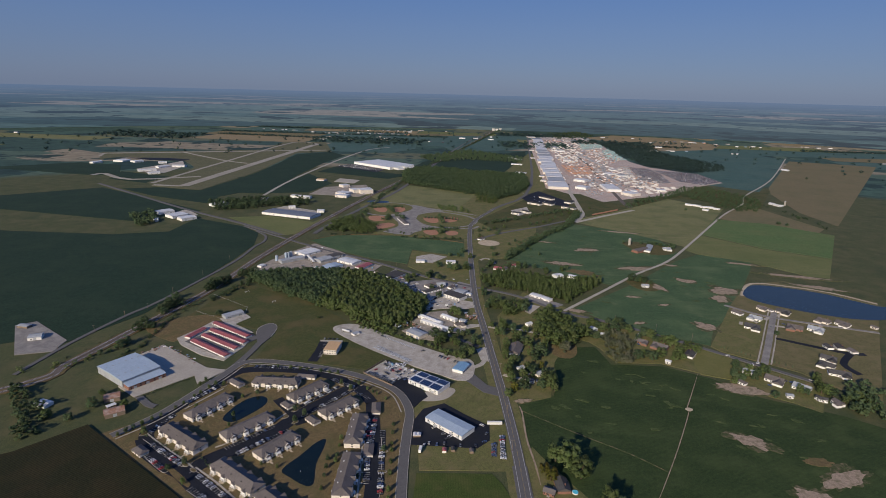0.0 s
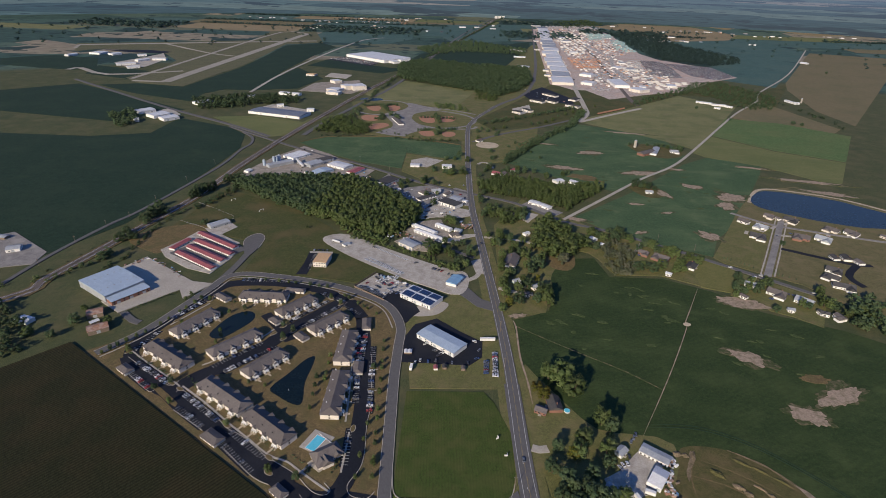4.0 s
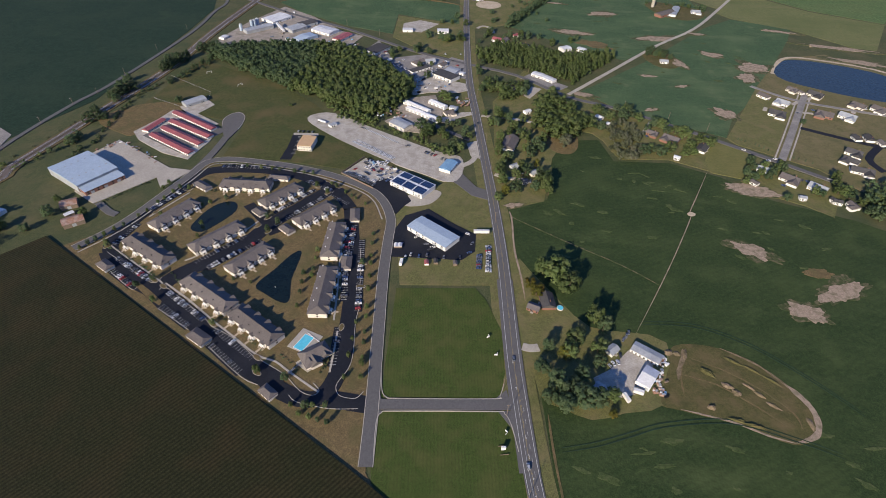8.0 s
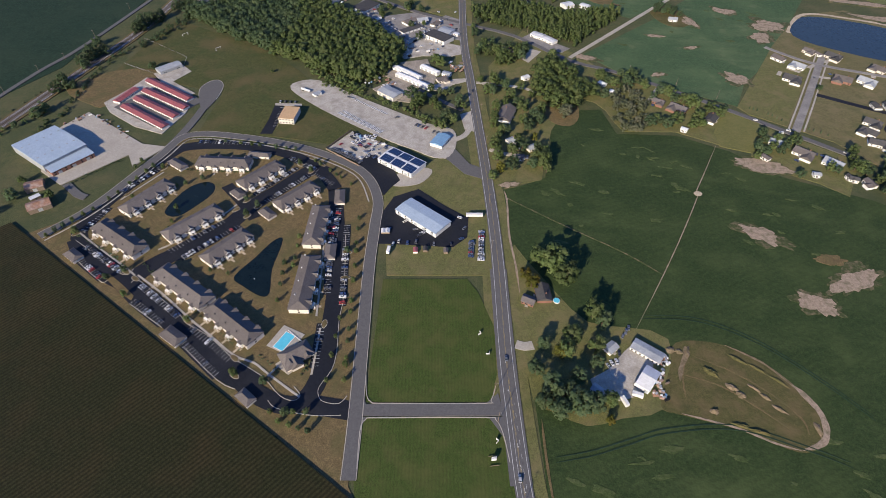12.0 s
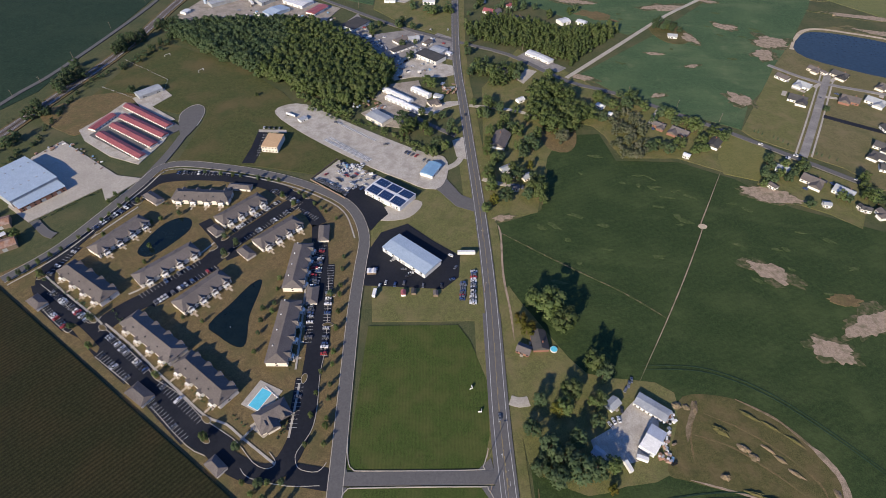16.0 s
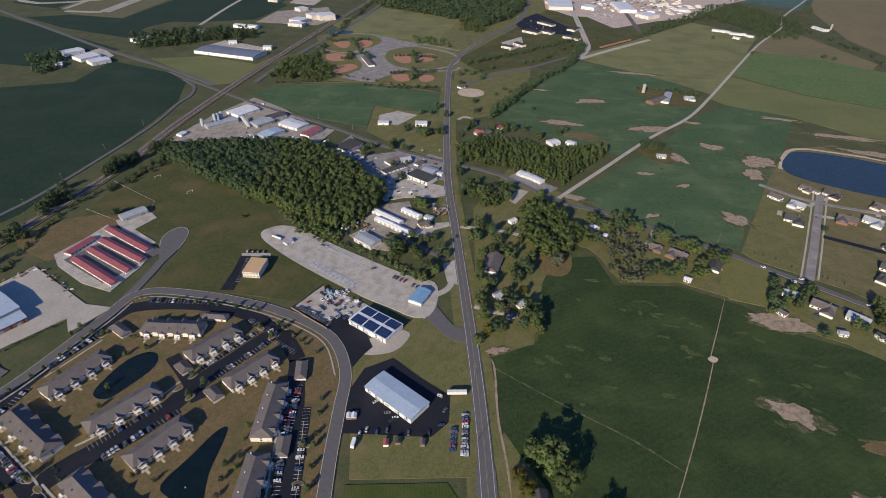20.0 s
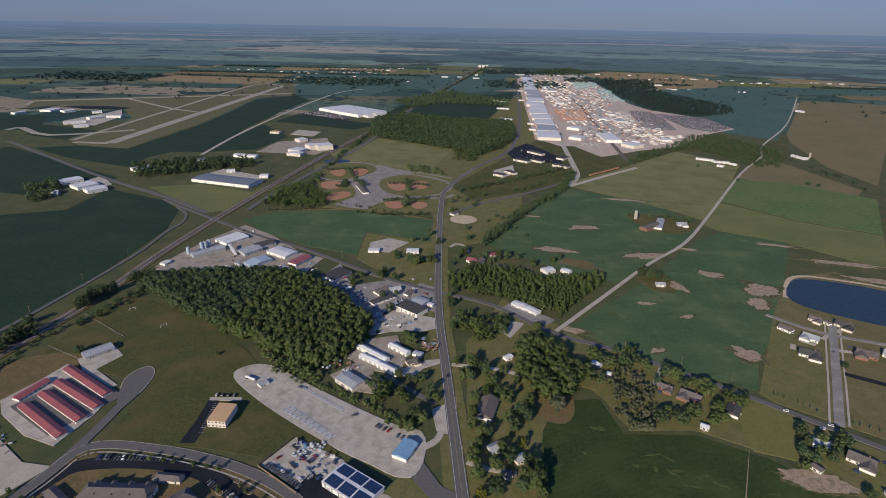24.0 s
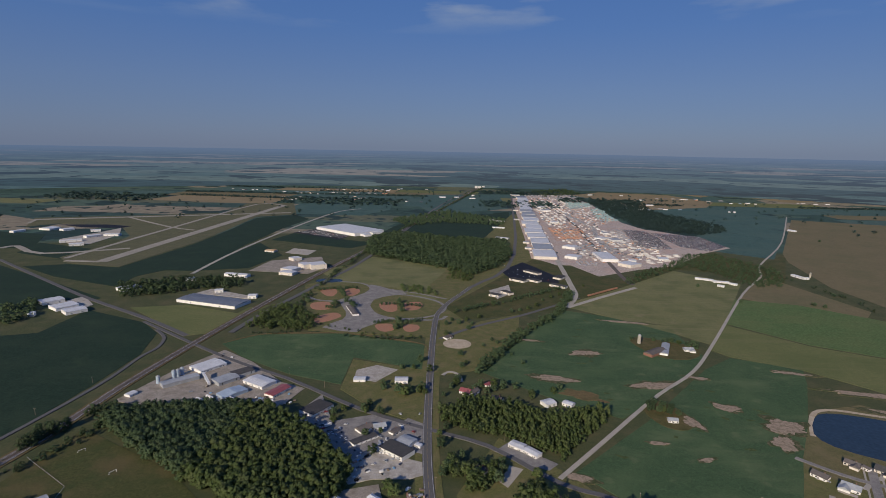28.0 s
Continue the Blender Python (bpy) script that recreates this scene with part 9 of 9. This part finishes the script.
wood([(-480.4, 491.7), (-455.2, 483.3), (-409.6, 447.6), (-394.1, 413.9), (-407.7, 404.5)], 10, 10, "leaf_dark", "trees at the corn field's corner", lobes=8, leaves=20, size=0.08, seed=22)
wood([(445.1, 592.8), (478.6, 584.0), (433.3, 515.7), (423.5, 524.6), (412.7, 544.1)], 10, 12, "leaf_dark", "garden trees along the lane", lobes=9, leaves=22, size=0.075, seed=23)

belt([(-166.1, 1187.2), (-134.1, 1183.4), (-102.0, 1176.4), (-71.0, 1175.9), (-45.4, 1178.1), (-20.1, 1186.7)], 6, 6, 5, "leaf_dark", "bushy hedge behind the soybean field", name="hedge", lobes=7, leaves=20, size=0.09, seed=81)
belt([(-320.5, 1187.0), (-280.6, 1183.8), (-242.7, 1200.6), (-200.3, 1200.9)], 5, 6, 4, "leaf_dark", "bushy hedge behind the soybean field", name="hedge", lobes=7, leaves=20, size=0.09, seed=82)
belt([(-115.4, 1265.3), (-88.6, 1264.0), (-58.7, 1277.9), (-20.1, 1289.1)], 4, 6, 6, "leaf_dark", "row of dark trees between ball diamonds", name="hedge", lobes=8, leaves=22, size=0.08, seed=83, wide=0.8)
belt([(-150.0, 697.0), (-106.8, 673.0), (-80.6, 665.0), (-60.2, 653.0), (-38.1, 638.5), (-18.6, 622.5)], 8, 5, 4.0, "leaf", "rank bushes behind the gravel yard", name="hedge", lobes=7, leaves=22, size=0.1, seed=84)
belt([(-165.0, 716.0), (-125.0, 694.0), (-98.0, 680.0)], 8, 6, 8, "leaf", "bushes at the wood's foot", name="hedge", lobes=8, leaves=24, size=0.08, seed=85)
belt([(-478.0, 560.0), (-452.0, 655.0), (-428.0, 745.0), (-411.0, 830.0)], 4, 7, 2.6, "leaf_grey", "weeds and scrub between the railway tracks", name="hedge", lobes=5, leaves=14, size=0.14, seed=86, wide=1.6)
belt([(-420.0, 560.0), (-408.0, 610.0), (-418.0, 690.0), (-405.0, 770.0)], 7, 8, 5, "leaf_dark", "scrub at the foot of the railway bank", name="hedge", lobes=7, leaves=20, size=0.1, seed=87, wide=1.4)
for x, y, h, k, leaf in (
        (94.9, 420.7, 21, 1.15, "leaf"), (103.9, 404.4, 20, 1.1, "leaf"), (84.6, 425.6, 16, 1.0, "leaf"), (120.8, 372.4, 18, 0.9, "leaf"), (126.0, 364.1, 16, 0.8, "leaf_dark"), (102.8, 349.2, 15, 1.0, "leaf"), (97.3, 338.2, 14, 1.0, "leaf"), (118.9, 343.2, 13, 0.9, "leaf"), (117.6, 330.2, 11, 0.9, "leaf_dark"),
        (77.1, 398.8, 12, 1.0, "leaf_yellow"), (72.3, 409.4, 9, 1.0, "leaf_yellow"), (93.4, 336.9, 11, 1.0, "leaf_yellow"), (81.5, 343.1, 12, 0.9, "leaf_dark"), (84.3, 310.0, 16, 1.1, "leaf_dark"), (93.3, 303.7, 17, 1.1, "leaf_dark"), (102.0, 297.6, 16, 1.1, "leaf_dark"), (111.6, 298.3, 15, 1.0, "leaf_dark"), (88.2, 292.2, 15, 1.0, "leaf_dark"), (79.3, 298.1, 14, 1.0, "leaf_dark"), (121.9, 301.9, 12, 1.0, "leaf"),
        (120.2, 288.4, 7, 1.0, "leaf_yellow"), (102.9, 316.8, 14, 1.0, "leaf_dark"), (75.6, 322.1, 12, 1.0, "leaf_dark"),
        (97.3, 553.3, 17, 1.0, "leaf"), (91.6, 560.2, 15, 0.9, "leaf"), (67.7, 571.1, 13, 1.0, "leaf"), (55.6, 542.4, 11, 0.8, "leaf_yellow"), (53.0, 590.0, 12, 0.9, "leaf"), (54.2, 570.3, 12, 0.8, "leaf"), (85.7, 616.3, 15, 0.9, "leaf_dark"), (92.5, 634.9, 15, 0.9, "leaf_dark"), (91.2, 596.5, 10, 0.7, "leaf_yellow"), (51.0, 633.6, 12, 0.8, "leaf"), (57.0, 607.0, 12, 0.9, "leaf"), (82.6, 653.6, 15, 0.9, "leaf"), (69.3, 678.5, 13, 1.0, "leaf"), (102.1, 649.9, 14, 0.8, "leaf"), (127.1, 646.7, 14, 1.25, "leaf_grey"), (73.7, 591.3, 12, 0.8, "leaf"), (62.9, 662.4, 12, 0.8, "leaf"), (58.1, 707.2, 9, 1.0, "leaf"),
        (39.3, 806.7, 12, 1.0, "leaf"), (53.1, 785.7, 13, 1.0, "leaf"), (62.8, 765.6, 13, 1.0, "leaf"), (80.2, 780.6, 11, 1.0, "leaf"), (91.7, 803.1, 11, 1.0, "leaf_dark"), (124.6, 783.8, 12, 1.1, "leaf"), (111.3, 749.2, 12, 1.1, "leaf"),
        (218.6, 737.8, 14, 1.0, "leaf_dark"), (251.7, 699.2, 14, 1.2, "leaf"), (272.1, 684.4, 13, 1.1, "leaf"), (270.6, 649.2, 14, 1.1, "leaf"), (230.9, 637.2, 11, 1.0, "leaf_dark"), (306.8, 671.2, 8, 1.0, "leaf_dark"), (332.1, 625.7, 11, 0.9, "leaf_dark"), (319.7, 603.7, 11, 0.8, "leaf_dark"), (333.6, 600.5, 11, 1.0, "leaf"), (346.8, 601.3, 11, 1.0, "leaf_dark"), (364.4, 620.3, 9, 1.2, "leaf"), (435.2, 730.2, 7, 1.0, "leaf_dark"),
        (-42.5, 668.7, 14, 1.2, "leaf_dark"), (-32.0, 653.9, 13, 1.1, "leaf"), (-1.4, 626.9, 14, 1.1, "leaf_dark"), (7.1, 622.9, 12, 1.0, "leaf"), (-15.4, 661.6, 10, 1.0, "leaf"), (17.0, 653.5, 8, 1.0, "leaf"), (-11.2, 683.0, 8, 1.0, "leaf_dark"),
        (-14.6, 748.0, 14, 1.1, "leaf"), (-21.3, 755.8, 12, 1.0, "leaf"), (-63.3, 776.9, 13, 0.9, "leaf"), (-21.4, 688.3, 9, 1.0, "leaf"), (-59.8, 853.2, 10, 0.9, "leaf_dark"), (-43.8, 861.6, 8, 0.9, "leaf"),
        (-55.6, 977, 12, 0.9, "leaf_dark"), (-21.0, 969, 13, 1.0, "leaf_dark"), (-8.4, 970, 12, 0.9, "leaf"), (-40.2, 1050, 8, 1.0, "leaf_dark"), (-22.0, 1051, 9, 1.0, "leaf"), (-68.4, 909, 8, 1.0, "leaf"), (-103.8, 883.6, 9, 1.0, "leaf"),
        (310.1, 931, 9, 1.0, "leaf_dark"), (304.3, 938, 8, 1.0, "leaf"), (415.7, 1205, 9, 1.0, "leaf_dark"), (421.0, 1190, 10, 1.0, "leaf"), (450.1, 1186, 9, 1.1, "leaf_dark"), (343.3, 1582, 7, 1.0, "leaf"), (665.4, 1474, 9, 1.1, "leaf_dark"),
        (833.3, 1659, 13, 1.3, "leaf_dark"), (838.3, 1631, 13, 1.3, "leaf_dark"), (914, 1547, 9, 1.3, "leaf_dark"), (816.5, 1462, 9, 1.3, "leaf_dark"), (830.3, 1446, 9, 1.3, "leaf_dark"), (628.3, 1609, 9, 1.0, "leaf_dark"), (1405, 2376, 9, 1.2, "leaf_dark"),
        (-356.3, 710.3, 9, 1.2, "leaf_dark"), (-447.9, 743.3, 11, 1.1, "leaf_dark"), (-451.0, 764.5, 11, 1.1, "leaf_dark"), (-433.3, 704.4, 10, 1.1, "leaf_dark"), (-443.6, 661.0, 9, 1.0, "leaf_dark"), (-427.3, 837.2, 10, 1.2, "leaf_dark"), (-420.2, 846.4, 10, 1.2, "leaf_dark"), (-212.6, 714.7, 4, 1.2, "leaf"),
        (-377.0, 469.0, 11, 1.2, "leaf_dark"), (-345.2, 472.0, 9, 1.1, "leaf"), (-381.5, 491.0, 7, 1.1, "leaf"), (-407.7, 446.7, 9, 1.2, "leaf"), (-384.7, 445.6, 8, 1.3, "leaf_dark"), (-443.3, 577.9, 7, 1.1, "leaf_dark"), (-443.0, 670.8, 11, 1.0, "leaf_dark")):
    tree(x, y, h * 0.95, k * 1.15, leaf)
for x, y in [(178.9, 728.9), (185.1, 722.2), (192.4, 717.9), (199.8, 709.2), (213.5, 737.4), (220.8, 725.8), (226.7, 714.5), (231.9, 692.4), (244.1, 704.2), (254.5, 688.5), (263.6, 689.1), (272.1, 674.0), (262.9, 634.7), (272.9, 639.9), (289.6, 668.0), (297.1, 660.6), (225.2, 646.2), (235.1, 632.9), (246.4, 642.9), (217.0, 636.3), (208.1, 719.0), (203.9, 743.0), (176.3, 688.7), (164.3, 698.9), (176.8, 734.9)]:
    tree(x, y, random.uniform(8, 13), random.uniform(1.0, 1.4), random.choice(("leaf", "leaf", "leaf_dark")), "in the long back gardens", group="garden trees")
for x, y in [(50.9, 714.1), (49.3, 685.6), (52.5, 654.5), (49.7, 616.6), (50.3, 579.0), (53.0, 560.1), (48.8, 531.8), (61.4, 608.6), (81.2, 627.6), (97.7, 628.7), (82.4, 698.9), (93.4, 683.1), (64.1, 697.7), (74.8, 666.1), (93.3, 577.7), (99.2, 570.4), (100.1, 545.0), (86.3, 551.2), (78.4, 580.7), (66.7, 546.5), (26.1, 836.9), (35.9, 791.7), (49.9, 815.1), (70.7, 801.5), (86.6, 774.1), (125.8, 763.3), (106.4, 730.0)]:
    tree(x, y, random.uniform(9, 14), random.uniform(0.9, 1.25), random.choice(("leaf", "leaf_dark", "leaf_dark")), "in the wooded yards", group="yard trees")
for x, y in [(331.1, 622.5), (331.4, 614.0), (318.4, 596.8), (325.5, 593.2), (343.3, 614.7), (339.6, 594.1), (354.6, 611.3), (362.7, 611.8), (313.0, 584.6), (344.6, 557.3), (377.8, 569.9), (383.2, 566.7), (411.9, 598.5), (407.7, 586.6), (402.9, 571.4)] + [(435.2, 573.4), (437.3, 562.2), (439.3, 551.3), (441.2, 540.8), (417.9, 554.8), (416.7, 538.5), (409.4, 571.0), (412.3, 565.5)]:
    tree(x, y, random.uniform(7, 12), random.uniform(1.0, 1.4), random.choice(("leaf", "leaf_dark")), "in a garden by the lane", group="garden trees")
for x, y in [(33.4, 794.9), (39.7, 789.5), (45.8, 784.2), (55.1, 796.4), (64.0, 779.8), (57.8, 773.9), (30.6, 783.2), (83.2, 798.3), (92.1, 793.1), (35.0, 713.2), (43.2, 696.5), (51.1, 705.4), (43.2, 688.2)] + [(2.4, 683.1), (11.4, 664.4), (-4.9, 678.7), (9.7, 653.5), (-11.5, 648.7), (-17.1, 655.5), (-32.7, 661.8)]:
    tree(x, y, random.uniform(7, 12), random.uniform(1.0, 1.3), random.choice(("leaf", "leaf_dark")), "by the main road", group="roadside trees")
for x, y in [(34.9, 987), (41.6, 1001), (53.7, 952), (66.6, 983), (82.9, 974), (93.4, 985), (105.0, 997), (25.4, 960), (61.4, 933), (-4.9, 978), (0.6, 968), (-30.5, 966), (26.8, 894.6), (31.6, 874.8), (35.7, 904), (41.8, 882.1), (23.9, 861.5), (-46.6, 819.4), (-49.9, 907)] + [(20.6, 1261), (30.7, 1286), (43.7, 1270), (57.6, 1288), (68.0, 1265), (83.1, 1308), (22.2, 1204), (62.4, 1238), (149.4, 1352), (167.5, 1362), (186.3, 1376), (206.8, 1399), (225.1, 1444), (247.6, 1470), (271.0, 1496), (100.5, 1181), (109.3, 1168), (84.9, 1153), (56.1, 1076), (47.4, 1111), (128.7, 1118), (143.0, 1083)]:
    tree(x, y, random.uniform(6, 11), random.uniform(1.0, 1.4), random.choice(("leaf", "leaf_dark", "leaf_dark")), "on mown grass by the park drive", group="park trees")
for x, y in [(-229.7, 1485), (-219.3, 1462), (-211.6, 1443), (-83.2, 1393), (-75.3, 1365), (-70.0, 1337), (-69.7, 1265), (-70.6, 1229), (-63.6, 1239), (-193.1, 1391), (-180.4, 1375), (-171.7, 1356), (-214.0, 1372), (-214.1, 1347), (-275.1, 1387), (-289.6, 1417)]:
    tree(x, y, random.uniform(11, 14), 1.2, "leaf_dark", "beside the ball diamonds")
for x, y in [(-271.5, 1481), (-265.2, 1487), (-258.8, 1493), (-251.1, 1493), (-244.6, 1499), (-217.6, 1502), (-210.9, 1508), (-203.2, 1509), (-194.4, 1504), (-117.4, 1381), (-109.2, 1382), (-101.0, 1383), (-92.8, 1384), (-63.1, 1382), (-54.5, 1379), (-46.0, 1376), (-37.5, 1372), (-113.3, 1258), (-106.0, 1258), (-98.1, 1262), (-90.1, 1267), (-55.6, 1263), (-47.5, 1267), (-39.3, 1271), (-31.1, 1275), (-226.4, 1350), (-219.8, 1347), (-210.0, 1381)]:
    tree(x, y, random.uniform(6.5, 8.5), 1.1, "leaf_dark", "in a row at the ball diamonds", group="ball park trees")
for x, y, h in ((-59.7, 990.8, 9), (-35.6, 972.7, 13), (-26.1, 958.4, 13), (-4.6, 979.4, 13), (-14.2, 1078.2, 12), (-38.4, 1050.2, 9), (1.4, 1040.8, 12), (-71.3, 912.7, 11), (-66.4, 924.7, 11), (-107.2, 902.4, 9), (-96.6, 910.8, 9), (74.9, 992.2, 13), (94.2, 998.2, 13), (106.7, 992.4, 14), (123.8, 991.5, 11), (142.4, 964.9, 13), (173.8, 982.2, 10), (184.0, 993.9, 10), (44.0, 1012.7, 11), (49.5, 1062.3, 10), (72.7, 873.9, 10), (96.2, 887.9, 11)):
    tree(x, y, h, 1.1, random.choice(("leaf", "leaf_dark", "leaf_dark")), "by the crossroads", group="crossroads trees")
for x, y, h in ((291.0, 950, 10), (299.0, 957, 10), (308.0, 950, 9), (316.0, 943, 9), (320.0, 928, 8), (298.0, 935, 9), (289.0, 938, 10), (383.0, 1205, 8), (398.0, 1196, 9), (410.0, 1200, 10), (432.0, 1180, 10), (440.0, 1168, 9), (446.0, 1192, 9), (346.0, 1208, 7)):
    tree(x, y, h, 1.25, "leaf_dark", "round a lone farmhouse", group="farm trees")
for x, y in ((-32.8, 656.5), (-28.3, 664.3), (-37.0, 647.0), (-11.3, 615.7), (-4.0, 611.0)):
    tree(x, y, random.uniform(10, 13), 1.15, "leaf", "beside the gravel yard", group="yard trees")
# street trees round the apartments
for line, n in (([(-51.3, 298.6), (-59.2, 377.2)], 7), ([(-60.2, 388.7), (-68.5, 468.2)], 6), ([(-80.3, 508.9), (-127.0, 546.2)], 6), ([(-138.3, 558.6), (-225.2, 569.2)], 7), ([(-271.9, 526.7), (-294.3, 469.7)], 6), ([(-296.7, 464.0), (-325.2, 419.6)], 6), ([(-98.2, 280.9), (-69.1, 282.8)], 4), ([(-89.4, 275.5), (-66.1, 269.2)], 4), ([(-64.8, 360.2), (-63.8, 302.1)], 4), ([(-113.7, 367.6), (-119.2, 415.3)], 4), ([(-110.1, 397.0), (-114.0, 442.8)], 4), ([(-181.1, 397.9), (-156.8, 393.6)], 2), ([(-276.1, 475.1), (-211.9, 513.7)], 5), ([(-286.5, 534.8), (-292.8, 511.5)], 2), ([(-223.4, 434.4), (-230.4, 470.8)], 3)):
    for i in range(n):
        k = (i + random.uniform(0.2, 0.8)) / n
        (ax, ay), (bx, by) = line
        tree(ax + (bx - ax) * k, ay + (by - ay) * k, random.uniform(4, 6), 0.85, random.choice(("leaf", "leaf_dark", "leaf")), "young, planted beside the street", group="young street trees")
for x, y in [(-171.9, 482.3), (-165.4, 462.1), (-159.8, 474.9), (-124.4, 528.2), (-137.3, 538.4), (-264.3, 522.3), (-299.7, 430.0), (-239.8, 391.5), (-173.7, 347.9), (-126.1, 306.4), (-71.3, 425.5), (-104.5, 301.5), (-84.6, 280.6), (-250.0, 383.0), (-229.0, 367.5)]:
    tree(x, y, random.uniform(5, 7.5), 0.95, random.choice(("leaf", "leaf_dark")), "on a planted island of the car park", group="car park trees", base=LOT)
for x, y in [(338.1, 680.3), (341.4, 678.5), (344.8, 675.7), (354.6, 669.3), (358.0, 666.5), (361.5, 661.9), (364.9, 657.3), (383.6, 644.4), (387.8, 641.9), (392.0, 639.5), (398.4, 636.3), (404.3, 632.2)]:
    conifer(x, y, 4.5, "in a young row by the lane")

# thin spots in the soybeans
rng = random.Random(77)
for poly, n in (([(63.2, 513.8), (101.6, 531.2), (115.5, 599.2), (166.2, 641.5), (177.1, 603.5), (286.7, 584.4), (362.8, 519.1), (347.4, 431.5), (204.0, 468.9), (74.2, 436.8)], 40), ([(189.1, 808.9), (407.6, 1061), (557.1, 1073), (385.7, 787.4), (272.9, 766.8)], 14), ([(87.8, 1048), (252.7, 1349), (425.8, 1235), (366.7, 1046), (251.0, 930)], 12), ([(90.5, 272.0), (164.8, 288.5), (229.6, 270.0), (304.3, 310.0), (272.4, 245.4), (90.0, 233.9)], 14)):
    xs, ys = [p[0] for p in poly], [p[1] for p in poly]
    made = 0
    while made < n:
        x, y = rng.uniform(min(xs), max(xs)), rng.uniform(min(ys), max(ys))
        if inside(x, y, poly):
            made += 1
            slab("thin_crop", blob(x, y, rng.uniform(1.5, 6), rng.uniform(0.8, 2.2), rng.uniform(-40, 10), made, 22, 0.8), PATCH - 0.07, "thin_green", "thin yellowish spot in the soybeans", 0, "bare ground")
# low shrubs along the houses and yards
for line in ([(-232.7, 402.2), (-176.2, 360.3)], [(-173.5, 358.9), (-126.7, 325.3)], [(-299.3, 429.9), (-244.5, 400.7)], [(-223.2, 422.0), (-189.9, 464.7)], [(-85.8, 358.7), (-90.7, 424.0)], [(-99.3, 433.5), (-96.6, 483.0)], [(-177.1, 399.5), (-151.2, 436.4)], [(-265.3, 451.3), (-242.9, 495.7)], [(-242.2, 521.9), (-182.2, 523.2)], [(-137.9, 468.8), (-109.5, 503.1)], [(-305.3, 538.9), (-342.1, 491.1)], [(-82.8, 309.7), (-73.2, 329.0)], [(-114.8, 326.1), (-98.1, 308.6)]):
    belt(line, 2.4, 2.6, 1.7, "leaf_dark", "low clipped shrubs along the house", name="shrubs", lobes=3, leaves=9, size=0.2, seed=int(line[0][0]), wide=1.3)
# the far single trees, joined by the kind of their leaves
for leaf in sorted({f[0] for f in FAR_TREES}):
    V, N, F, n = [], [], [], 0
    for _, x, y, h, k, v, a in (f for f in FAR_TREES if f[0] == leaf):
        vs, fs, ns = cached(("far_tree", v), lambda: leafy(v + 71, 14, 28, 0.055))
        c, s_ = math.cos(a), math.sin(a)
        V.append(np.stack([(vs[:, 0] * c - vs[:, 1] * s_) * h * k + x, (vs[:, 0] * s_ + vs[:, 1] * c) * h * k + y, (vs[:, 2] - 0.1) * h], 1))
        N.append(np.stack([ns[:, 0] * c - ns[:, 1] * s_, ns[:, 0] * s_ + ns[:, 1] * c, ns[:, 2]], 1))
        F += [tuple(i + n for i in f) for f in fs]
        n += len(vs)
    tagged(new("field_trees", leaf_mesh("field_trees", np.concatenate(V), F, np.concatenate(N), M[leaf])), "single green trees scattered by parks and farms", "trees", kind="stuff")
